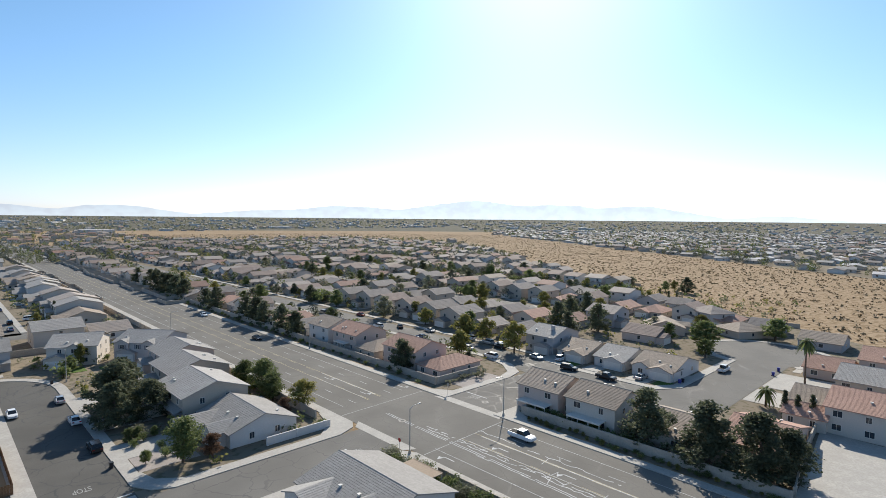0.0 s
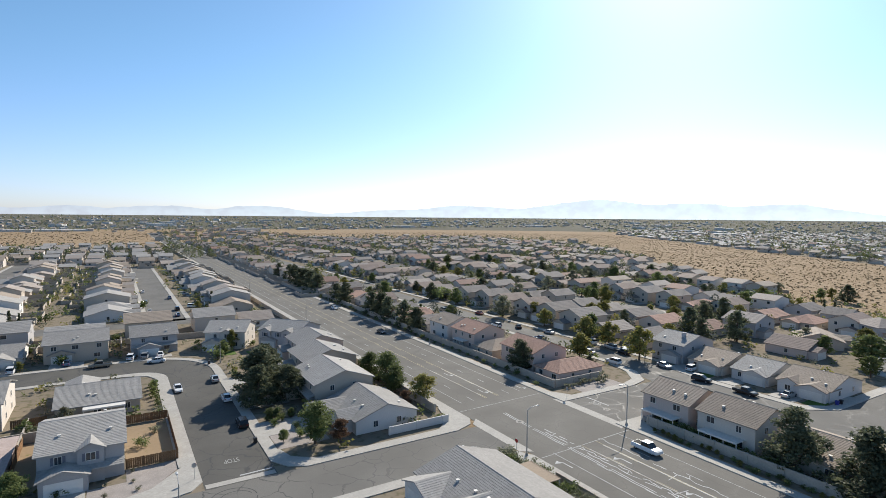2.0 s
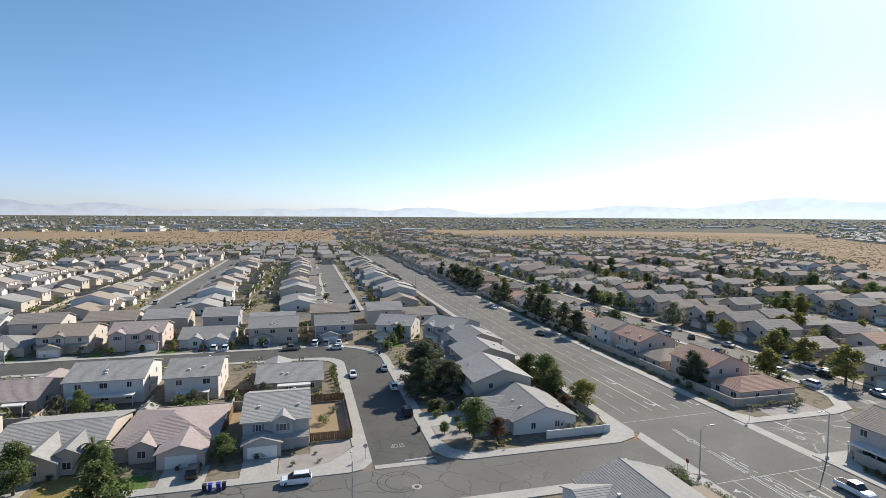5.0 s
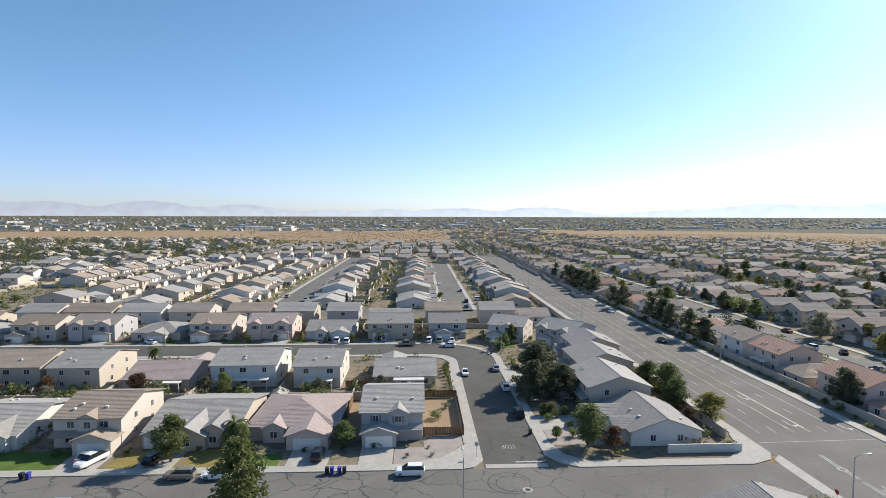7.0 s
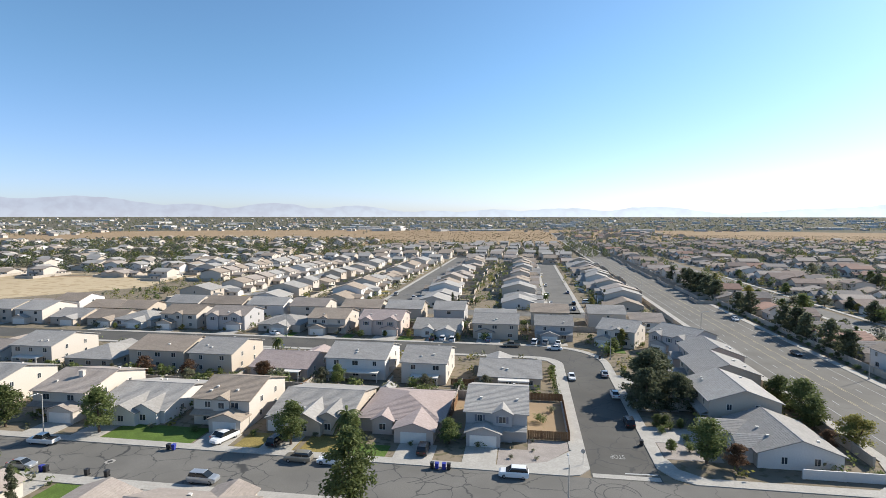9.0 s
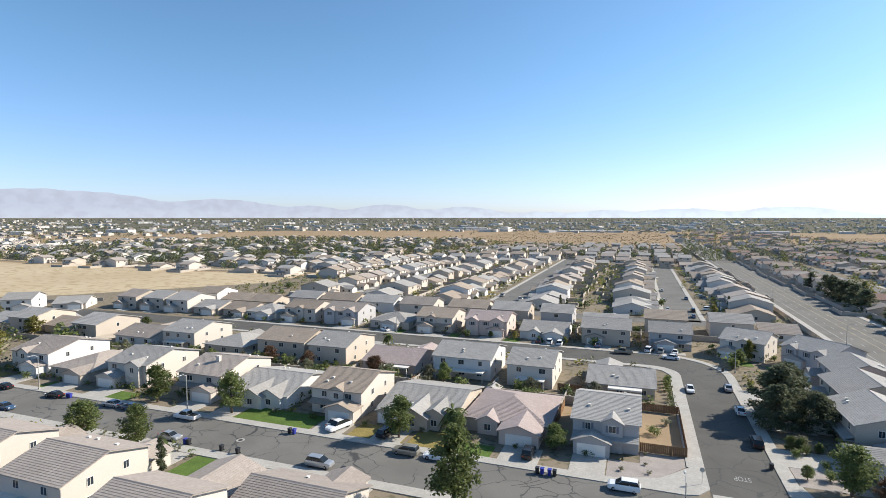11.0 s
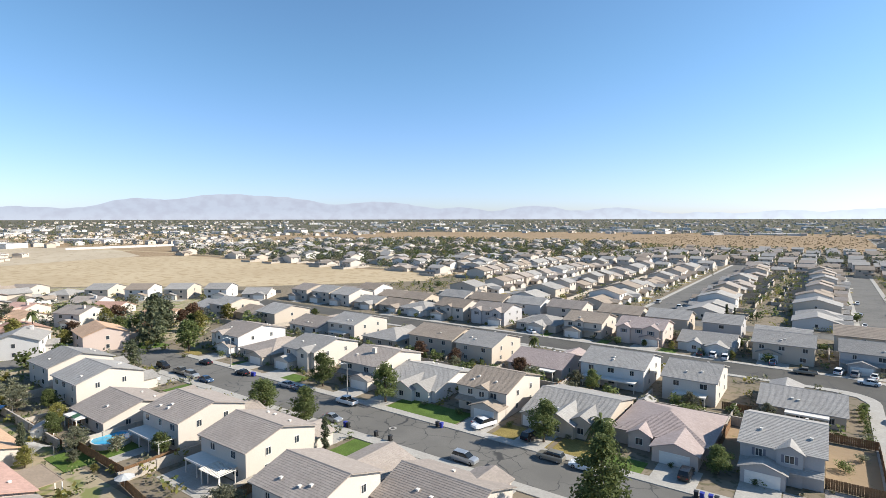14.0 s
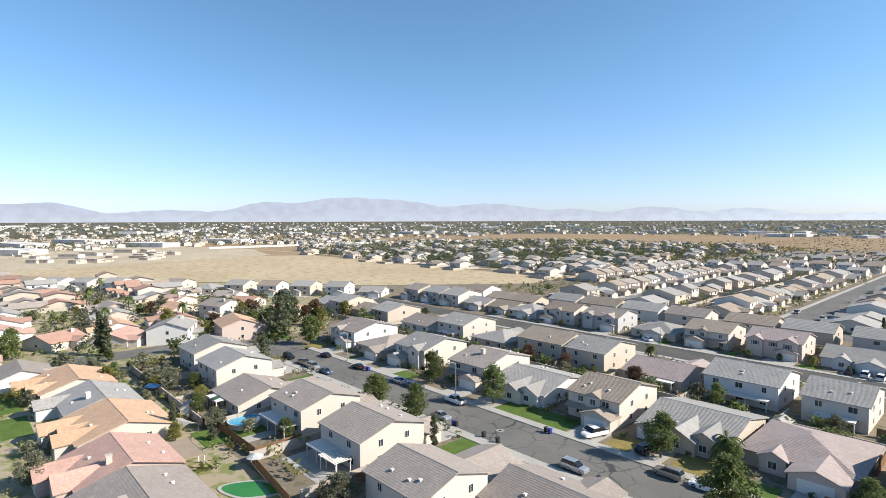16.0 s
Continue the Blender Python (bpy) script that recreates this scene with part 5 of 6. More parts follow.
for x, y, h, wide in ((28.5, 127.8, 11.8, 1.45), (31, 134, 11, 1.3), (26.5, 121, 9.5, 1.3), (33, 121.5, 8.5, 1.4), (96, 44.2, 11, 1.35), (95, 33, 11.6, 1.4), (97, 25.5, 11.5, 1.4), (100, 22, 9, 1.2), (94.4, 112.3, 8.8, 1.0), (-198.6, 97.5, 15.7, 0.9),
                      (-160.8, 72.2, 8.0, 0.9), (-204, 104, 12, 1.0), (93.8, 172, 9.5, 1.2), (94, 182, 10.5, 1.2), (93.8, 196, 10, 1.2), (94, 203, 11, 1.2), (93.8, 212, 10, 1.3), (94, 244, 11, 1.2), (94, 256, 9, 1.2), (94, 285, 11, 1.3), (94.4, 296, 12, 1.3), (94.4, 308, 12, 1.3), (94.6, 318, 11, 1.3), (95, 330, 12, 1.3), (96, 346, 11, 1.2), (96, 372, 10, 1.2), (168, 108, 9, 1.2), (176, 118, 11, 1.1), (214, 128, 10, 1.2), (318, 243, 11, 1.3), (168, 235, 10, 1.4), (138, 237, 9, 1.3), (194, 331, 11, 1.4), (97, 117, 8, 1.2), (278, 310, 10, 1.4)):
    plant("pine", x, y, h, wide)
for x, y, h in ((130, 30.2, 6.6), (130, 27.8, 6.2), (130.7, 25.4, 6.6), (-196, 35.1, 14), (-194, 36.4, 12.5), (-112.5, 31.8, 7), (-72.4, 64.8, 6.6), (38, 268, 7), (-33, 246, 7), (-30, 245, 6), (272, 112, 6), (276, 118, 6), (284, 126, 6)):
    plant("cypress", x, y, h, 1.1)
for x, y, h, wide in ((133, 105, 10.2, 1.1), (135.5, 129.5, 9, 1.2), (59.4, 105.6, 6.4, 1.4), (139, 122, 8, 1.3), (120.5, 116, 6, 1.3), (30.6, 176.4, 6.5, 0.8), (-217, 60, 6, 1.2), (-160, 30, 5, 1.5), (163, 150, 8, 1.2), (178, 160, 7, 1.3), (150, 172, 7, 1.3)):
    plant("yellow", x, y, h, wide)
for x, y, h in ((-66.5, 128.6, 5.2), (-86.5, 127, 5), (54, 103.6, 4.2), (35.2, 93.6, 4.6), (-99.5, 127.5, 5.4), (-212, 76, 7), (-196, 92, 6)):
    plant("rust", x, y, h, 1.2)
for x, y, h, wide in ((-104.9, 9.2, 5.9, 1.1), (-66.6, 41.2, 5.4, 1.4), (-152, 42, 5.8, 1.1), (-143, 40, 5, 1.2), (-128, 24, 4.6, 1.2), (-110, 39, 4.6, 1.2), (-186, 24, 5, 1.4), (-168, 40, 5.4, 1.3)):
    plant("olive", x, y, h, wide)
palm(-33.7, 98, 4.4, 3.0)
palm(-74.6, 153.9, 4.6, 2.0)
palm(163.9, 33.8, 11.5, 2.4)
for x, y, h in ((-246, 46, 8), (-262, 8, 9), (-300, 50, 11), (-230, 70, 9), (-330, 60, 12), (-215, 95, 4)):
    palm(x, y, h, 2.2)
for _ in range(130):
    # taller trees between the houses beyond the boulevard
    plant_free(PLANT.choice(("oak", "pine", "yellow", "oak", "olive")), PLANT.uniform(100, 330), PLANT.uniform(125, 430), PLANT.uniform(5.5, 10), PLANT.uniform(1.1, 1.4))
for x, y, h in ((-2.1, 92.1, 0.8), (2.3, 92.4, 0.7), (1.7, 95.6, 0.6), (1.7, 99.6, 0.7), (-2, 96.2, 0.6), (5.9, 115.8, 1.5)):
    plant("greyshrub", x, y, h, 1.2)
for x, y, h in ((-120.1, 38.9, 5.2), (-140, 45, 4.6), (-176, 60, 7)):
    plant("oak", x, y, h, 1.15)
for kind, x, y, h, wide in (("pine", 182.6, 104.2, 11, 1.2), ("pine", 193.7, 123.4, 10, 1.2), ("oak", 172.5, 61.8, 6, 1.3), ("oak", 185.7, 78.7, 7, 1.3), ("yellow", 120.4, 116.7, 7.5, 1.3), ("yellow", 142, 156.7, 7, 1.3), ("olive", 199.4, 90, 6, 1.3),
                            ("pine", -182, 88.2, 14, 1.0), ("oak", -241.6, 94, 8, 1.2), ("rust", -213.6, 120.6, 8, 1.2), ("yellow", -203.6, 130, 7, 1.3), ("oak", -176.8, 59.9, 7, 1.2), ("oak", -189, 143.7, 5, 1.3), ("oak", -173.3, 150.5, 5, 1.2)):
    plant(kind, x, y, h, wide)
for x, y, h in ((-290.8, 47.4, 9), (-276, 61, 8), (-295.9, 86.3, 7), (137, 35.6, 4)):
    palm(x, y, h, 2.2)
# low planting along walls, kerbs and back yards
for k in range(46):
    plant("shrub", 90.8 + PLANT.uniform(-0.8, 0.8), 102 + k * 4.6, PLANT.uniform(0.9, 1.7), 1.3)
for k in range(34):
    plant(PLANT.choice(("shrub", "shrub", "yellow")), 90.6 + PLANT.uniform(-0.8, 0.9), 16 + k * 1.55, PLANT.uniform(0.6, 1.3), 1.4)
for k in range(14):
    plant("shrub", 93.6 + PLANT.uniform(-0.2, 0.5), 46 + k * 1.75, PLANT.uniform(2.0, 2.7), 1.1)
for k in range(30):
    plant(PLANT.choice(("shrub", "shrub", "greyshrub")), 57.4 + PLANT.uniform(-1.2, 1.2), 44 + k * 0.95, PLANT.uniform(1.9, 3.0), 1.25)
for k in range(9):
    plant("shrub", 39 + k * 1.7, 72 + PLANT.uniform(-0.5, 0.2), PLANT.uniform(0.7, 1.5), 1.2)
for k in range(10):
    plant("yellow" if k % 3 == 0 else "shrub", 56.5 + PLANT.uniform(-1, 1), 118 + k * 6.2, PLANT.uniform(1.6, 3.2), 1.1)
for k in range(8):
    plant("greyshrub", 95 + k * 2, 96.4 + PLANT.uniform(-1.2, 0.3), PLANT.uniform(1.0, 1.7), 1.3)
for k in range(9):
    plant("shrub", 7.3, 125 + k * 2.9, PLANT.uniform(1.4, 2.4), 0.9)
for k in range(66):
    plant(PLANT.choice(("shrub", "greyshrub", "olive", "shrub", "oak", "shrub")), PLANT.uniform(-168, -4), PLANT.uniform(119, 129), PLANT.uniform(1.6, 4.2), 1.15)
for k in range(26):
    plant(PLANT.choice(("shrub", "greyshrub", "shrub")), -166 + k * 6.3 + PLANT.uniform(-2, 2), PLANT.uniform(94.5, 96.5), PLANT.uniform(0.8, 1.5), 1.2)
for k in range(24):
    plant(PLANT.choice(("shrub", "oak", "yellow", "greyshrub")), -160 + k * 8.6, PLANT.uniform(178.5, 181.5), PLANT.uniform(1.0, 3.2), 1.15)
for k in range(22):
    plant(PLANT.choice(("shrub", "greyshrub", "oak")), PLANT.uniform(25, 36), PLANT.choice((100, 111.5, 129, 147, 149)) + PLANT.uniform(-1.5, 1.5), PLANT.uniform(1, 2.8), 1.2)
for k in range(40):
    plant(PLANT.choice(("shrub", "greyshrub", "shrub", "oak")), PLANT.uniform(-168, 45), PLANT.uniform(199, 204), PLANT.uniform(1.4, 3.6), 1.2)
for x, y, h in ((26.5, 108, 1.8), (28.5, 109.5, 2.0), (30, 104, 1.6), (33, 101, 1.3), (56.5, 93.6, 1.8), (25, 166, 4), (27, 170, 5), (-8, 118, 2), (3.5, 110, 2.0), (-158, 86, 1.4), (-150, 93.6, 2.0)):
    plant("shrub", x, y, h, 1.2)
for k in range(60):
    x, y = PLANT.uniform(-190, -90), PLANT.uniform(8, 48)
    plant_free(PLANT.choice(("shrub", "oak", "olive", "greyshrub", "yellow")), x, y, PLANT.uniform(1.4, 4.6), 1.15)
for k in range(70):
    x, y = PLANT.uniform(-300, -175), PLANT.uniform(0, 125)
    if not (-200 < x < -184 and y < 80):
        plant_free(PLANT.choice(("shrub", "oak", "olive", "yellow", "yellow", "oak", "rust")), x, y, PLANT.uniform(3, 8.5), 1.1)
for k in range(225):
    x, y = PLANT.uniform(96, 300), PLANT.uniform(60, 300)
    if in_east(x, y) and not (118 < x < 138):
        plant_free(PLANT.choice(("oak", "yellow", "pine", "shrub", "yellow", "olive")), x, y, PLANT.uniform(2.5, 7.5), 1.2)
for k in range(46):
    x, y = PLANT.uniform(-220, 52), PLANT.uniform(203, 300)
    if y > 244 or y < 222:
        plant_free(PLANT.choice(("oak", "shrub", "yellow", "shrub")), x, y, PLANT.uniform(2, 4.6), 1.2)


# ---- lawns, drives, yards ----
KEEP_CLEAR = [(-113, -98, 38, 50), (-88, -74, 28, 40), (-91, -84, 34, 41)]


def patch(name, pts, material, label, category, z=0.09):
    KEEP_CLEAR.append((min(p[0] for p in pts), max(p[0] for p in pts), min(p[1] for p in pts), max(p[1] for p in pts)))
    bm = bmesh.new()
    slab(bm, pts, 0.0, z)
    return setting(name, bm, material, label, category)


LAWN_R = random.Random(8)
for x0, x1, y0, y1, dry in ((-79.6, -61, 89.4, 96.4, 0), (-52.4, -47.5, 89.4, 96, 1), (-46, -41, 89.4, 95, 1), (-40, -33, 89.4, 96.5, 1), (-32, -24, 89.4, 94, 0), (-140, -131, 89.4, 94, 0), (-118, -110, 89.4, 94, 0), (-72.5, -66, 62, 72.4, 0), (-132, -120, 66, 72.4, 0),
                            (-88, -81, 177.2, 183, 0), (-63, -59.5, 177.2, 183, 0), (-43, -38, 177.2, 183, 0), (-31, -27, 177.2, 183, 0), (26, 31, 170, 175, 0), (34, 38, 168, 172, 0), (-111, -102, 34.5, 47, 0), (-168, -150, 2, 12, 0), (-146, -132, 4, 12, 0), (134, 139, 57.2, 61, 0), (133, 137.6, 83.6, 87, 0), (-190, -178, 84, 92, 0), (-166, -158, 89.4, 95, 1)):
    patch("lawn", rect(x0, x1, y0, y1), LAWN_DRY if dry else LAWN, "dry yellowed front lawn" if dry else "mown green front lawn", "lawn")
for x0, x1, y0, y1 in ((-10.4, -4.6, 89.2, 96), (-22.6, -15.6, 89.2, 95.4), (-60.4, -53.6, 89.2, 94.8), (-47.4, -41.2, 89.2, 96), (-96.6, -90, 89.2, 94.4), (-124, -117, 89.2, 95), (-138, -130.5, 89.2, 94), (-155.6, -148, 89.2, 95.4), (-86, -80, 89.2, 96),
                       (-63, -52, 67.8, 72.6), (-84, -74, 58.5, 72.6), (-104, -95, 58.5, 72.6), (-52, -38, 71, 72.6), (-127, -117, 54, 72.6), (-146, -137, 59, 72.6), (24.2, 34, 103, 110.5), (24.2, 33, 120, 127), (24.2, 36, 139, 146),
                       (-52, -44, 177, 182.6), (-72, -65, 177, 180.4), (-92, -84, 177, 180.4), (-110, -103, 177, 182.4), (-134, -128, 177, 180.4), (-33, -25, 177, 181), (-16, -8, 177, 182.8), (5, 14, 177, 180.4),
                       (-30, -22, 151, 160), (-46, -38, 152, 160), (-66, -58, 152, 160), (-86, -78, 152, 160), (-104, -96, 152, 160), (133, 139, 62, 68), (133, 139, 76, 81), (132.5, 140, 88, 96), (142, 149, 56.6, 59), (112, 118, 49, 60), (112, 118, 63, 71), (138, 150, 31.5, 40.8), (153, 170, 26.5, 40.8), (174, 186, 37, 39)):
    patch("driveway", rect(x0, x1, y0, y1), CONCRETE, "pale concrete driveway", "driveway", 0.1)
patch("yard_gravel", [(-4.4, 89.25), (-3, 89.3), (4, 91.6), (8.1, 97), (8.1, 100.6), (0.8, 100.6), (0.8, 96), (-4.4, 96)], GRAVEL, "grey gravel front yard beside the corner", "yard", 0.06)
patch("yard_dirt", rect(0.8, 8.4, 101.4, 122), DIRT, "bare orange dirt side yard inside the fence", "yard", 0.05)
patch("yard_dirt", rect(-15.2, -11, 100, 121), DIRT, "bare dirt strip between two houses", "yard", 0.05)
patch("yard_gravel", rect(96, 110, 91.5, 97), GRAVEL, "grey gravel bed with shrubs at the corner", "yard", 0.06)
patch("yard_corner", rect(24.4, 34, 96, 103), GRAVEL, "gravel front yard with small shrubs", "yard", 0.06)
patch("yard_plaza", [(94, 20), (110, 21.5), (129, 23.6), (128, 8), (100, -10), (90, 0)], CONCRETE, "wide pale concrete yard behind a wall", "paving", 0.12)
patch("patio", rect(-110, -99, 40, 49), CONCRETE, "pale concrete patio behind the house", "patio", 0.06)
patch("patio", rect(-88, -73, 42.5, 49), CONCRETE, "pale concrete patio behind the house", "patio", 0.06)
block_wall("plaza", (109, 22.4), (131, 24.4))
block_wall("plaza_side", (94, 20), (109, 22.2))
block_wall("plaza_corner", (130, 24.2), (131, 6))


for x in (-15.2, -32.8, -52.4, -72.4, -89.8, -109, -128.5, -147.5):
    block_wall("side_yard", (x, 116.5), (x, 131))
for x in (-20.4, -40, -60.6, -79.2, -99.4, -119.4, -138.6, 1.2):
    block_wall("side_yard", (x, 193), (x, 208))
for x in (-51.8, -72.2, -90.4, -110.6, -131, -151.4):
    block_wall("side_yard", (x, 38), (x, 57))
block_wall("backs_s", (-170, 37.6), (-113, 37.6))

# concrete drives and block side walls of the tract houses
drives, walls_yard, front_lawns = bmesh.new(), bmesh.new(), bmesh.new()
STRIP_R = random.Random(12)
for x, y, a, d in FRONTS:
    c, s = math.cos(a), math.sin(a)

    def at(u, v):
        return (x + u * c - v * s, y + u * s + v * c)
    slab(drives, [at(0.2, -6.5), at(5.6, -6.5), at(5.6, -0.3), at(0.2, -0.3)], 0.0, 0.1)
    if x < 60 and y > 200 and STRIP_R.random() < 0.6:
        slab(front_lawns, [at(-6.4, -6.6), at(-0.6, -6.6), at(-0.6, -1.8), at(-6.4, -1.8)], 0.0, 0.08)
    slab(walls_yard, [at(-7.2, 5), at(-7.0, 5), at(-7.0, d + 8.5), at(-7.2, d + 8.5)], 0.0, 1.7)
    slab(walls_yard, [at(-7.2, d + 8.5), at(7.0, d + 8.5), at(7.0, d + 8.7), at(-7.2, d + 8.7)], 0.0, 1.72)
setting("pavement_drives", drives, CONCRETE, "pale concrete drives in front of the tract houses", "driveway")
setting("lawn_fronts", front_lawns, LAWN_DRY, "small dry green lawns in front of the tract houses", "lawn")
setting("wall_yards", walls_yard, BLOCK, "tan block walls between the back yards", "wall")

# small bushes of the gardens
BUSH = Heap()
Y = random.Random(14)
STREETS = [(-171, 63, 74, 90), (8, 25, 86, 178), (-241, 23, 160, 178), (8, 27, 235, 496), (-72, -52, 235, 561), (-152, -133, 235, 481), (-236, 31, 227, 241), (60, 90, -160, 700), (85, 141, 40, 97), (122, 139, 40, 900), (170, 215, 30, 72), (-200, -184, -60, 80), (200, 218, 150, 560), (-4, 9, 89, 123)]


def bushes(count, x0, x1, y0, y1, lo, hi):
    for _ in range(count):
        x, y = Y.uniform(x0, x1), Y.uniform(y0, y1)
        if any(abs(x - a) < 7.8 and abs(y - b) < 8.4 for a, b in HOMES) or any(a < x < b and c < y < e for a, b, c, e in STREETS + KEEP_CLEAR):
            continue
        h, mat = Y.uniform(lo, hi), Y.choice((0, 0, 2, 2, 3, 3))
        for _ in range(20):
            leaf_quad(BUSH, (x + Y.gauss(0, h * 0.3), y + Y.gauss(0, h * 0.3), h * Y.uniform(0.12, 0.95)), h * Y.uniform(0.13, 0.24), Y, mat)


bushes(900, -170, 60, 96, 210, 0.7, 2.4)
bushes(2200, -225, 56, 240, 500, 0.8, 3.2)
bushes(1500, 95, 320, 60, 420, 0.8, 3.0)
bushes(1000, -300, -70, -10, 125, 0.6, 2.6)
bushes(260, -175, -36, 36, 72, 0.6, 2.0)
bushes(120, 24, 60, 90, 175, 0.7, 2.2)
BUSH.make("garden_bushes", [GREEN, DARK_GREEN, OLIVE, YELLOW_GREEN], "small green bushes scattered through the gardens", "bushes")

# ---- wooden fences ----
def fence(a, b, h=1.75):
    a, b = Vector(a), Vector(b)
    n = int((b - a).length / 0.32)
    root = new("fence")
    turn = math.degrees(math.atan2((b - a).y, (b - a).x))
    if "board" not in WINDOW_MESH:
        WINDOW_MESH["board"] = mesh_of("board", boxes((0, 0.29, -0.012, 0.012, 0.05, 1.75)), WOOD)
        WINDOW_MESH["post"] = mesh_of("post", boxes((-0.05, 0.05, -0.07, 0.03, 0, 1.82)), WOOD)
    for i in range(n):
        part("board", WINDOW_MESH["board"], None, root).matrix_local = pose(i * 0.32, 0, (i * 7 % 5) * 0.012)
    for i in range(0, n + 1, 8):
        part("post", WINDOW_MESH["post"], None, root).matrix_local = pose(i * 0.32, 0.06, 0)
    part("rail", boxes((0, n * 0.32, 0.012, 0.06, 0.35, 0.45), (0, n * 0.32, 0.012, 0.06, 1.35, 1.45)), WOOD, root)
    root.matrix_world = pose(a.x, a.y, 0, 0, 0, turn)
    tagged(root, "brown wooden board fence round a yard", "fence", "wooden fences")


fence((0.8, 101), (8.6, 101))
fence((8.6, 101), (8.6, 123))
fence((0.6, 123), (8.6, 123))
fence((-14.9, 100), (-14.9, 121))
fence((-33, 100.5), (-33, 121))
fence((-112, 39.5), (-92, 39.5))
fence((-92, 39.5), (-92, 49))
fence((-71, 40), (-71, 49))
fence((-90, 38), (-72, 36))
fence((-18, 131), (-12, 131))
fence((-53.2, 116), (-53.2, 130))
fence((-130, 38), (-112.5, 38))


# ---- vehicles ----
CAR_PAINT = {
    "white": surface("car_white", (0.72, 0.72, 0.71), 0.25, 0.03), "silver": surface("car_silver", (0.42, 0.43, 0.44), 0.28, 0.04, metal=0.5), "black": surface("car_black", (0.018, 0.018, 0.02), 0.22, 0.1),
    "blue": surface("car_blue", (0.05, 0.09, 0.16), 0.25, 0.06), "tan": surface("car_tan", (0.30, 0.27, 0.22), 0.3, 0.05, metal=0.4), "red": surface("car_red", (0.22, 0.03, 0.025), 0.25, 0.05),
}
LAMP_GLASS = surface("lamp_glass", (0.65, 0.66, 0.66), 0.15, 0.05)
TAIL = surface("tail_lamp", (0.35, 0.02, 0.02), 0.2, 0.05)
CAR_MESH = {}


def loft(rings):
    """A skin over rings of (x, half width, low, high) along a vehicle, with the upper edges drawn in."""
    bm = bmesh.new()
    prev = None
    first = None
    for x, w, z0, z1 in rings:
        ring = [bm.verts.new(p) for p in ((x, -w, z0), (x, w, z0), (x, w, z0 + (z1 - z0) * 0.7), (x, w * 0.92, z1), (x, -w * 0.92, z1), (x, -w, z0 + (z1 - z0) * 0.7))]
        if prev:
            for i in range(6):
                j = (i + 1) % 6
                bm.faces.new((prev[i], prev[j], ring[j], ring[i]))
        else:
            first = ring
        prev = ring
    bm.faces.new(first[::-1])
    bm.faces.new(prev)
    bmesh.ops.recalc_face_normals(bm, faces=bm.faces)
    return bm


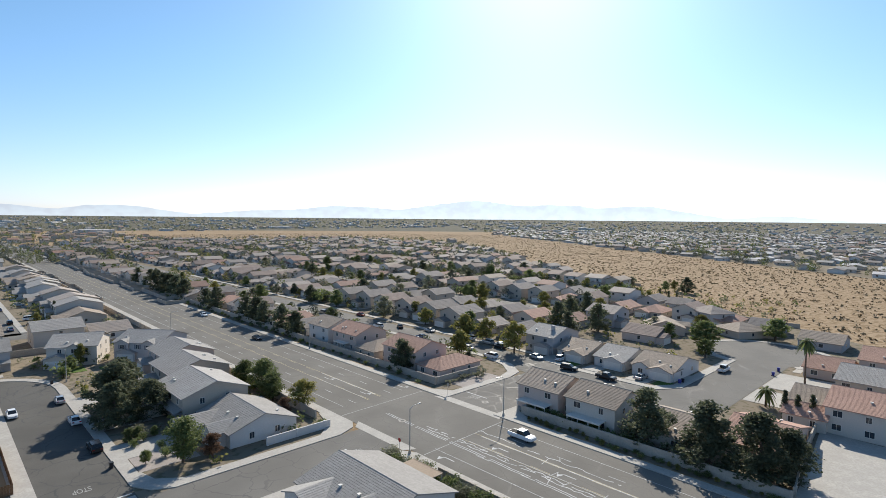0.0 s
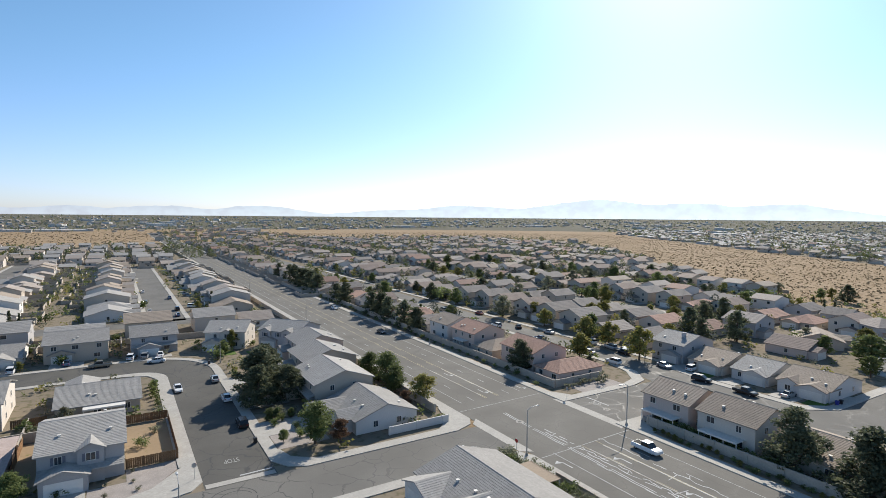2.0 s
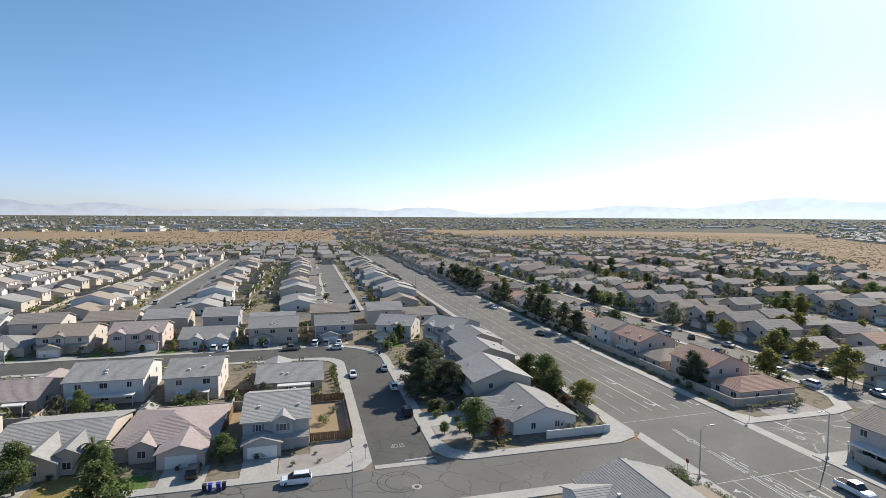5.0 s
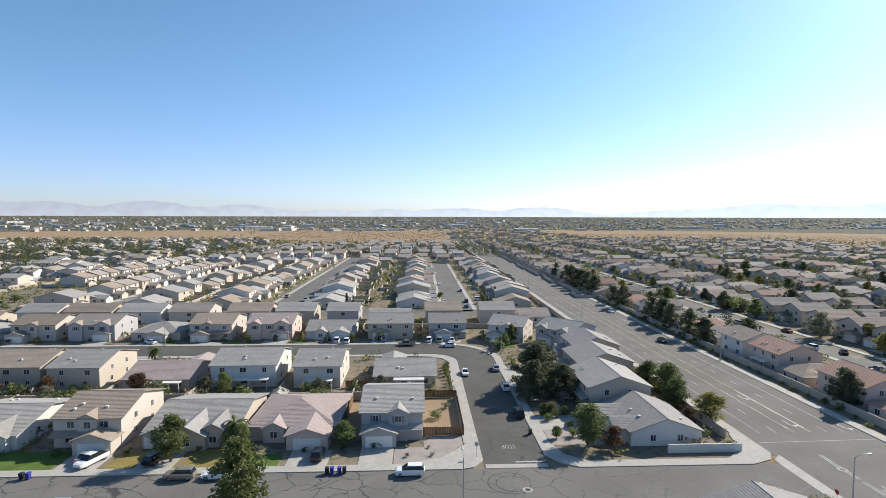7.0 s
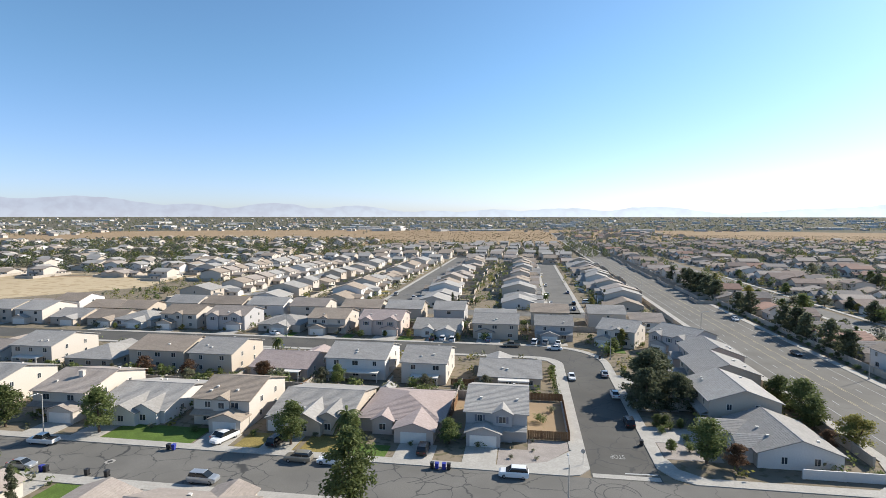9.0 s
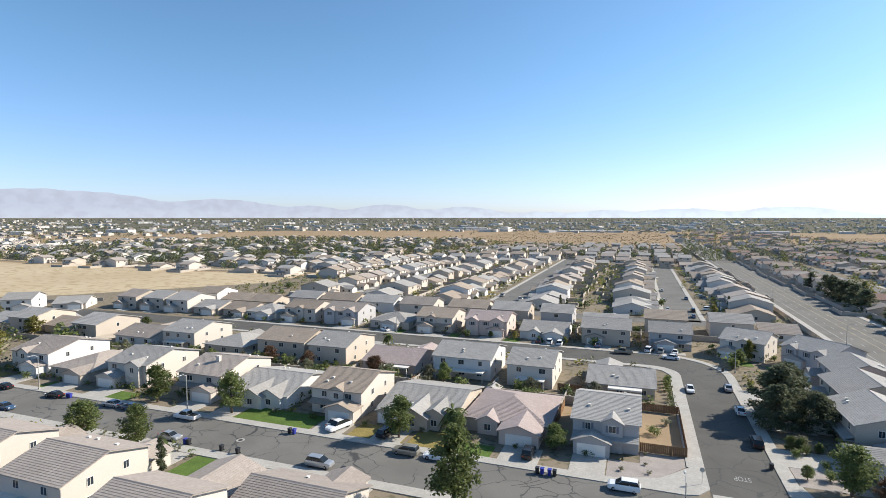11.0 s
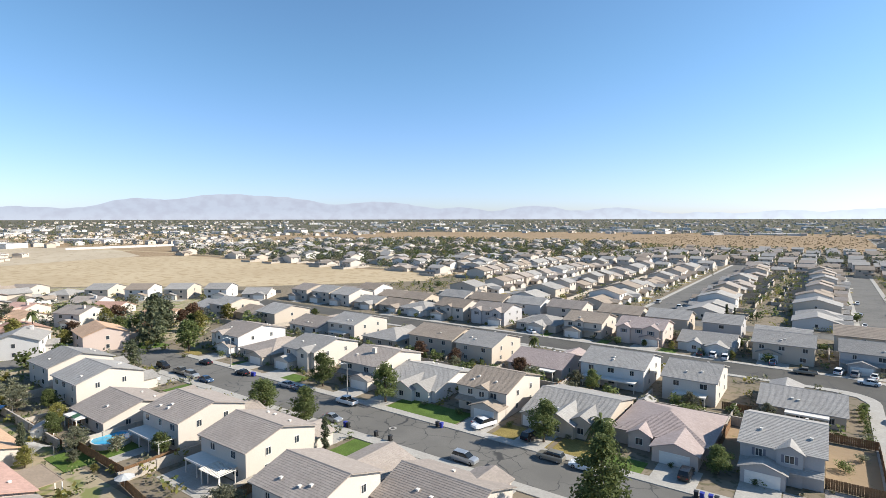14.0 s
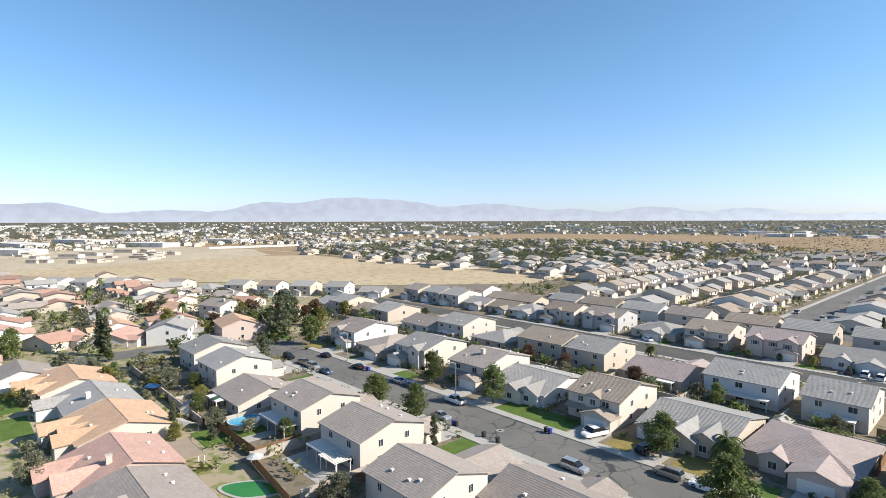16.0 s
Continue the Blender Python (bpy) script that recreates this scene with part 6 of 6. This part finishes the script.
def car_meshes(kind, colour):
    key = (kind, colour)
    if key in CAR_MESH:
        return CAR_MESH[key]
    p = CAR_PAINT[colour]
    if kind == "sedan":
        ln, body = 4.7, [(-2.35, 0.80, 0.35, 0.80), (-2.1, 0.88, 0.22, 0.93), (-1.0, 0.90, 0.2, 0.98), (0.9, 0.90, 0.2, 0.95), (1.9, 0.87, 0.22, 0.82), (2.3, 0.76, 0.32, 0.68)]
        cabin = [(-1.75, 0.74, 0.9, 0.95), (-0.95, 0.74, 0.9, 1.40), (0.25, 0.74, 0.9, 1.43), (1.15, 0.74, 0.88, 0.95)]
        roof = (-0.95, 0.25, 0.62, 1.42)
    elif kind == "suv":
        ln, body = 4.8, [(-2.4, 0.86, 0.4, 1.0), (-2.2, 0.93, 0.28, 1.12), (1.1, 0.94, 0.28, 1.10), (2.1, 0.90, 0.3, 1.0), (2.4, 0.80, 0.4, 0.85)]
        cabin = [(-2.28, 0.80, 1.05, 1.15), (-1.95, 0.80, 1.05, 1.70), (0.3, 0.80, 1.05, 1.72), (1.25, 0.80, 1.03, 1.12)]
        roof = (-1.95, 0.3, 0.70, 1.71)
    else:
        ln, body = 5.6, [(-2.8, 0.92, 0.5, 1.0), (-2.7, 0.96, 0.38, 1.08), (1.3, 0.96, 0.36, 1.10), (2.4, 0.93, 0.38, 1.05), (2.8, 0.82, 0.45, 0.92)]
        cabin = [(-0.75, 0.82, 1.05, 1.15), (-0.6, 0.82, 1.05, 1.78), (0.75, 0.82, 1.05, 1.80), (1.5, 0.82, 1.05, 1.12)]
        roof = (-0.6, 0.75, 0.72, 1.79)
    x0, x1, w, z = roof
    rf = boxes((x0 - 0.05, x1 + 0.08, -w, w, z, z + 0.05))
    bmesh.ops.bevel(rf, geom=rf.edges[:], offset=0.03, segments=1, affect="EDGES")
    pil = bmesh.new()
    for sy in (-1, 1):
        for xx, zz in ((cabin[0][0] + 0.1, 1.0), (cabin[-1][0] - 0.1, 1.0)):
            tube(pil, (xx, sy * 0.76, zz), (x0 if xx < 0 else x1, sy * w, z), 0.045, 0.04, 4)
        tube(pil, ((x0 + x1) / 2, sy * 0.79, 1.0), ((x0 + x1) / 2, sy * (w + 0.02), z), 0.05, 0.04, 4)
    ty = bmesh.new()
    tube(ty, (0, -0.11, 0), (0, 0.11, 0), 0.34, 0.34, 14)
    ri = bmesh.new()
    tube(ri, (0, -0.125, 0), (0, 0.125, 0), 0.2, 0.2, 10)
    lamp = boxes((-0.05, 0.05, -0.2, 0.2, -0.07, 0.07))
    CAR_MESH[key] = dict(body=mesh_of("body", loft(body), p), cabin=mesh_of("windows", loft(cabin), CAR_GLASS), roof=mesh_of("roof", rf, p), pillars=mesh_of("pillars", pil, p), tyre=mesh_of("tyre", ty, RUBBER), rim=mesh_of("rim", ri, RIM),
                         lamp=mesh_of("headlight", lamp, LAMP_GLASS), tail=mesh_of("tail_lamp", lamp_copy(), TAIL), ln=ln)
    if kind == "pickup":
        CAR_MESH[key]["bed"] = mesh_of("bed", boxes((-2.62, -0.85, -0.78, 0.78, 1.075, 1.105)), RUBBER)
    return CAR_MESH[key]


def lamp_copy():
    return boxes((-0.05, 0.05, -0.18, 0.18, -0.1, 0.1))


def car(kind, colour, x, y, turn, where="at the kerb", z=0.056):
    m = car_meshes(kind, colour)
    root = new({"sedan": "car", "suv": "suv", "pickup": "pickup_truck"}[kind])
    body = part("body", m["body"], None, root)
    part("cabin_glass", m["cabin"], None, root, "dark glass")
    part("roof", m["roof"], None, root)
    part("roof_frame", m["pillars"], None, root)
    if "bed" in m:
        part("bed", m["bed"], None, root, "dark open load bed")
    ln = m["ln"]
    for sx in (-0.31, 0.31):
        for sy in (-0.82, 0.82):
            w = part("tyre", m["tyre"], None, root)
            w.matrix_local = pose(sx * ln, sy, 0.34)
            part("rim", m["rim"], None, w)
    for sy in (-0.6, 0.6):
        part("headlight", m["lamp"], None, root).matrix_local = pose(ln / 2 - 0.08, sy, 0.72)
        part("tail_lamp", m["tail"], None, root).matrix_local = pose(-ln / 2 + 0.05, sy, 0.8)
    root.matrix_world = pose(x, y, z, 0, 0, turn)
    return tagged(root, f"{colour} {root.name.split('.')[0].replace('_', ' ')} parked {where}", "car" if kind != "pickup" else "truck", "vehicles")


for kind, colour, x, y, turn in (
        ("suv", "white", -1.5, 85.6, 180), ("suv", "silver", -50, 76.4, 0), ("suv", "tan", -38.2, 85.7, 180), ("sedan", "white", -32.4, 85.7, 180), ("pickup", "white", -88, 85.4, 180), ("sedan", "silver", -83, 76.4, 0), ("sedan", "blue", -104, 85.6, 180), ("sedan", "silver", -109.5, 85.6, 180),
        ("sedan", "blue", -130, 76.3, 0), ("suv", "silver", -137, 76.4, 0), ("pickup", "tan", -142.5, 76.5, 0), ("sedan", "black", -128, 85.6, 180), ("suv", "black", -152, 76.5, 0), ("sedan", "black", -146, 85.7, 180),
        ("sedan", "white", 21, 128.5, 90), ("suv", "black", 21, 111, 90), ("sedan", "silver", 21, 145, 88), ("sedan", "white", 12.2, 141, -90), ("pickup", "tan", -4, 173.6, 180), ("sedan", "white", 9.5, 171.5, 170),
        ("pickup", "black", 129, 71, -95), ("suv", "black", 129.2, 82.5, -80), ("pickup", "white", 160.5, 52.4, 0), ("sedan", "silver", 132.4, 96, -100), ("suv", "white", 123, 106, 90), ("sedan", "white", 125.4, 118, 90), ("suv", "black", 134.4, 112, 90), ("sedan", "blue", 125.2, 140, 90), ("sedan", "silver", 134.6, 146, 90), ("suv", "white", 125.2, 165, 90),
        ("sedan", "silver", 12, 290, 90), ("suv", "black", 23, 262, 90), ("sedan", "white", 12.4, 330, 90), ("sedan", "blue", 23, 300, 90), ("suv", "silver", -68, 280, 90), ("sedan", "white", -56, 300, 90), ("pickup", "white", -56, 268, 90), ("sedan", "red", 134.6, 190, 90), ("suv", "tan", 125.3, 205, 90)):
    car(kind, colour, x, y, turn)
for kind, colour, x, y, turn in (("pickup", "white", -55.4, 91.6, -108), ("suv", "black", -45, 91.8, 80), ("sedan", "silver", -57, 93, 85), ("suv", "black", -17.6, 92.4, 90), ("suv", "white", -27.4, 179.2, 90), ("sedan", "black", -31, 179.2, 90), ("sedan", "white", -88, 178.8, 150), ("sedan", "blue", -12, 180, 90), ("suv", "white", 3.4, 178.8, 80), ("suv", "silver", 7, 178.6, 80), ("sedan", "white", 11, 178.4, 80), ("sedan", "white", -142, 68, 60), ("sedan", "silver", 136, 64.6, 0), ("suv", "white", 136.5, 90, 10)):
    car(kind, colour, x, y, turn, "on a driveway", 0.1)
for kind, colour, x, y, turn in (("sedan", "black", 130.9, 158.7, 60), ("suv", "white", 136.5, 127.4, 80), ("suv", "silver", 136.2, 118.6, 80), ("sedan", "white", 137.0, 114.0, 80), ("suv", "white", -24.0, 178.4, 90), ("sedan", "blue", 21.8, 246.8, 90),
                                 ("sedan", "white", 12.4, 262, 90), ("suv", "white", 30, 268, 0), ("sedan", "silver", 31, 312, 0)):
    car(kind, colour, x, y, turn, "in front of the houses", 0.06)
car("pickup", "white", 81.4, 62, -90, "in a lane of the boulevard", 0.05)
car("sedan", "black", 81.6, 176, -90, "in a lane of the boulevard", 0.05)
car("sedan", "white", 84.4, 232, -90, "in a lane of the boulevard", 0.05)


# ---- street lamps, signs, bins, pools ----
def street_lamp(x, y, turn, h=8.2):
    root = new("street_lamp")
    bm = bmesh.new()
    tube(bm, (0, 0, 0), (0, 0, h), 0.11, 0.07)
    part("pole", bm, CONCRETE, root)
    bm = bmesh.new()
    tube(bm, (0, 0, h - 0.1), (0.8, 0, h + 0.35), 0.05, 0.045, 6)
    tube(bm, (0.8, 0, h + 0.35), (1.9, 0, h + 0.42), 0.045, 0.04, 6)
    part("arm", bm, METAL, root)
    bm = boxes((1.8, 2.5, -0.14, 0.14, h + 0.32, h + 0.48))
    bmesh.ops.bevel(bm, geom=bm.edges[:], offset=0.05, segments=1, affect="EDGES")
    part("lamp_head", bm, METAL, root)
    part("base", boxes((-0.18, 0.18, -0.18, 0.18, 0, 0.5)), CONCRETE, root)
    root.matrix_world = pose(x, y, 0.1, 0, 0, turn)
    tagged(root, "pale street lamp with a curved arm over the road", "street lamp", "street lamps")


for x, y, turn in ((-90.5, 88, -90), (6.2, 73.4, 90), (-82, 176, -90), (88.2, 72.2, 180), (61.4, 71.6, 0), (137, 106, 180), (-137, 88, -90), (25, 162, 180), (88, 152, 180), (61.5, 200, 0), (88, 250, 180), (61.5, 300, 0)):
    street_lamp(x, y, turn)


def street_sign(x, y, turn):
    root = new("stop_sign")
    part("post", boxes((-0.03, 0.03, -0.03, 0.03, 0, 2.5)), METAL, root)
    bm = bmesh.new()
    prism(bm, [(0.4 * math.cos(radians(22.5 + 45 * k)), 2.3 + 0.4 * math.sin(radians(22.5 + 45 * k))) for k in range(8)], -0.06, -0.04, "y")
    part("plate", bm, TAIL, root, "red octagonal plate")
    bm = bmesh.new()
    prism(bm, [(0.4 * math.cos(radians(22.5 + 45 * k)), 2.3 + 0.4 * math.sin(radians(22.5 + 45 * k))) for k in range(8)], -0.04, -0.03, "y")
    part("back_plate", bm, METAL, root, "bare metal back")
    root.matrix_world = pose(x, y, 0.1, 0, 0, turn)
    tagged(root, "red octagonal stop sign on a steel post", "sign", "street signs")


for x, y, turn in ((10, 91.5, 180), (60.4, 73.2, -90), (89.4, 90.4, 90)):
    street_sign(x, y, turn)

BIN = {c: surface("bin_" + c, rgb, 0.5, 0.08) for c, rgb in (("blue", (0.03, 0.04, 0.28)), ("black", (0.02, 0.02, 0.022)), ("green", (0.02, 0.06, 0.03)))}
BIN_MESH = {}


def wheelie_bin(x, y, colour, turn=0):
    if colour not in BIN_MESH:
        bm = bmesh.new()
        lo = [bm.verts.new(p) for p in ((-0.24, -0.26, 0.06), (0.24, -0.26, 0.06), (0.24, 0.26, 0.06), (-0.24, 0.26, 0.06))]
        hi = [bm.verts.new(p) for p in ((-0.31, -0.35, 1.0), (0.31, -0.35, 1.0), (0.31, 0.35, 1.0), (-0.31, 0.35, 1.0))]
        bm.faces.new(lo[::-1]), bm.faces.new(hi)
        for i in range(4):
            bm.faces.new((lo[i], lo[(i + 1) % 4], hi[(i + 1) % 4], hi[i]))
        lid = boxes((-0.33, 0.33, -0.38, 0.4, 1.0, 1.07))
        bmesh.ops.bevel(lid, geom=lid.edges[:], offset=0.025, segments=1, affect="EDGES")
        wh = bmesh.new()
        tube(wh, (-0.3, 0.3, 0.12), (0.3, 0.3, 0.12), 0.12, 0.12, 8)
        BIN_MESH[colour] = mesh_of("body", bm, BIN[colour]), mesh_of("lid", lid, BIN[colour]), mesh_of("wheels", wh, RUBBER)
    root = new("wheelie_bin")
    for n, me in zip(("body", "lid", "axle"), BIN_MESH[colour]):
        part(n, me, None, root)
    root.matrix_world = pose(x, y, 0.056, 0, 0, turn)
    tagged(root, f"{colour} plastic wheeled rubbish bin by the kerb", "bin", "wheeled bins")


for x, y, c in ((-12.2, 86.4, "black"), (-13, 86.4, "blue"), (-14.2, 86.4, "blue"), (-15, 86.4, "black"), (-62.2, 86.4, "blue"), (-63.2, 86.4, "black"), (-78.4, 75.6, "blue"), (-77.6, 75.6, "black"), (-66.4, 75.6, "black"), (21.4, 101, "black"), (-124.6, 86.3, "blue"), (-123.8, 86.3, "blue"), (-45, 75.6, "black"),
                (139.6, 56, "blue"), (141, 55.8, "black"), (-76.4, 161, "blue"), (166, 41.6, "blue"), (172, 41.8, "blue"), (22, 162, "black"), (-70, 75.6, "black")):
    wheelie_bin(x, y, c)

WATER = glass("pool_water", (0.05, 0.33, 0.50))


def round_pool(x, y, r):
    root = new("swimming_pool")
    bm = bmesh.new()
    tube(bm, (0, 0, 0), (0, 0, 1.0), r, r, 28)
    part("side", bm, PAINT_WHITE, root)
    bm = bmesh.new()
    pts = arc(0, 0, r + 0.14, 0, 360, 28)[:-1]
    inner = arc(0, 0, r - 0.1, 0, 360, 28)[:-1]
    vo, vi = [bm.verts.new((*p, 1.2)) for p in pts], [bm.verts.new((*p, 1.2)) for p in inner]
    vb, vc = [bm.verts.new((*p, 0.98)) for p in pts], [bm.verts.new((*p, 1.02)) for p in inner]
    for i in range(28):
        j = (i + 1) % 28
        bm.faces.new((vo[i], vo[j], vi[j], vi[i])), bm.faces.new((vb[i], vb[j], vo[j], vo[i])), bm.faces.new((vi[i], vi[j], vc[j], vc[i]))
    part("rim", bm, PAINT_WHITE, root)
    bm = bmesh.new()
    sheet(bm, arc(0, 0, r - 0.1, 0, 360, 28)[:-1], 1.06)
    part("water", bm, WATER, root, "clear blue water")
    root.matrix_world = pose(x, y, 0)
    tagged(root, "round above-ground pool of blue water on a patio", "pool")


round_pool(-108.2, 44.4, 3.3)


def garden_pool(x, y):
    root = new("garden_pool")
    bm = bmesh.new()
    slab(bm, [(4.4 * math.cos(a) * (1 + 0.25 * math.cos(2 * a)), 3.0 * math.sin(a)) for a in [k * math.tau / 28 for k in range(28)]], 0, 0.14)
    part("coping", bm, CONCRETE, root)
    bm = bmesh.new()
    sheet(bm, [(3.9 * math.cos(a) * (1 + 0.25 * math.cos(2 * a)), 2.5 * math.sin(a)) for a in [k * math.tau / 28 for k in range(28)]], 0.15)
    part("water", bm, surface("algae_water", (0.04, 0.20, 0.03), 0.12, 0.2), root, "still bright green water")
    root.matrix_world = pose(x, y, 0, 0, 0, 40)
    tagged(root, "kidney-shaped garden pool of green water with pale coping", "pool")


garden_pool(-81, 34)


def parasol(x, y):
    root = new("parasol")
    bm = bmesh.new()
    tube(bm, (0, 0, 0), (0, 0, 2.5), 0.03, 0.03, 6)
    part("pole", bm, METAL, root)
    bm = bmesh.new()
    top = bm.verts.new((0, 0, 2.75))
    ring = [bm.verts.new((1.5 * math.cos(k * math.tau / 8), 1.5 * math.sin(k * math.tau / 8), 2.1)) for k in range(8)]
    for k in range(8):
        bm.faces.new((ring[k], ring[(k + 1) % 8], top))
    part("canopy", bm, PAINT_WHITE, root)
    root.matrix_world = pose(x, y, 0)
    tagged(root, "white garden parasol with an eight-sided canopy", "parasol")


parasol(-87.6, 37.6)


def shed(x, y, turn):
    root = new("garden_shed")
    bm = bmesh.new()
    prism(bm, [(-1.5, 0), (1.5, 0), (1.5, 2.0), (0, 2.8), (-1.5, 2.0)], -1.8, 1.8, "y")
    part("wall", bm, WALLS["white"], root)
    bm = bmesh.new()
    gable_roof(bm, -1.5, 1.5, -1.8, 1.8, 2.0, 0.8, 0.2, 0.4, "y")
    part("roof", bm, ROOFS["grey"], root)
    part("door", boxes((-0.5, 0.5, -1.86, -1.78, 0, 1.9)), TRIM, root)
    root.matrix_world = pose(x, y, 0, 0, 0, turn)
    tagged(root, "small white garden shed with a grey roof", "shed")


shed(-122, 38, 60)
shed(-31.5, 121, 0)


def play_set(x, y, turn):
    """A climbing frame with a deck, a slide, a swing beam and a pitched canopy."""
    root = new("play_set")
    for u in (-0.7, 0.7):
        for v in (-0.7, 0.7):
            part("post", boxes((u - 0.05, u + 0.05, v - 0.05, v + 0.05, 0, 2.5)), WOOD, root)
    part("deck", boxes((-0.75, 0.75, -0.75, 0.75, 1.2, 1.28)), WOOD, root)
    bm = bmesh.new()
    prism(bm, [(-0.9, 2.4), (0, 3.0), (0.9, 2.4), (0.9, 2.46), (0, 3.06), (-0.9, 2.46)], -0.9, 0.9)
    part("canopy", bm, BIN["green"], root, "green pitched canopy")
    bm = bmesh.new()
    prism(bm, [(0.75, 1.2), (3.0, 0.12), (3.4, 0.12), (3.4, 0.2), (3.05, 0.2), (0.75, 1.3)], -0.3, 0.3)
    part("slide", bm, PAINT_WHITE, root, "pale plastic slide")
    part("swing_beam", boxes((-3.6, -0.75, -0.06, 0.06, 2.1, 2.22)), WOOD, root)
    for v in (-0.7, 0.7):
        bm = bmesh.new()
        tube(bm, (-3.5, v, 0), (-3.5, 0, 2.15), 0.05, 0.05, 6)
        part("brace", bm, WOOD, root)
    root.matrix_world = pose(x, y, 0, 0, 0, turn)
    tagged(root, "wooden garden play set with a slide and a green canopy", "play set")


def pergola(x, y, w, d, turn):
    root = new("pergola")
    for u in (-w / 2 + 0.1, w / 2 - 0.1):
        for v in (-d / 2 + 0.1, d / 2 - 0.1):
            part("post", boxes((u - 0.07, u + 0.07, v - 0.07, v + 0.07, 0, 2.4)), TRIM, root)
    for v in (-d / 2 + 0.1, d / 2 - 0.1):
        part("beam", boxes((-w / 2 - 0.2, w / 2 + 0.2, v - 0.05, v + 0.05, 2.4, 2.58)), TRIM, root)
    n = int(w / 0.45)
    for k in range(n + 1):
        u = -w / 2 + k * w / n
        part("slat", boxes((u - 0.03, u + 0.03, -d / 2 - 0.25, d / 2 + 0.25, 2.58, 2.72)), TRIM, root)
    root.matrix_world = pose(x, y, 0, 0, 0, turn)
    tagged(root, "pale painted pergola of open slats on a patio", "pergola")


def canopy_tent(x, y, w, d, turn, paint, words):
    """A cloth stretched over four poles, sagging a little."""
    root = new("shade_canopy")
    for u in (-w / 2, w / 2):
        for v in (-d / 2, d / 2):
            bm = bmesh.new()
            tube(bm, (u, v, 0), (u, v, 2.25), 0.03, 0.03, 6)
            part("pole", bm, METAL, root)
    bm = bmesh.new()
    grid = [[bm.verts.new((u * w / 6, v * d / 6, 2.3 + 0.55 * (1 - abs(v) / 3) - 0.12 * (1 - (u / 3) ** 2))) for v in range(-3, 4)] for u in range(-3, 4)]
    for i in range(6):
        for k in range(6):
            bm.faces.new((grid[i][k], grid[i + 1][k], grid[i + 1][k + 1], grid[i][k + 1]))
    bmesh.ops.solidify(bm, geom=bm.faces[:], thickness=0.02)
    part("cloth", bm, paint, root)
    root.matrix_world = pose(x, y, 0, 0, 0, turn)
    tagged(root, words, "canopy")


play_set(-121.5, 43.2, 30)
pergola(-77.2, 46.9, 5.0, 3.0, 0)
canopy_tent(-111.6, 33.2, 5.2, 3.6, 15, TRIM, "off-white cloth shade canopy in a back yard")
canopy_tent(-142, 36.5, 3.6, 3.0, 30, surface("blue_tarp", (0.05, 0.16, 0.36), 0.6, 0.1), "blue tarpaulin shade in a back yard")
